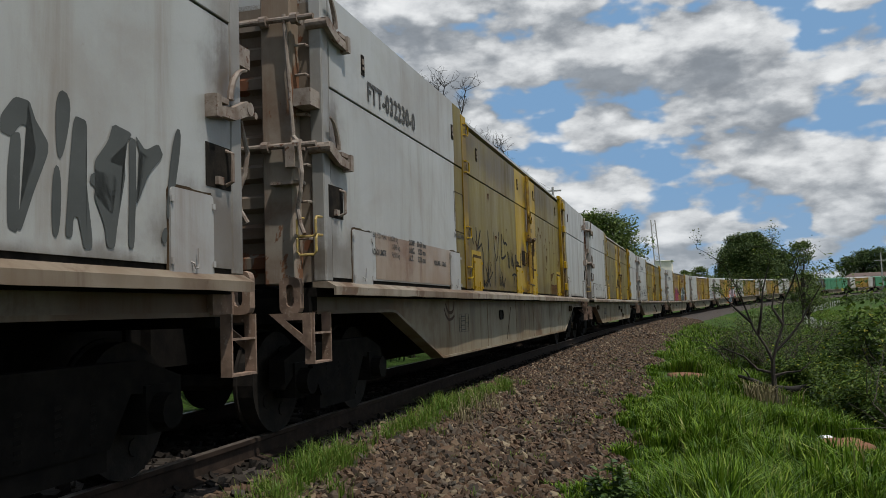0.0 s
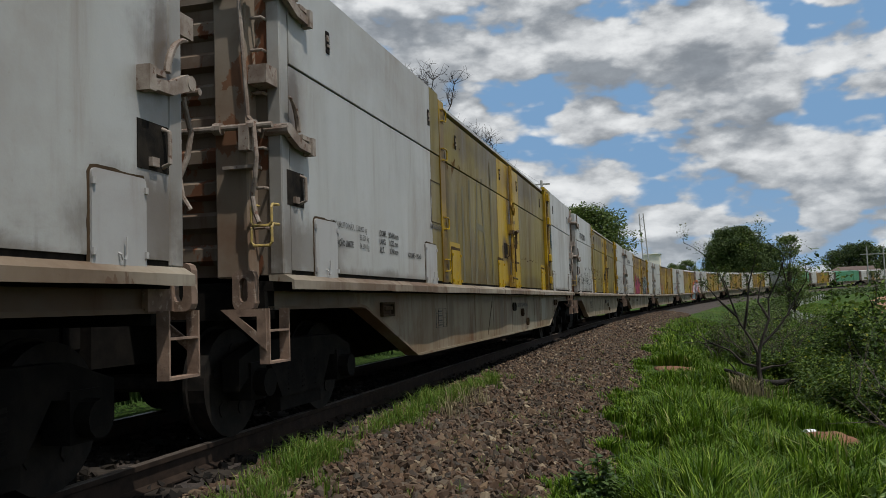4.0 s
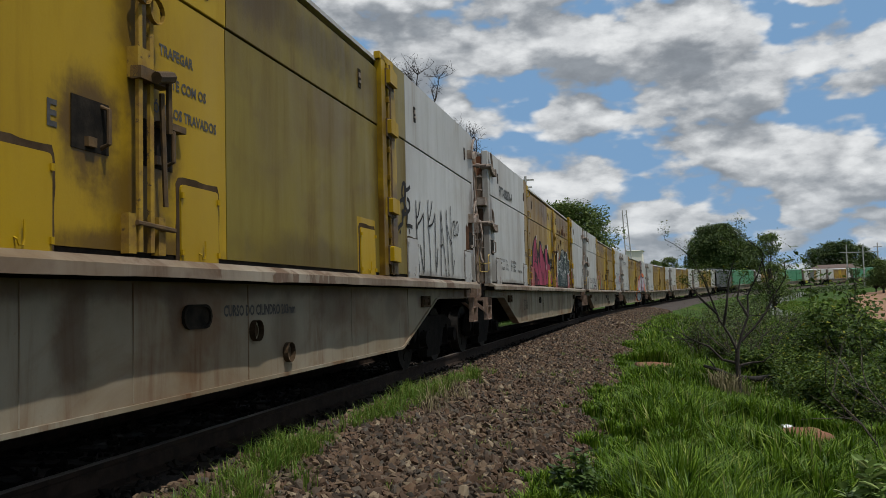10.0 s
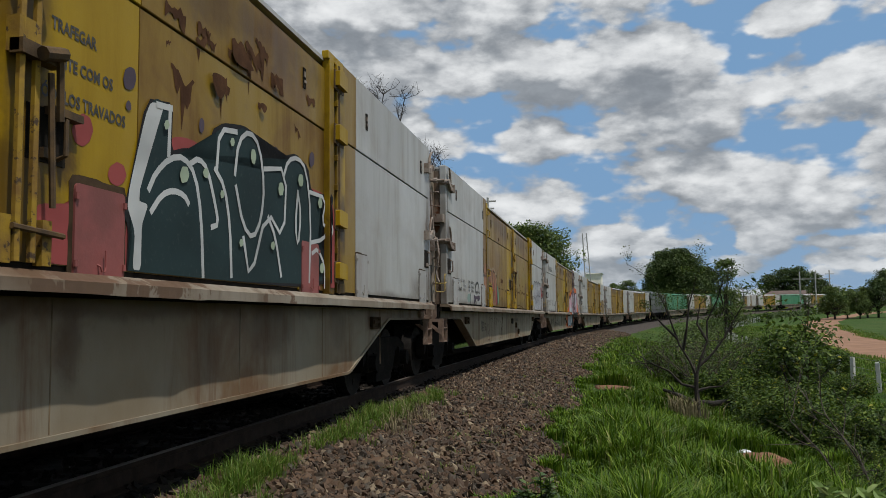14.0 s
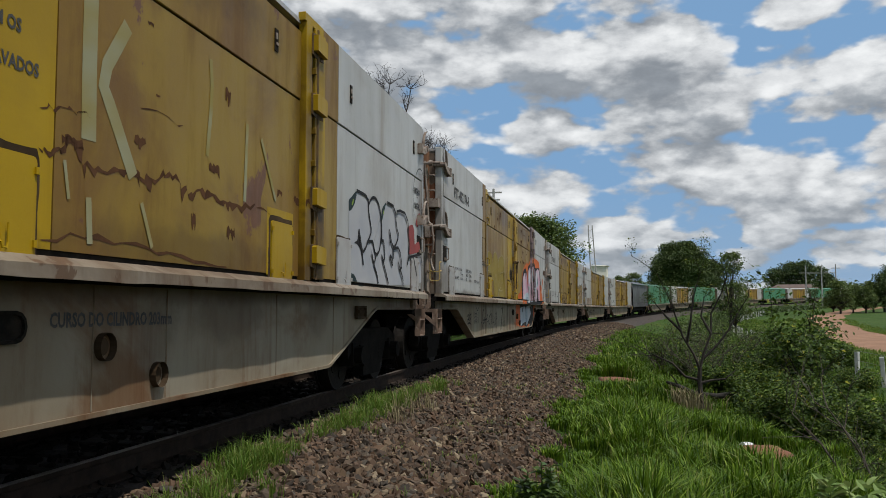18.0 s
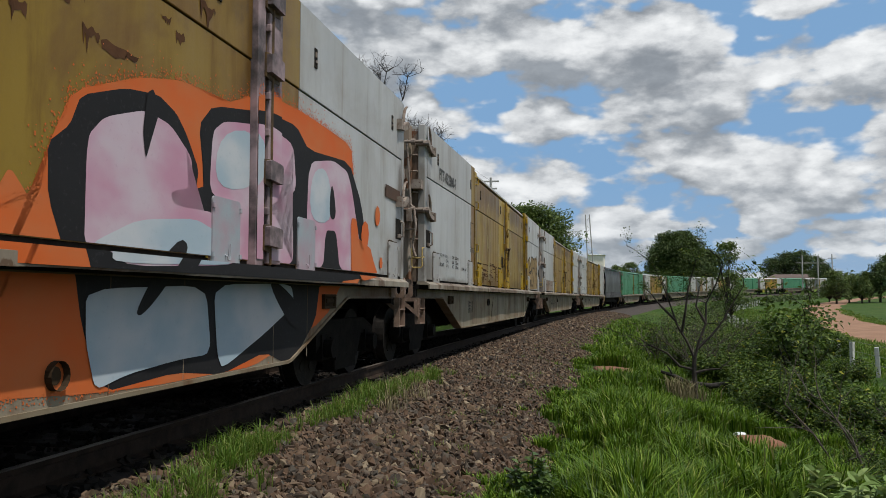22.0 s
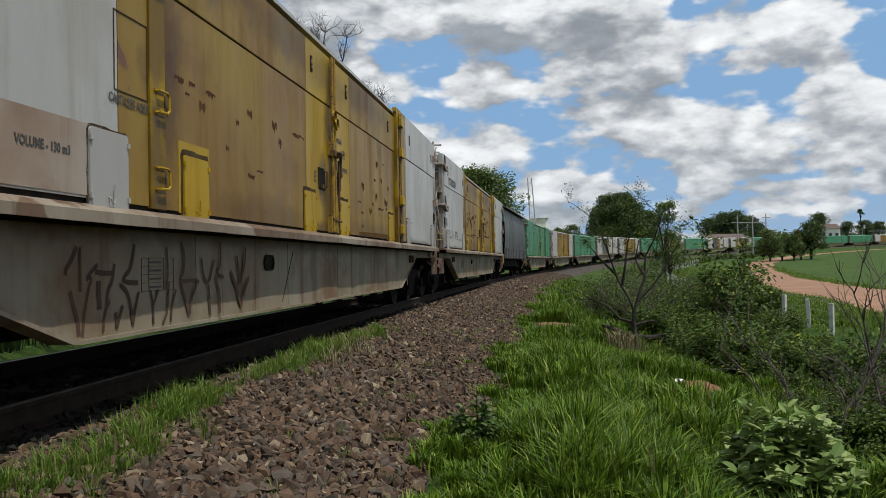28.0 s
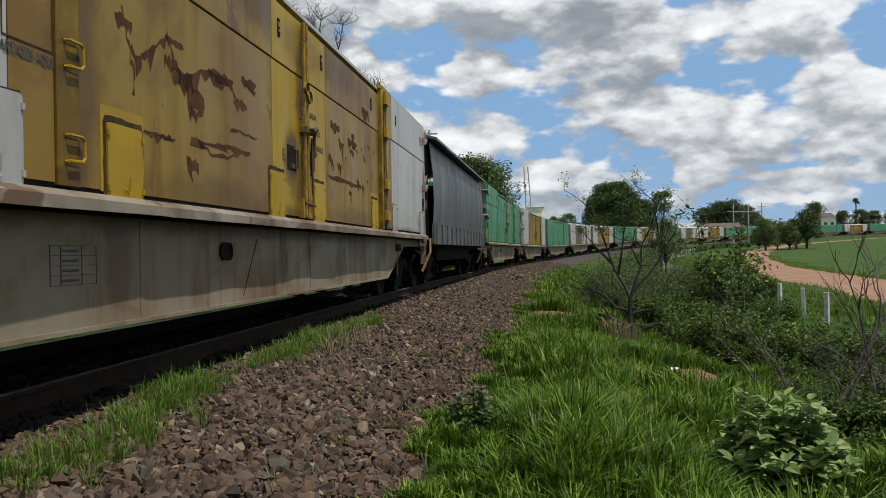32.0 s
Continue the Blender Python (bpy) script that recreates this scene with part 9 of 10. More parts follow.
graffiti(WAGONS[6], "ochre bubble lettering outlined in black", [
    (OCHRE_SPRAY, 0, [(5.4, 2.16), (5.77, 2.29), (5.96, 2.37), (6.12, 2.34), (6.26, 2.12), (6.52, 2.33), (6.69, 2.42), (7.05, 2.4), (7.18, 2.24), (7.34, 2.37), (7.56, 2.37), (7.74, 2.24), (8.09, 2.4), (8.3, 2.49), (8.51, 2.37), (8.68, 2.06), (8.76, 1.56), (8.78, 1.35), (7.13, 1.3), (6.07, 1.3), (5.36, 1.3)]),
    (BLACK_SPRAY, 0.05, [(5.4, 2.18), (5.77, 2.29), (5.96, 2.36), (6.12, 2.32), (6.24, 2.14), (6.31, 2.1), (6.5, 2.31), (6.66, 2.41), (7.05, 2.4), (7.16, 2.28), (7.37, 2.39), (7.56, 2.34), (7.7, 2.18), (7.81, 2.29), (8.09, 2.4), (8.27, 2.51), (8.48, 2.37), (8.65, 2.14), (8.7, 1.89)]),
    (BLACK_SPRAY, 0.045, [(5.77, 2.21), (5.88, 2.06), (5.99, 2.02), (6.26, 2.08)]),
    (BLACK_SPRAY, 0.045, [(5.92, 2.01), (6.0, 1.88), (6.47, 1.89), (6.75, 2.08), (6.84, 2.17)]),
    (BLACK_SPRAY, 0.05, [(5.75, 1.82), (6.1, 1.86), (6.34, 1.81), (6.66, 1.94)]),
    (BLACK_SPRAY, 0.05, [(6.84, 2.19), (6.89, 2.05), (7.08, 1.98), (7.18, 2.14), (7.13, 2.24)]),
    (BLACK_SPRAY, 0.045, [(7.11, 1.97), (7.38, 2.09), (7.69, 2.01), (7.85, 1.9), (7.77, 1.67)]),
    (BLACK_SPRAY, 0.045, [(6.45, 1.44), (6.67, 1.66), (6.87, 1.82), (7.05, 1.94)]),
    (BLACK_SPRAY, 0.05, [(7.14, 1.52), (7.06, 1.66), (7.16, 1.81), (7.26, 1.63), (7.14, 1.52)]),
    (BLACK_SPRAY, 0.05, [(6.0, 1.78), (6.09, 1.62), (6.38, 1.54), (6.63, 1.38)]),
    (BLACK_SPRAY, 0.05, [(7.76, 1.51), (7.88, 1.79), (8.13, 1.97), (8.33, 1.86), (8.66, 1.85)]),
    (BLACK_SPRAY, 0.045, [(8.24, 2.1), (8.48, 1.96)]),
    (BLACK_SPRAY, 0.05, [(8.26, 1.84), (8.17, 1.61), (8.44, 1.38)]),
    (BLACK_SPRAY, 0.07, [(6.8, 1.48), (6.9, 1.4)]),
    (BLACK_SPRAY, 0.06, [(6.13, 1.53), (6.22, 1.4)]),
    (CREAM_SPRAY, 0.05, [(5.77, 2.25), (5.81, 2.19)]),
    (CREAM_SPRAY, 0.05, [(6.07, 2.28), (6.12, 2.19)]),
    (CREAM_SPRAY, 0.05, [(7.07, 2.31), (7.15, 2.21)]),
    (CREAM_SPRAY, 0.05, [(7.52, 2.33), (7.58, 2.24)]),
    (CREAM_SPRAY, 0.05, [(8.05, 2.33), (8.15, 2.26)]),
    (CREAM_SPRAY, 0.05, [(6.84, 2.14), (6.89, 2.07)]),
    (CREAM_SPRAY, 0.05, [(7.79, 1.98), (7.85, 1.89)]),
    (CREAM_SPRAY, 0.05, [(7.79, 1.46), (7.82, 1.41)]),
])

# peeled paint
flakes(WAGONS[0], 1, 14, 1.2, 4.2, 1.5, 2.7, BARE_PALE, 0.22)
flakes(WAGONS[0], 2, 6, -4.6, -1.2, 1.5, 3.2, BARE, 0.2)
flakes(WAGONS[1], 4, 5, -4.6, -1.2, 2.9, 3.4, BARE_PALE, 0.25)
flakes(WAGONS[3], 7, 9, 1.2, 4.2, 2.65, 3.3, BARE, 0.36)
flakes(WAGONS[3], 8, 7, -4.6, -1.2, 2.5, 3.4, BARE_PALE, 0.25)
flakes(WAGONS[5], 12, 12, -4.4, -1.3, 2.9, 3.4, BARE, 0.25)
flakes(WAGONS[5], 13, 10, 1.2, 4.2, 2.4, 3.3, BARE, 0.35)
flakes(WAGONS[6], 14, 8, -4.5, -1.2, 1.4, 1.75, BARE_PALE, 0.5)
tear(WAGONS[8], 1, [(-4.12, 2.5), (-4.04, 2.32), (-3.93, 2.23), (-3.74, 2.33), (-3.46, 2.51), (-3.34, 2.34), (-3.17, 2.24), (-2.65, 2.43), (-2.27, 2.41), (-2.02, 2.25)], 0.1)
tear(WAGONS[8], 2, [(-4.02, 2.23), (-3.96, 2.1), (-4.0, 1.96)], 0.05)
tear(WAGONS[8], 3, [(-3.17, 2.27), (-3.01, 2.02), (-2.85, 2.0)], 0.08)
tear(WAGONS[8], 4, [(-1.88, 2.49), (-1.55, 2.43)], 0.1)
tear(WAGONS[8], 5, [(-3.02, 1.79), (-2.68, 1.73), (-2.01, 1.74)], 0.05)
tear(WAGONS[8], 6, [(-2.31, 1.98), (-1.93, 1.98), (-1.54, 1.99)], 0.04)
tear(WAGONS[8], 7, [(-3.88, 1.75), (-3.62, 1.73), (-3.34, 1.74)], 0.03)
tear(WAGONS[8], 8, [(-3.08, 1.58), (-3.06, 1.45)], 0.04)
flakes(WAGONS[8], 19, 18, 1.2, 4.3, 1.5, 2.6, BARE, 0.35)

overspray(WAGONS[5], "soft edge of orange overspray", ORANGE_SPRAY, PIECE, 6000, 0.07, 3)

graffiti(WAGONS[0], "thin black spray scribbles", [
    (BLACK_SPRAY, 0.04, [(-4.67, 2.04), (-4.61, 1.83), (-4.5, 2.19), (-4.3, 1.92)]),
    (BLACK_SPRAY, 0.04, [(-4.12, 2.16), (-4.08, 1.83), (-3.72, 1.99), (-3.73, 1.32)]),
    (BLACK_SPRAY, 0.04, [(-3.86, 2.14), (-4.07, 1.85)]),
    (BLACK_SPRAY, 0.04, [(-3.36, 2.17), (-3.33, 1.71), (-3.5, 1.33)]),
    (BLACK_SPRAY, 0.03, [(-2.94, 2.18), (-2.94, 1.89), (-2.76, 1.7), (-2.57, 2.22)]),
    (BLACK_SPRAY, 0.03, [(-3.59, 1.62), (-3.49, 1.51)]),
    (BLACK_SPRAY, 0.03, [(-3.45, 1.68), (-3.42, 1.52)]),
    (BLACK_SPRAY, 0.03, [(-3.22, 1.67), (-3.35, 1.52)]),
    (BLACK_SPRAY, 0.03, [(-3.52, 1.51), (-3.31, 1.34)]),
    (BLACK_SPRAY, 0.03, [(-3.12, 1.56), (-3.61, 1.33)]),
    (BLACK_SPRAY, 0.03, [(-4.69, 1.49), (-4.6, 1.35), (-4.49, 1.55)]),
    (BLACK_SPRAY, 0.03, [(-3.73, 1.41), (-3.71, 1.33), (-3.53, 1.42)]),
    (BLACK_SPRAY, 0.03, [(-2.94, 1.79), (-2.95, 1.35)]),
    (BLACK_SPRAY, 0.03, [(-2.6, 1.83), (-2.61, 1.37)]),
    (BLACK_SPRAY, 0.03, [(-2.57, 1.5), (-2.51, 1.33), (-2.4, 1.49)]),
])
graffiti(WAGONS[0], "faint brown arcs on the girder", [
    (BROWN_SPRAY, 0.04, [(-5.65, 1.07), (-5.6, 1.0), (-5.51, 0.96), (-5.39, 0.96), (-5.28, 0.99), (-5.24, 1.09)]),
    (BROWN_SPRAY, 0.035, [(-5.73, 1.01), (-5.65, 0.92), (-5.52, 0.87), (-5.39, 0.88), (-5.25, 0.92)]),
])
graffiti(WAGONS[6], "tall white spray strokes", [
    (CREAM_SPRAY, 0.1, [(-4.57, 2.57), (-4.51, 2.14), (-4.55, 1.64), (-4.53, 1.42)]),
    (CREAM_SPRAY, 0.1, [(-4.4, 1.74), (-4.26, 2.11), (-4.16, 2.39), (-4.09, 2.06), (-4.03, 1.75)]),
    (CREAM_SPRAY, 0.1, [(-3.6, 2.29), (-3.72, 1.86), (-3.8, 1.48)]),
    (CREAM_SPRAY, 0.08, [(-3.13, 2.86), (-2.96, 2.31), (-2.75, 1.41)]),
    (CREAM_SPRAY, 0.08, [(-2.84, 2.95), (-2.73, 2.59), (-2.77, 2.16)]),
    (CREAM_SPRAY, 0.08, [(-2.35, 2.92), (-2.54, 2.4), (-2.75, 1.41)]),
    (CREAM_SPRAY, 0.08, [(-2.91, 3.15), (-3.11, 2.87)]),
])
scratches(WAGONS[6], 4, 46, -4.6, -1.2, 1.38, 1.8, BARE)
graffiti(WAGONS[4], "salmon and teal spray figures with dark strokes", [
    (SALMON_SPRAY, 0, [(-5.4, 2.08), (-5.23, 2.24), (-5.0, 2.21), (-4.94, 1.59), (-5.34, 1.67)]),
    (TEAL_PALE, 0, [(-7.49, 1.48), (-7.1, 1.5), (-7.11, 1.32), (-7.48, 1.31)]),
    (GREY_SPRAY, 0.035, [(-7.12, 1.5), (-7.12, 1.39), (-7.16, 1.29)]),
    (GREY_SPRAY, 0.06, [(-6.58, 1.71), (-6.51, 1.6), (-6.45, 1.5)]),
    (GREY_SPRAY, 0.05, [(-6.52, 1.54), (-6.5, 1.66), (-6.37, 1.74), (-6.18, 1.74), (-6.09, 1.65), (-6.09, 1.57)]),
    (VIOLET_SPRAY, 0.06, [(-6.72, 1.45), (-6.52, 1.42), (-6.28, 1.43), (-6.03, 1.46), (-5.98, 1.41), (-6.26, 1.38)]),
    (VIOLET_SPRAY, 0.06, [(-6.71, 1.44), (-6.68, 1.35), (-6.64, 1.3)]),
    (VIOLET_SPRAY, 0.04, [(-6.61, 1.36), (-6.52, 1.39), (-6.45, 1.31)]),
])
graffiti(WAGONS[1], "dark spray strokes on the narrow panel", [
    (DARK_GREEN_SPRAY, 0.05, [(5.04, 2.84), (5.06, 2.57), (5.07, 2.31)]),
    (DARK_GREEN_SPRAY, 0.05, [(5.16, 2.88), (5.19, 2.3)]),
    (DARK_GREEN_SPRAY, 0.05, [(5.19, 2.3), (5.27, 2.77)]),
    (DARK_GREEN_SPRAY, 0.05, [(5.27, 2.68), (5.32, 2.3)]),
    (DARK_GREEN_SPRAY, 0.05, [(5.39, 2.86), (5.4, 2.29)]),
])
for word, x, z in (("ENTÃO", 8.9, 2.64), ("É", 9.05, 2.59), ("NATAL", 8.91, 2.43)):
    write(WAGONS[4], word, x, z, 0.085, SIDE + 0.005, BLACK_SPRAY)

graffiti(WAGONS[4], "thin brown spray figures with a heart on the girder", [
    (BROWN_SPRAY, 0.014, [(-4.48, 0.93), (-4.54, 0.89), (-4.54, 0.79), (-4.5, 0.75)]),
    (BROWN_SPRAY, 0.014, [(-4.44, 0.72), (-4.46, 0.89), (-4.4, 0.88), (-4.39, 0.82), (-4.45, 0.8), (-4.34, 0.7)]),
    (BROWN_SPRAY, 0.014, [(-4.27, 0.62), (-4.31, 0.77), (-4.26, 0.81)]),
    (BROWN_SPRAY, 0.014, [(-3.92, 0.94), (-3.85, 1.0), (-3.69, 1.01), (-3.59, 0.94)]),
    (BROWN_SPRAY, 0.014, [(-4.28, 0.73), (-4.12, 0.84), (-4.02, 0.87), (-3.91, 0.75), (-3.74, 0.66)]),
    (BROWN_SPRAY, 0.014, [(-4.12, 0.59), (-4.04, 0.51), (-3.86, 0.49), (-3.78, 0.56), (-3.82, 0.6)]),
    (BROWN_SPRAY, 0.014, [(-4.05, 0.62), (-4.01, 0.71)]),
    (BROWN_SPRAY, 0.014, [(-4.07, 0.7), (-3.99, 0.63)]),
    (BROWN_SPRAY, 0.014, [(-3.42, 0.66), (-3.59, 0.84), (-3.58, 0.96), (-3.46, 1.0), (-3.29, 1.0), (-3.19, 0.92), (-3.27, 0.78), (-3.42, 0.66)]),
    (BROWN_SPRAY, 0.014, [(-3.41, 0.96), (-3.34, 0.91)]),
    (BROWN_SPRAY, 0.014, [(-3.34, 0.97), (-3.4, 0.91)]),
    (BROWN_SPRAY, 0.014, [(-3.0, 0.86), (-3.04, 0.98), (-2.91, 0.99), (-2.7, 1.06)]),
    (BROWN_SPRAY, 0.014, [(-2.94, 0.56), (-2.89, 0.84), (-2.86, 0.98)]),
    (BROWN_SPRAY, 0.014, [(-2.77, 0.83), (-2.66, 1.04), (-2.53, 0.9), (-2.41, 1.04), (-2.26, 0.88), (-2.11, 0.96)]),
    (BROWN_SPRAY, 0.014, [(-2.17, 0.59), (-1.95, 0.94), (-1.82, 0.84), (-1.76, 0.63)]),
    (BROWN_SPRAY, 0.014, [(-3.17, 0.9), (-3.03, 0.86)]),
    (BROWN_SPRAY, 0.014, [(-2.7, 0.87), (-2.74, 0.98), (-2.65, 0.83)]),
])
REPAINT = paint("pale_repaint", (0.285, 0.27, 0.225), (0.24, 0.215, 0.17), (0.14, 0.09, 0.055), grime=0.9, gloss=0.15)
graffiti(WAGONS[1], "patch of fresh pale grey paint on the girder", [(REPAINT, 0, [(4.2, 1.05), (5.02, 1.08), (5.01, 0.6), (4.2, 0.57)])], "repaint_patch")

tear(WAGONS[4], 61, [(0.91, 1.77), (1.03, 1.78), (1.12, 1.85), (1.21, 1.88), (1.27, 1.77), (1.49, 1.77), (1.74, 1.81), (1.82, 1.77), (2.0, 1.8), (2.16, 1.88), (2.29, 1.8), (2.44, 1.76), (2.64, 1.8), (2.85, 1.78), (3.08, 1.76), (3.46, 1.8), (3.79, 1.77)], 0.06)
tear(WAGONS[4], 62, [(0.93, 1.35), (1.55, 1.38), (2.16, 1.35), (2.98, 1.3)], 0.025)
tear(WAGONS[4], 63, [(0.91, 1.98), (1.11, 2.01), (1.3, 2.01)], 0.012)
tear(WAGONS[4], 64, [(1.8, 2.17), (2.33, 2.19)], 0.012)
for _i, _spot in enumerate([(1.81, 1.98, 0.11, 0.08), (2.77, 1.97, 0.16, 0.1), (1.17, 1.85, 0.17, 0.07), (2.97, 2.55, 0.09, 0.14), (2.48, 1.58, 0.06, 0.12), (3.05, 1.55, 0.12, 0.1), (1.9, 2.72, 0.07, 0.03), (3.98, 1.97, 0.1, 0.08), (4.42, 1.96, 0.23, 0.08), (2.0, 2.3, 0.05, 0.02)]):
    chip(WAGONS[4], 207 + _i, *_spot)
graffiti(WAGONS[4], "faded white spray strokes and drips", [
    (FADED_WHITE, 0.13, [(1.3, 2.64), (1.3, 2.26), (1.31, 1.92)]),
    (FADED_WHITE, 0.1, [(1.64, 2.6), (1.4, 2.25), (1.52, 2.09), (1.73, 1.78)]),
    (FADED_WHITE, 0.05, [(2.69, 2.72), (2.72, 2.5), (2.66, 2.06)]),
    (FADED_WHITE, 0.05, [(3.31, 2.4), (3.28, 1.82)]),
    (FADED_WHITE, 0.05, [(1.32, 1.57), (1.34, 1.35)]),
    (FADED_WHITE, 0.035, [(1.84, 1.61), (1.96, 1.37)]),
    (FADED_WHITE, 0.025, [(1.11, 1.74), (1.15, 1.56)]),
    (FADED_WHITE, 0.04, [(3.58, 2.34), (3.88, 1.9)]),
])
graffiti(WAGONS[4], "faded salmon graffiti lettering with brown and cream outlines", [
    (SALMON_SPRAY, 0, [(-4.62, 2.24), (-4.47, 2.25), (-4.41, 2.22), (-4.32, 2.26), (-4.21, 2.16), (-4.07, 2.15), (-3.9, 2.12), (-3.79, 2.17), (-3.63, 2.2), (-3.41, 2.15), (-3.25, 2.06), (-3.14, 1.9), (-3.06, 1.74), (-3.01, 1.32), (-3.94, 1.3), (-4.58, 1.3)]),
    (PALE_SPRAY, 0.05, [(-4.62, 2.24), (-4.47, 2.25), (-4.41, 2.22), (-4.32, 2.26), (-4.21, 2.16), (-4.07, 2.15), (-3.9, 2.12), (-3.79, 2.17), (-3.63, 2.2), (-3.41, 2.15), (-3.25, 2.06), (-3.14, 1.9)]),
    (BROWN_SPRAY, 0.025, [(-4.62, 2.17), (-4.52, 2.18), (-4.46, 2.09), (-4.45, 1.86)]),
    (BROWN_SPRAY, 0.03, [(-4.44, 1.86), (-4.42, 2.1), (-4.34, 2.15), (-4.23, 2.11), (-4.13, 1.94), (-4.13, 1.8)]),
    (BROWN_SPRAY, 0.03, [(-4.13, 1.83), (-4.17, 2.1), (-3.97, 2.13), (-3.84, 2.05), (-3.88, 1.78)]),
    (BROWN_SPRAY, 0.035, [(-3.86, 1.75), (-3.79, 2.02), (-3.65, 2.13), (-3.41, 2.1), (-3.25, 1.99), (-3.1, 1.73), (-3.04, 1.33)]),
    (BROWN_SPRAY, 0.035, [(-3.5, 2.01), (-3.5, 1.54)]),
    (BROWN_SPRAY, 0.03, [(-4.01, 1.79), (-3.85, 1.72), (-3.71, 1.58), (-3.61, 1.37)]),
    (BROWN_SPRAY, 0.03, [(-4.3, 2.09), (-4.28, 1.82)]),
    (BROWN_SPRAY, 0.02, [(-4.01, 2.08), (-4.03, 1.98)]),
    (RED_SPRAY, 0, [(-3.75, 1.8), (-3.67, 1.85), (-3.61, 1.79), (-3.66, 1.74), (-3.57, 1.7), (-3.58, 1.63), (-3.66, 1.59), (-3.74, 1.64)]),
    (RED_SPRAY, 0, [(-3.3, 1.72), (-3.09, 1.71), (-3.04, 1.33), (-3.33, 1.33)]),
    (TEAL_SPRAY, 0, [(-3.07, 1.84), (-2.9, 1.74), (-2.79, 1.58), (-2.83, 1.34), (-2.99, 1.33), (-3.02, 1.56)]),
])
for _i, _spot in enumerate([(-2.13, 1.94, 0.35, 0.17), (-2.6, 1.74, 0.17, 0.05), (-2.15, 1.74, 0.39, 0.03), (-1.92, 1.74, 0.1, 0.07), (-1.49, 1.71, 0.12, 0.07), (-2.16, 1.5, 0.1, 0.1), (-3.18, 2.03, 0.23, 0.09), (-2.72, 2.97, 0.2, 0.14), (-1.99, 3.18, 0.1, 0.09), (-2.48, 1.89, 0.09, 0.03)]):
    chip(WAGONS[4], 207 + _i, *_spot)
graffiti(WAGONS[2], "faded pale roller strokes", [
    (PALE_ROLLER, 0.11, [(-3.33, 2.48), (-3.17, 2.18), (-2.89, 1.75), (-2.55, 1.3)]),
    (PALE_ROLLER, 0.09, [(-2.51, 2.77), (-2.47, 2.04), (-2.5, 1.62)]),
    (PALE_ROLLER, 0.1, [(-1.9, 2.64), (-1.91, 2.21), (-2.1, 1.32)]),
    (PALE_ROLLER, 0.08, [(-1.52, 2.81), (-1.39, 2.48), (-1.19, 2.12)]),
    (PALE_ROLLER, 0.14, [(-3.63, 2.31), (-3.64, 1.66)]),
])
tear(WAGONS[2], 71, [(-3.69, 2.06), (-3.39, 2.04), (-3.08, 2.08), (-2.59, 2.07), (-1.97, 2.12), (-1.14, 2.04)], 0.01)
tear(WAGONS[2], 72, [(-3.42, 2.09), (-3.22, 2.07), (-3.02, 2.08)], 0.05)
tear(WAGONS[2], 73, [(-3.03, 1.79), (-2.89, 1.78), (-2.64, 1.78), (-2.47, 1.82), (-2.25, 1.82), (-2.12, 1.81)], 0.035)
tear(WAGONS[2], 74, [(-2.01, 1.77), (-1.8, 1.74), (-1.61, 1.82), (-1.19, 1.8)], 0.045)
tear(WAGONS[2], 75, [(-1.98, 1.65), (-1.64, 1.66)], 0.015)
tear(WAGONS[2], 76, [(-2.04, 1.54), (-1.74, 1.56)], 0.03)
tear(WAGONS[2], 77, [(-3.56, 1.8), (-3.42, 1.79)], 0.03)
tear(WAGONS[2], 78, [(-2.7, 1.66), (-2.4, 1.66)], 0.014)
tear(WAGONS[2], 79, [(-3.14, 1.66), (-3.01, 1.66)], 0.015)
for _i, _spot in enumerate([(-3.04, 2.12, 0.15, 0.06), (-3.11, 1.93, 0.09, 0.11), (-2.06, 1.94, 0.12, 0.18), (-2.09, 2.05, 0.11, 0.04), (0.73, 3.03, 0.16, 0.09), (0.55, 3.16, 0.1, 0.14)]):
    chip(WAGONS[2], 107 + _i, *_spot)
for _i, _spot in enumerate([(-4.39, 2.29, 0.16, 0.06), (-4.16, 2.3, 0.12, 0.05), (-3.8, 2.29, 0.19, 0.06), (-3.97, 2.16, 0.12, 0.1), (-4.64, 2.0, 0.12, 0.08), (-2.89, 2.28, 0.13, 0.1), (-2.18, 2.28, 0.16, 0.13), (-3.2, 2.15, 0.08, 0.07), (-2.86, 1.7, 0.19, 0.06), (-2.62, 1.77, 0.18, 0.04), (-1.37, 2.3, 0.41, 0.05), (-2.01, 2.14, 0.09, 0.11), (-3.45, 1.89, 0.06, 0.05), (-4.25, 2.2, 0.08, 0.04)]):
    chip(WAGONS[7], 357 + _i, *_spot)
for _i, _spot in enumerate([(1.85, 2.03, 0.17, 0.15), (2.9, 2.48, 0.16, 0.15), (2.73, 2.2, 0.17, 0.06), (3.24, 2.24, 0.1, 0.1), (2.83, 1.93, 0.16, 0.16), (2.54, 1.8, 0.12, 0.07), (2.37, 1.68, 0.17, 0.13), (3.17, 1.76, 0.48, 0.06), (3.62, 1.89, 0.28, 0.15), (1.63, 1.78, 0.22, 0.04), (1.81, 1.43, 0.12, 0.06), (1.8, 1.63, 0.15, 0.04), (3.82, 2.16, 0.1, 0.09), (3.42, 2.52, 0.1, 0.05), (3.66, 1.79, 0.19, 0.05)]):
    chip(WAGONS[7], 357 + _i, *_spot)
graffiti(WAGONS[7], "rusty strip along the foot of the door", [
    (BARE_PALE, 0, [(1.56, 1.34), (2.08, 1.35), (2.9, 1.36), (3.79, 1.36), (3.79, 1.28), (1.56, 1.26)]),
], "peeled_patch")
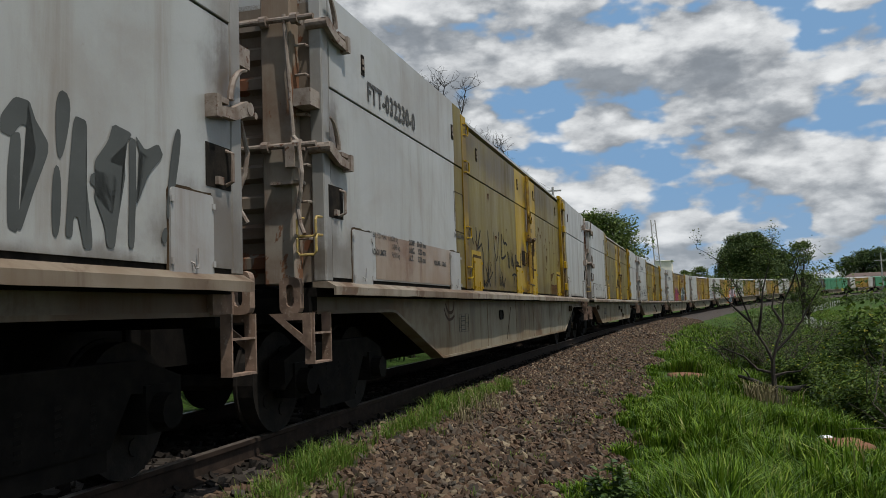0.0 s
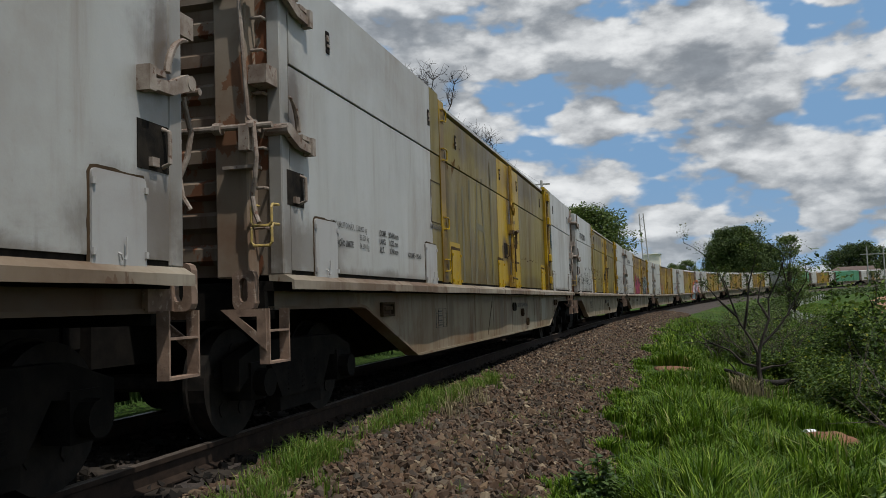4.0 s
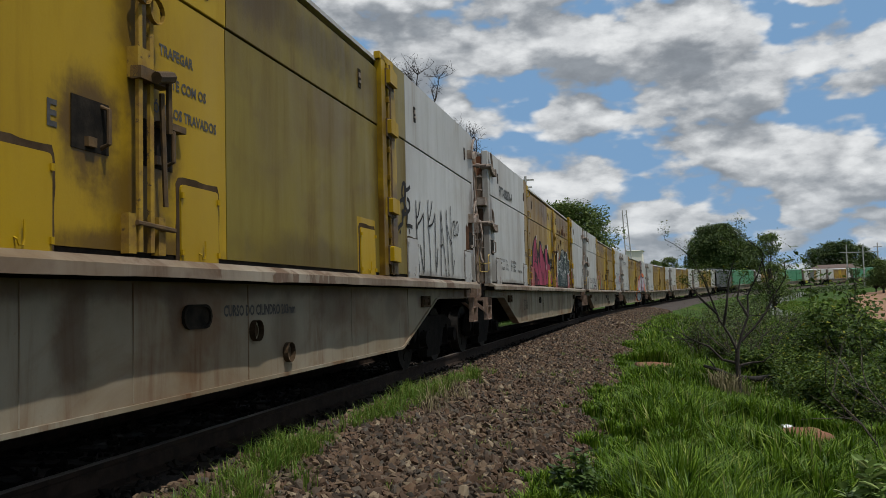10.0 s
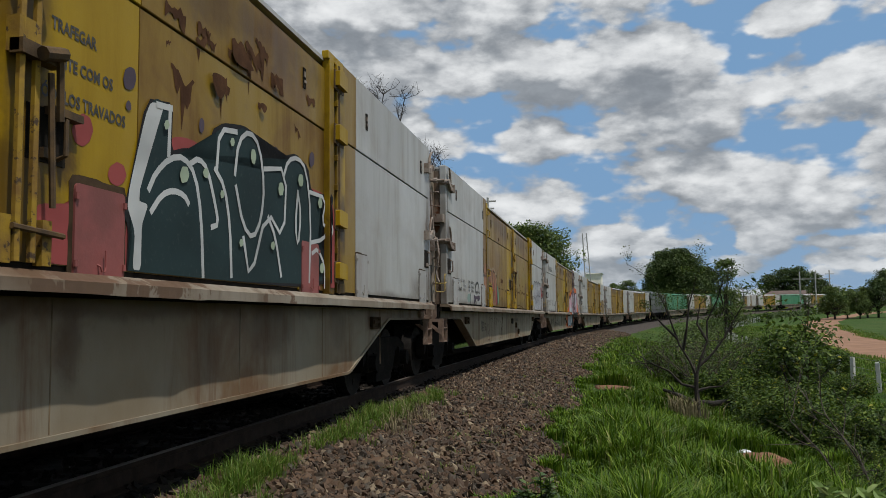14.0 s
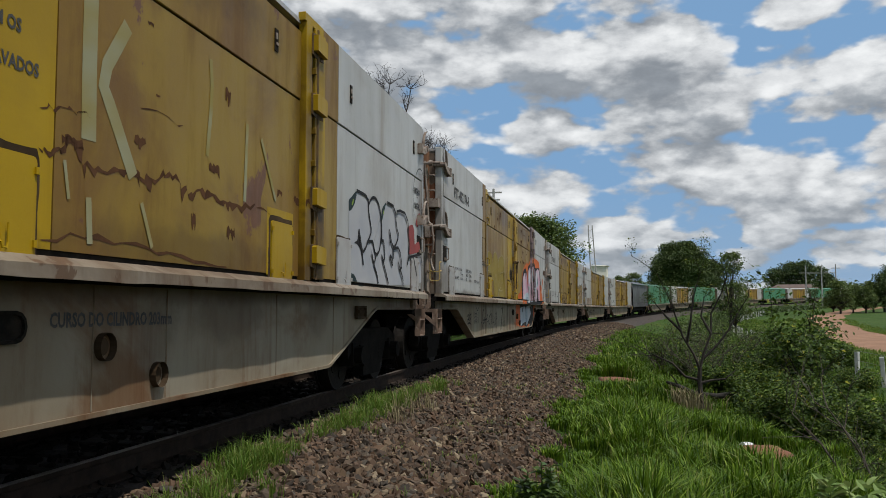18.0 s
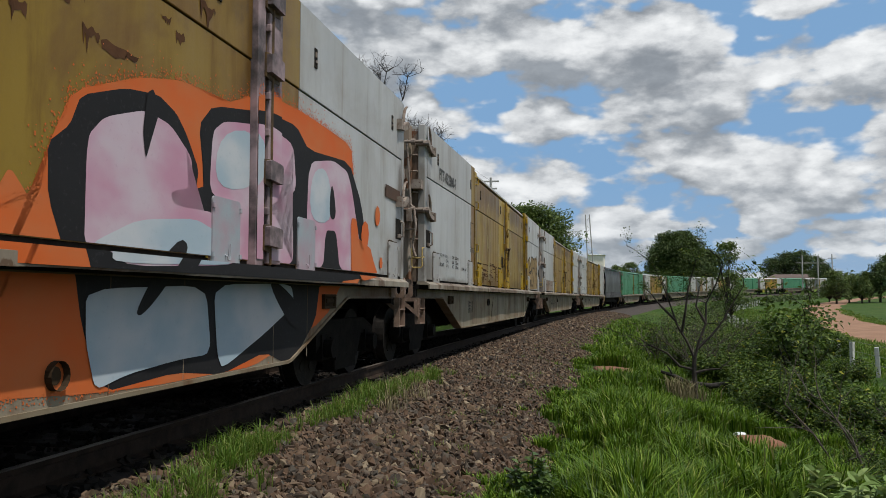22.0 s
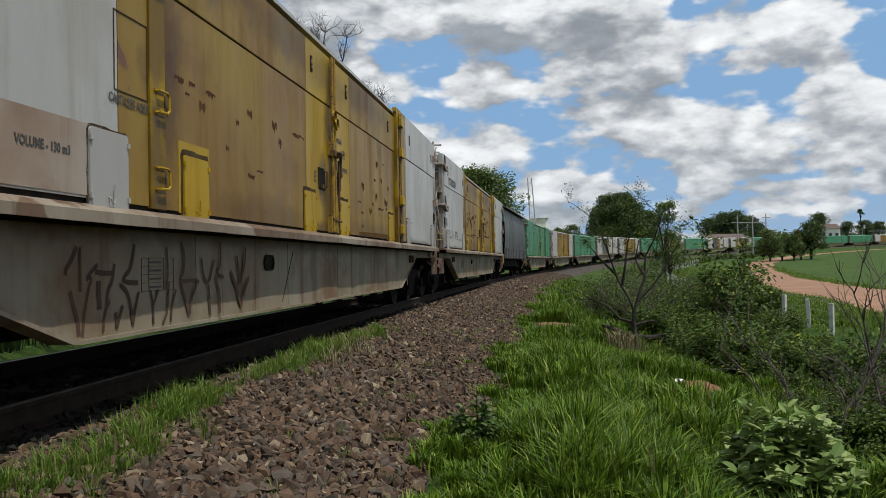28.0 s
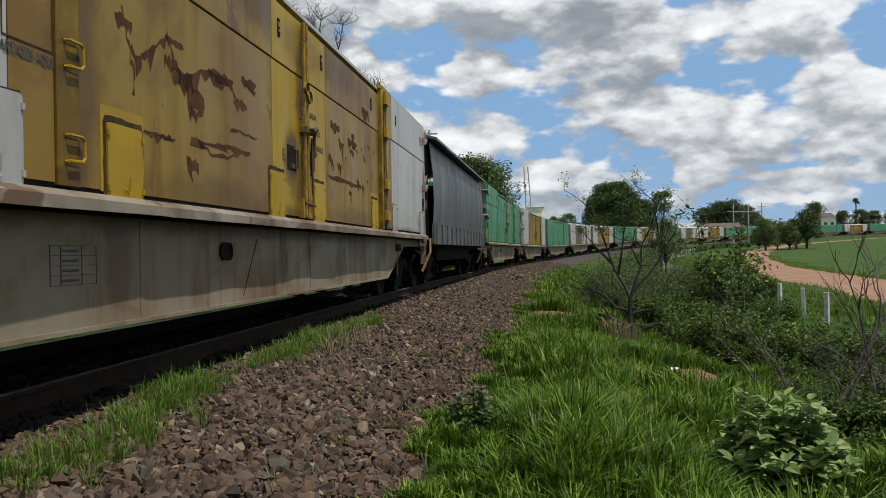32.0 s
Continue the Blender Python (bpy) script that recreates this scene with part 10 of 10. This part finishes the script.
graffiti(WAGONS[2], "brown bare patch at the corner of the white side", [(BARE, 0, [(8.82, 2.12), (8.88, 2.17), (8.95, 2.12), (9.08, 2.15), (9.12, 2.26), (9.2, 2.3), (9.36, 2.27), (9.36, 1.78), (8.82, 1.75)])], "peeled_patch")
graffiti(WAGONS[7], "brown spray scribbles on the girder", [
    (BROWN_SPRAY, 0.04, [(-5.9, 0.73), (-5.86, 0.64), (-5.82, 0.56), (-5.81, 0.48)]),
    (BROWN_SPRAY, 0.03, [(-5.77, 0.47), (-5.75, 0.59), (-5.7, 0.74), (-5.65, 0.82), (-5.73, 0.8), (-5.65, 0.86), (-5.59, 0.89)]),
    (BROWN_SPRAY, 0.03, [(-5.79, 0.74), (-5.79, 0.89), (-5.79, 0.99)]),
    (BROWN_SPRAY, 0.03, [(-5.95, 0.84), (-5.94, 0.87), (-5.88, 0.92), (-5.83, 0.99)]),
    (BROWN_SPRAY, 0.05, [(-5.57, 0.63), (-5.58, 0.78)]),
    (BROWN_SPRAY, 0.03, [(-5.48, 0.64), (-5.47, 0.73), (-5.41, 0.78), (-5.38, 0.89)]),
    (BROWN_SPRAY, 0.03, [(-5.61, 0.85), (-5.52, 0.84), (-5.41, 0.84)]),
    (BROWN_SPRAY, 0.025, [(-5.53, 0.48), (-5.51, 0.59), (-5.45, 0.66)]),
    (BROWN_SPRAY, 0.03, [(-5.37, 0.58), (-5.36, 0.47), (-5.32, 0.56), (-5.28, 0.62)]),
    (BROWN_SPRAY, 0.03, [(-5.11, 1.02), (-5.14, 0.91), (-5.18, 0.85), (-5.26, 0.81), (-5.26, 0.78), (-5.07, 0.77)]),
    (BROWN_SPRAY, 0.03, [(-5.3, 0.76), (-5.22, 0.72), (-5.17, 0.63), (-5.14, 0.47), (-5.12, 0.57), (-5.06, 0.7)]),
    (BROWN_SPRAY, 0.025, [(-4.88, 0.71), (-4.84, 0.61), (-4.84, 0.48)]),
    (BROWN_SPRAY, 0.025, [(-4.84, 0.61), (-4.76, 0.71)]),
    (BROWN_SPRAY, 0.03, [(-4.59, 0.76), (-4.61, 0.56), (-4.69, 0.47)]),
    (BROWN_SPRAY, 0.025, [(-4.56, 0.48), (-4.54, 0.59), (-4.47, 0.7)]),
    (BROWN_SPRAY, 0.025, [(-4.62, 1.01), (-4.6, 0.84), (-4.63, 0.72)]),
    (BROWN_SPRAY, 0.03, [(-4.37, 1.05), (-4.31, 0.97), (-4.32, 0.84), (-4.42, 0.76), (-4.1, 0.77), (-4.05, 0.75)]),
    (BROWN_SPRAY, 0.03, [(-4.38, 0.75), (-4.3, 0.63), (-4.23, 0.48), (-4.2, 0.62), (-4.09, 0.73)]),
    (BROWN_SPRAY, 0.03, [(-3.99, 0.93), (-3.95, 0.79), (-3.85, 0.72), (-3.73, 0.92)]),
    (BROWN_SPRAY, 0.03, [(-3.85, 0.72), (-3.82, 0.48)]),
    (BROWN_SPRAY, 0.03, [(-3.6, 1.07), (-3.58, 0.9), (-3.68, 0.81), (-3.53, 0.78)]),
    (BROWN_SPRAY, 0.03, [(-3.71, 0.79), (-3.61, 0.64), (-3.61, 0.49)]),
    (BROWN_SPRAY, 0.045, [(-3.35, 0.82), (-3.23, 0.7), (-3.11, 0.5), (-3.04, 0.62), (-2.91, 0.76)]),
    (BROWN_SPRAY, 0.04, [(-3.2, 0.95), (-3.14, 0.8), (-3.14, 0.7), (-3.01, 0.88), (-2.98, 1.03)]),
])
for _i, _spot in enumerate([(-3.19, 2.21, 0.38, 0.2), (-2.96, 2.09, 0.33, 0.31), (-2.41, 2.37, 0.57, 0.1), (-1.73, 2.47, 0.41, 0.11), (-1.96, 2.23, 0.3, 0.14), (-3.41, 2.3, 0.2, 0.13), (-3.33, 2.47, 0.29, 0.06), (-4.1, 2.42, 0.23, 0.12), (-2.7, 1.77, 0.7, 0.07), (-2.13, 1.8, 0.82, 0.08), (-3.03, 1.58, 0.23, 0.13), (-3.63, 1.73, 0.4, 0.05), (1.52, 2.54, 0.45, 0.16), (2.49, 2.44, 0.53, 0.15), (3.38, 3.01, 0.49, 0.19), (2.02, 1.85, 1.96, 0.09)]):
    chip(WAGONS[8], 407 + _i, *_spot)
for _i, _spot in enumerate([(1.44, 2.97, 0.27, 0.17), (1.82, 2.98, 0.17, 0.13), (2.46, 3.03, 0.37, 0.22), (2.13, 2.7, 0.19, 0.19), (3.17, 3.01, 0.26, 0.15), (4.02, 3.06, 0.24, 0.11), (2.87, 2.72, 0.14, 0.08)]):
    chip(WAGONS[3], 157 + _i, *_spot)
for _i, _spot in enumerate([(1.24, 2.89, 0.21, 0.06), (1.74, 2.37, 0.14, 0.13), (2.4, 2.7, 0.15, 0.09), (2.61, 2.4, 0.39, 0.08), (2.77, 3.43, 0.27, 0.04), (2.71, 3.24, 0.34, 0.04), (2.38, 3.24, 0.1, 0.12), (3.44, 3.48, 0.13, 0.16), (3.3, 2.7, 0.12, 0.09)]):
    chip(WAGONS[5], 257 + _i, *_spot)
graffiti(WAGONS[5], "faded olive bubble lettering with cream outlines", [
    (LIME_SPRAY, 0, [(-4.65, 2.16), (-4.38, 2.28), (-4.03, 2.29), (-3.8, 2.19), (-3.66, 1.95), (-3.7, 1.72), (-3.89, 1.63), (-4.04, 1.62), (-4.21, 1.72), (-4.57, 1.71), (-4.76, 1.7), (-4.77, 2.06)]),
    (LIME_SPRAY, 0, [(-3.67, 2.12), (-3.53, 2.27), (-3.31, 2.36), (-3.07, 2.31), (-2.87, 2.19), (-2.76, 1.86), (-2.74, 1.6), (-2.87, 1.3), (-3.46, 1.27), (-3.65, 1.67), (-3.64, 1.95)]),
    (LIME_SPRAY, 0, [(-2.84, 2.2), (-2.41, 2.32), (-1.86, 2.29), (-1.8, 2.0), (-2.15, 1.89), (-2.5, 1.88), (-2.54, 1.82), (-1.84, 1.92), (-1.6, 1.56), (-1.58, 1.29), (-2.8, 1.3), (-2.75, 1.8)]),
    (CREAM_SPRAY, 0.018, [(-4.78, 2.13), (-4.59, 2.19), (-4.38, 2.28), (-4.07, 2.29), (-3.82, 2.21), (-3.69, 2.05), (-3.66, 1.86), (-3.73, 1.7), (-3.89, 1.63), (-4.03, 1.62)]),
    (CREAM_SPRAY, 0.018, [(-4.58, 1.9), (-4.41, 1.97), (-4.29, 1.92), (-4.25, 1.86), (-4.35, 1.85), (-4.42, 1.91)]),
    (CREAM_SPRAY, 0.018, [(-4.76, 1.74), (-4.64, 1.76), (-4.57, 1.82), (-4.59, 1.9)]),
    (CREAM_SPRAY, 0.018, [(-3.74, 2.11), (-3.65, 2.21), (-3.53, 2.29), (-3.31, 2.36), (-3.07, 2.31), (-2.87, 2.18), (-2.76, 1.92), (-2.74, 1.57), (-2.87, 1.3)]),
    (CREAM_SPRAY, 0.018, [(-3.66, 1.74), (-3.55, 1.57), (-3.46, 1.33)]),
    (CREAM_SPRAY, 0.018, [(-3.26, 1.82), (-3.17, 1.78), (-3.18, 1.66), (-3.25, 1.62), (-3.34, 1.64), (-3.35, 1.74), (-3.26, 1.82)]),
    (CREAM_SPRAY, 0.018, [(-2.84, 2.14), (-2.74, 2.21), (-2.41, 2.31), (-1.99, 2.32), (-1.83, 2.22), (-1.85, 1.97), (-2.15, 1.89), (-2.54, 1.89), (-2.52, 1.79)]),
    (CREAM_SPRAY, 0.018, [(-1.8, 1.96), (-1.65, 1.79), (-1.59, 1.43)]),
    (CREAM_SPRAY, 0.018, [(-2.74, 1.46), (-2.53, 1.49), (-2.22, 1.69), (-2.1, 1.63), (-2.09, 1.47), (-2.34, 1.44), (-2.74, 1.44)]),
    (CREAM_SPRAY, 0.018, [(-1.81, 2.22), (-1.42, 2.3), (-1.15, 2.35)]),
    (CREAM_SPRAY, 0.018, [(-1.4, 1.88), (-1.42, 1.8), (-1.14, 1.93)]),
])
graffiti(WAGONS[5], "black spray tags on the girder", [
    (BLACK_SPRAY, 0.03, [(-6.53, 0.85), (-6.5, 0.88), (-6.42, 0.89), (-6.42, 0.83), (-6.47, 0.78), (-6.52, 0.75), (-6.51, 0.7), (-6.4, 0.73), (-6.23, 0.72), (-6.12, 0.68)]),
    (BLACK_SPRAY, 0.03, [(-6.52, 0.79), (-6.4, 0.79), (-6.34, 0.84)]),
    (BLACK_SPRAY, 0.03, [(-6.34, 0.74), (-6.32, 0.85), (-6.26, 0.95), (-6.23, 0.87), (-6.17, 0.74)]),
    (BLACK_SPRAY, 0.025, [(-6.34, 0.86), (-6.18, 0.89), (-6.12, 0.9)]),
    (BLACK_SPRAY, 0.025, [(-6.29, 0.78), (-6.17, 0.81), (-6.12, 0.84)]),
    (BLACK_SPRAY, 0.025, [(-5.47, 1.02), (-5.42, 0.93)]),
    (BLACK_SPRAY, 0.025, [(-5.5, 1.02), (-5.29, 0.94), (-5.23, 1.02)]),
    (BLACK_SPRAY, 0.025, [(-4.95, 0.63), (-4.89, 0.69), (-4.82, 0.73), (-4.77, 0.68), (-4.67, 0.59)]),
    (BLACK_SPRAY, 0.028, [(-4.53, 0.96), (-4.6, 0.99), (-4.71, 0.89), (-4.74, 0.79), (-4.64, 0.69), (-4.47, 0.69), (-4.43, 0.78), (-4.48, 0.82)]),
    (BLACK_SPRAY, 0.028, [(-4.61, 0.76), (-4.39, 0.76), (-4.13, 0.78)]),
    (BLACK_SPRAY, 0.025, [(-4.28, 1.03), (-4.26, 0.89), (-4.25, 0.52)]),
    (BLACK_SPRAY, 0.022, [(-4.12, 0.63), (-4.09, 0.8), (-4.04, 0.89), (-3.96, 0.8), (-3.92, 0.56), (-3.95, 0.51)]),
    (BLACK_SPRAY, 0.022, [(-4.05, 0.71), (-3.82, 0.74)]),
    (BLACK_SPRAY, 0.022, [(-3.86, 0.65), (-3.82, 0.84), (-3.73, 0.79), (-3.8, 0.72), (-3.7, 0.63)]),
    (BLACK_SPRAY, 0.025, [(-3.68, 0.49), (-3.66, 0.76), (-3.61, 0.97)]),
    (BLACK_SPRAY, 0.022, [(-3.8, 0.82), (-3.5, 0.88)]),
    (BLACK_SPRAY, 0.025, [(-3.42, 0.88), (-3.46, 0.76), (-3.39, 0.64), (-3.31, 0.72), (-3.31, 0.86), (-3.42, 0.89)]),
    (BLACK_SPRAY, 0.025, [(-3.2, 0.87), (-3.18, 0.69), (-3.06, 0.68), (-3.02, 0.87), (-2.99, 0.67)]),
    (BLACK_SPRAY, 0.025, [(-2.78, 0.89), (-2.9, 0.86), (-2.83, 0.77), (-2.76, 0.69), (-2.88, 0.62), (-2.95, 0.65)]),
    (BLACK_SPRAY, 0.028, [(-2.76, 1.01), (-2.69, 0.83), (-2.71, 0.61), (-2.63, 0.55)]),
    (BLACK_SPRAY, 0.025, [(-2.76, 0.93), (-2.59, 0.87), (-2.73, 0.74), (-2.54, 0.79)]),
    (BLACK_SPRAY, 0.02, [(-1.78, 1.0), (-1.54, 1.04), (-1.63, 0.93), (-1.78, 0.75), (-1.78, 0.51)]),
    (BLACK_SPRAY, 0.02, [(-1.48, 0.87), (-1.45, 0.7), (-1.42, 0.56)]),
    (BLACK_SPRAY, 0.02, [(-1.26, 0.85), (-1.23, 0.55)]),
])
graffiti(WAGONS[6], "pale stripe down the door's edge", [
    (CREAM_SPRAY, 0.07, [(-1.17, 2.7), (-1.16, 1.34)]),
])

tear(WAGONS[1], 91, [(1.19, 1.85), (1.64, 1.87), (2.05, 1.83), (2.57, 1.86), (3.3, 1.87)], 0.012)
tear(WAGONS[0], 94, [(3.28, 2.23), (3.51, 2.23), (3.74, 2.22)], 0.012)
graffiti(WAGONS[0], "scraped brown steel along the foot of the door", [
    (BARE_PALE, 0, [(2.84, 1.5), (2.94, 1.5), (3.04, 1.5), (3.16, 1.5), (3.3, 1.48), (3.51, 1.5), (3.74, 1.51), (3.74, 1.25), (3.26, 1.25), (2.84, 1.25)]),
    (BARE_PALE, 0, [(4.22, 1.51), (4.35, 1.48), (4.63, 1.46), (4.65, 1.27), (4.21, 1.27)]),
    (BARE, 0, [(2.84, 1.51), (2.94, 1.5), (3.04, 1.5), (3.16, 1.5), (3.3, 1.49), (3.51, 1.51), (3.74, 1.52), (3.74, 1.47), (3.51, 1.47), (3.3, 1.46), (3.15, 1.46), (3.0, 1.47), (2.84, 1.46)]),
    (BARE, 0, [(2.84, 1.41), (3.04, 1.42), (3.16, 1.42), (3.74, 1.45), (3.74, 1.42), (3.38, 1.41), (3.16, 1.39), (3.04, 1.41), (2.84, 1.4)]),
    (BARE, 0, [(2.84, 1.28), (3.26, 1.29), (3.74, 1.29), (3.74, 1.25), (3.26, 1.25), (2.84, 1.25)]),
    (BARE_PALE, 0, [(2.84, 1.74), (2.95, 1.74), (3.07, 1.74), (3.16, 1.77), (3.18, 1.75), (3.34, 1.76), (3.17, 1.72), (3.11, 1.67), (2.99, 1.64), (2.99, 1.6), (2.84, 1.57)]),
    (BARE, 0, [(2.84, 1.74), (2.95, 1.74), (3.07, 1.74), (3.16, 1.77), (3.17, 1.76), (3.35, 1.77), (3.35, 1.76), (3.17, 1.74), (3.07, 1.73), (2.95, 1.72), (2.84, 1.72)]),
    (BARE, 0, [(2.84, 1.61), (2.97, 1.64), (2.98, 1.63), (2.9, 1.61), (2.96, 1.6), (2.96, 1.59), (2.84, 1.57)]),
], "peeled_patch")


def motions():
    for car, near, length, base in TRAIN:
        walk(car, [(t, place_on_track(near, length, base, t)) for t in range(0, 33)])
    for wheels, x, near_by in WHEELS:
        if near_by > 1:
            walk(wheels, [(t / 10, pose(x, 0, 0.425) @ pose(0, 0, 0, 0, -72.4 * t % 360, 0)) for t in range(0, 321)])


motions()
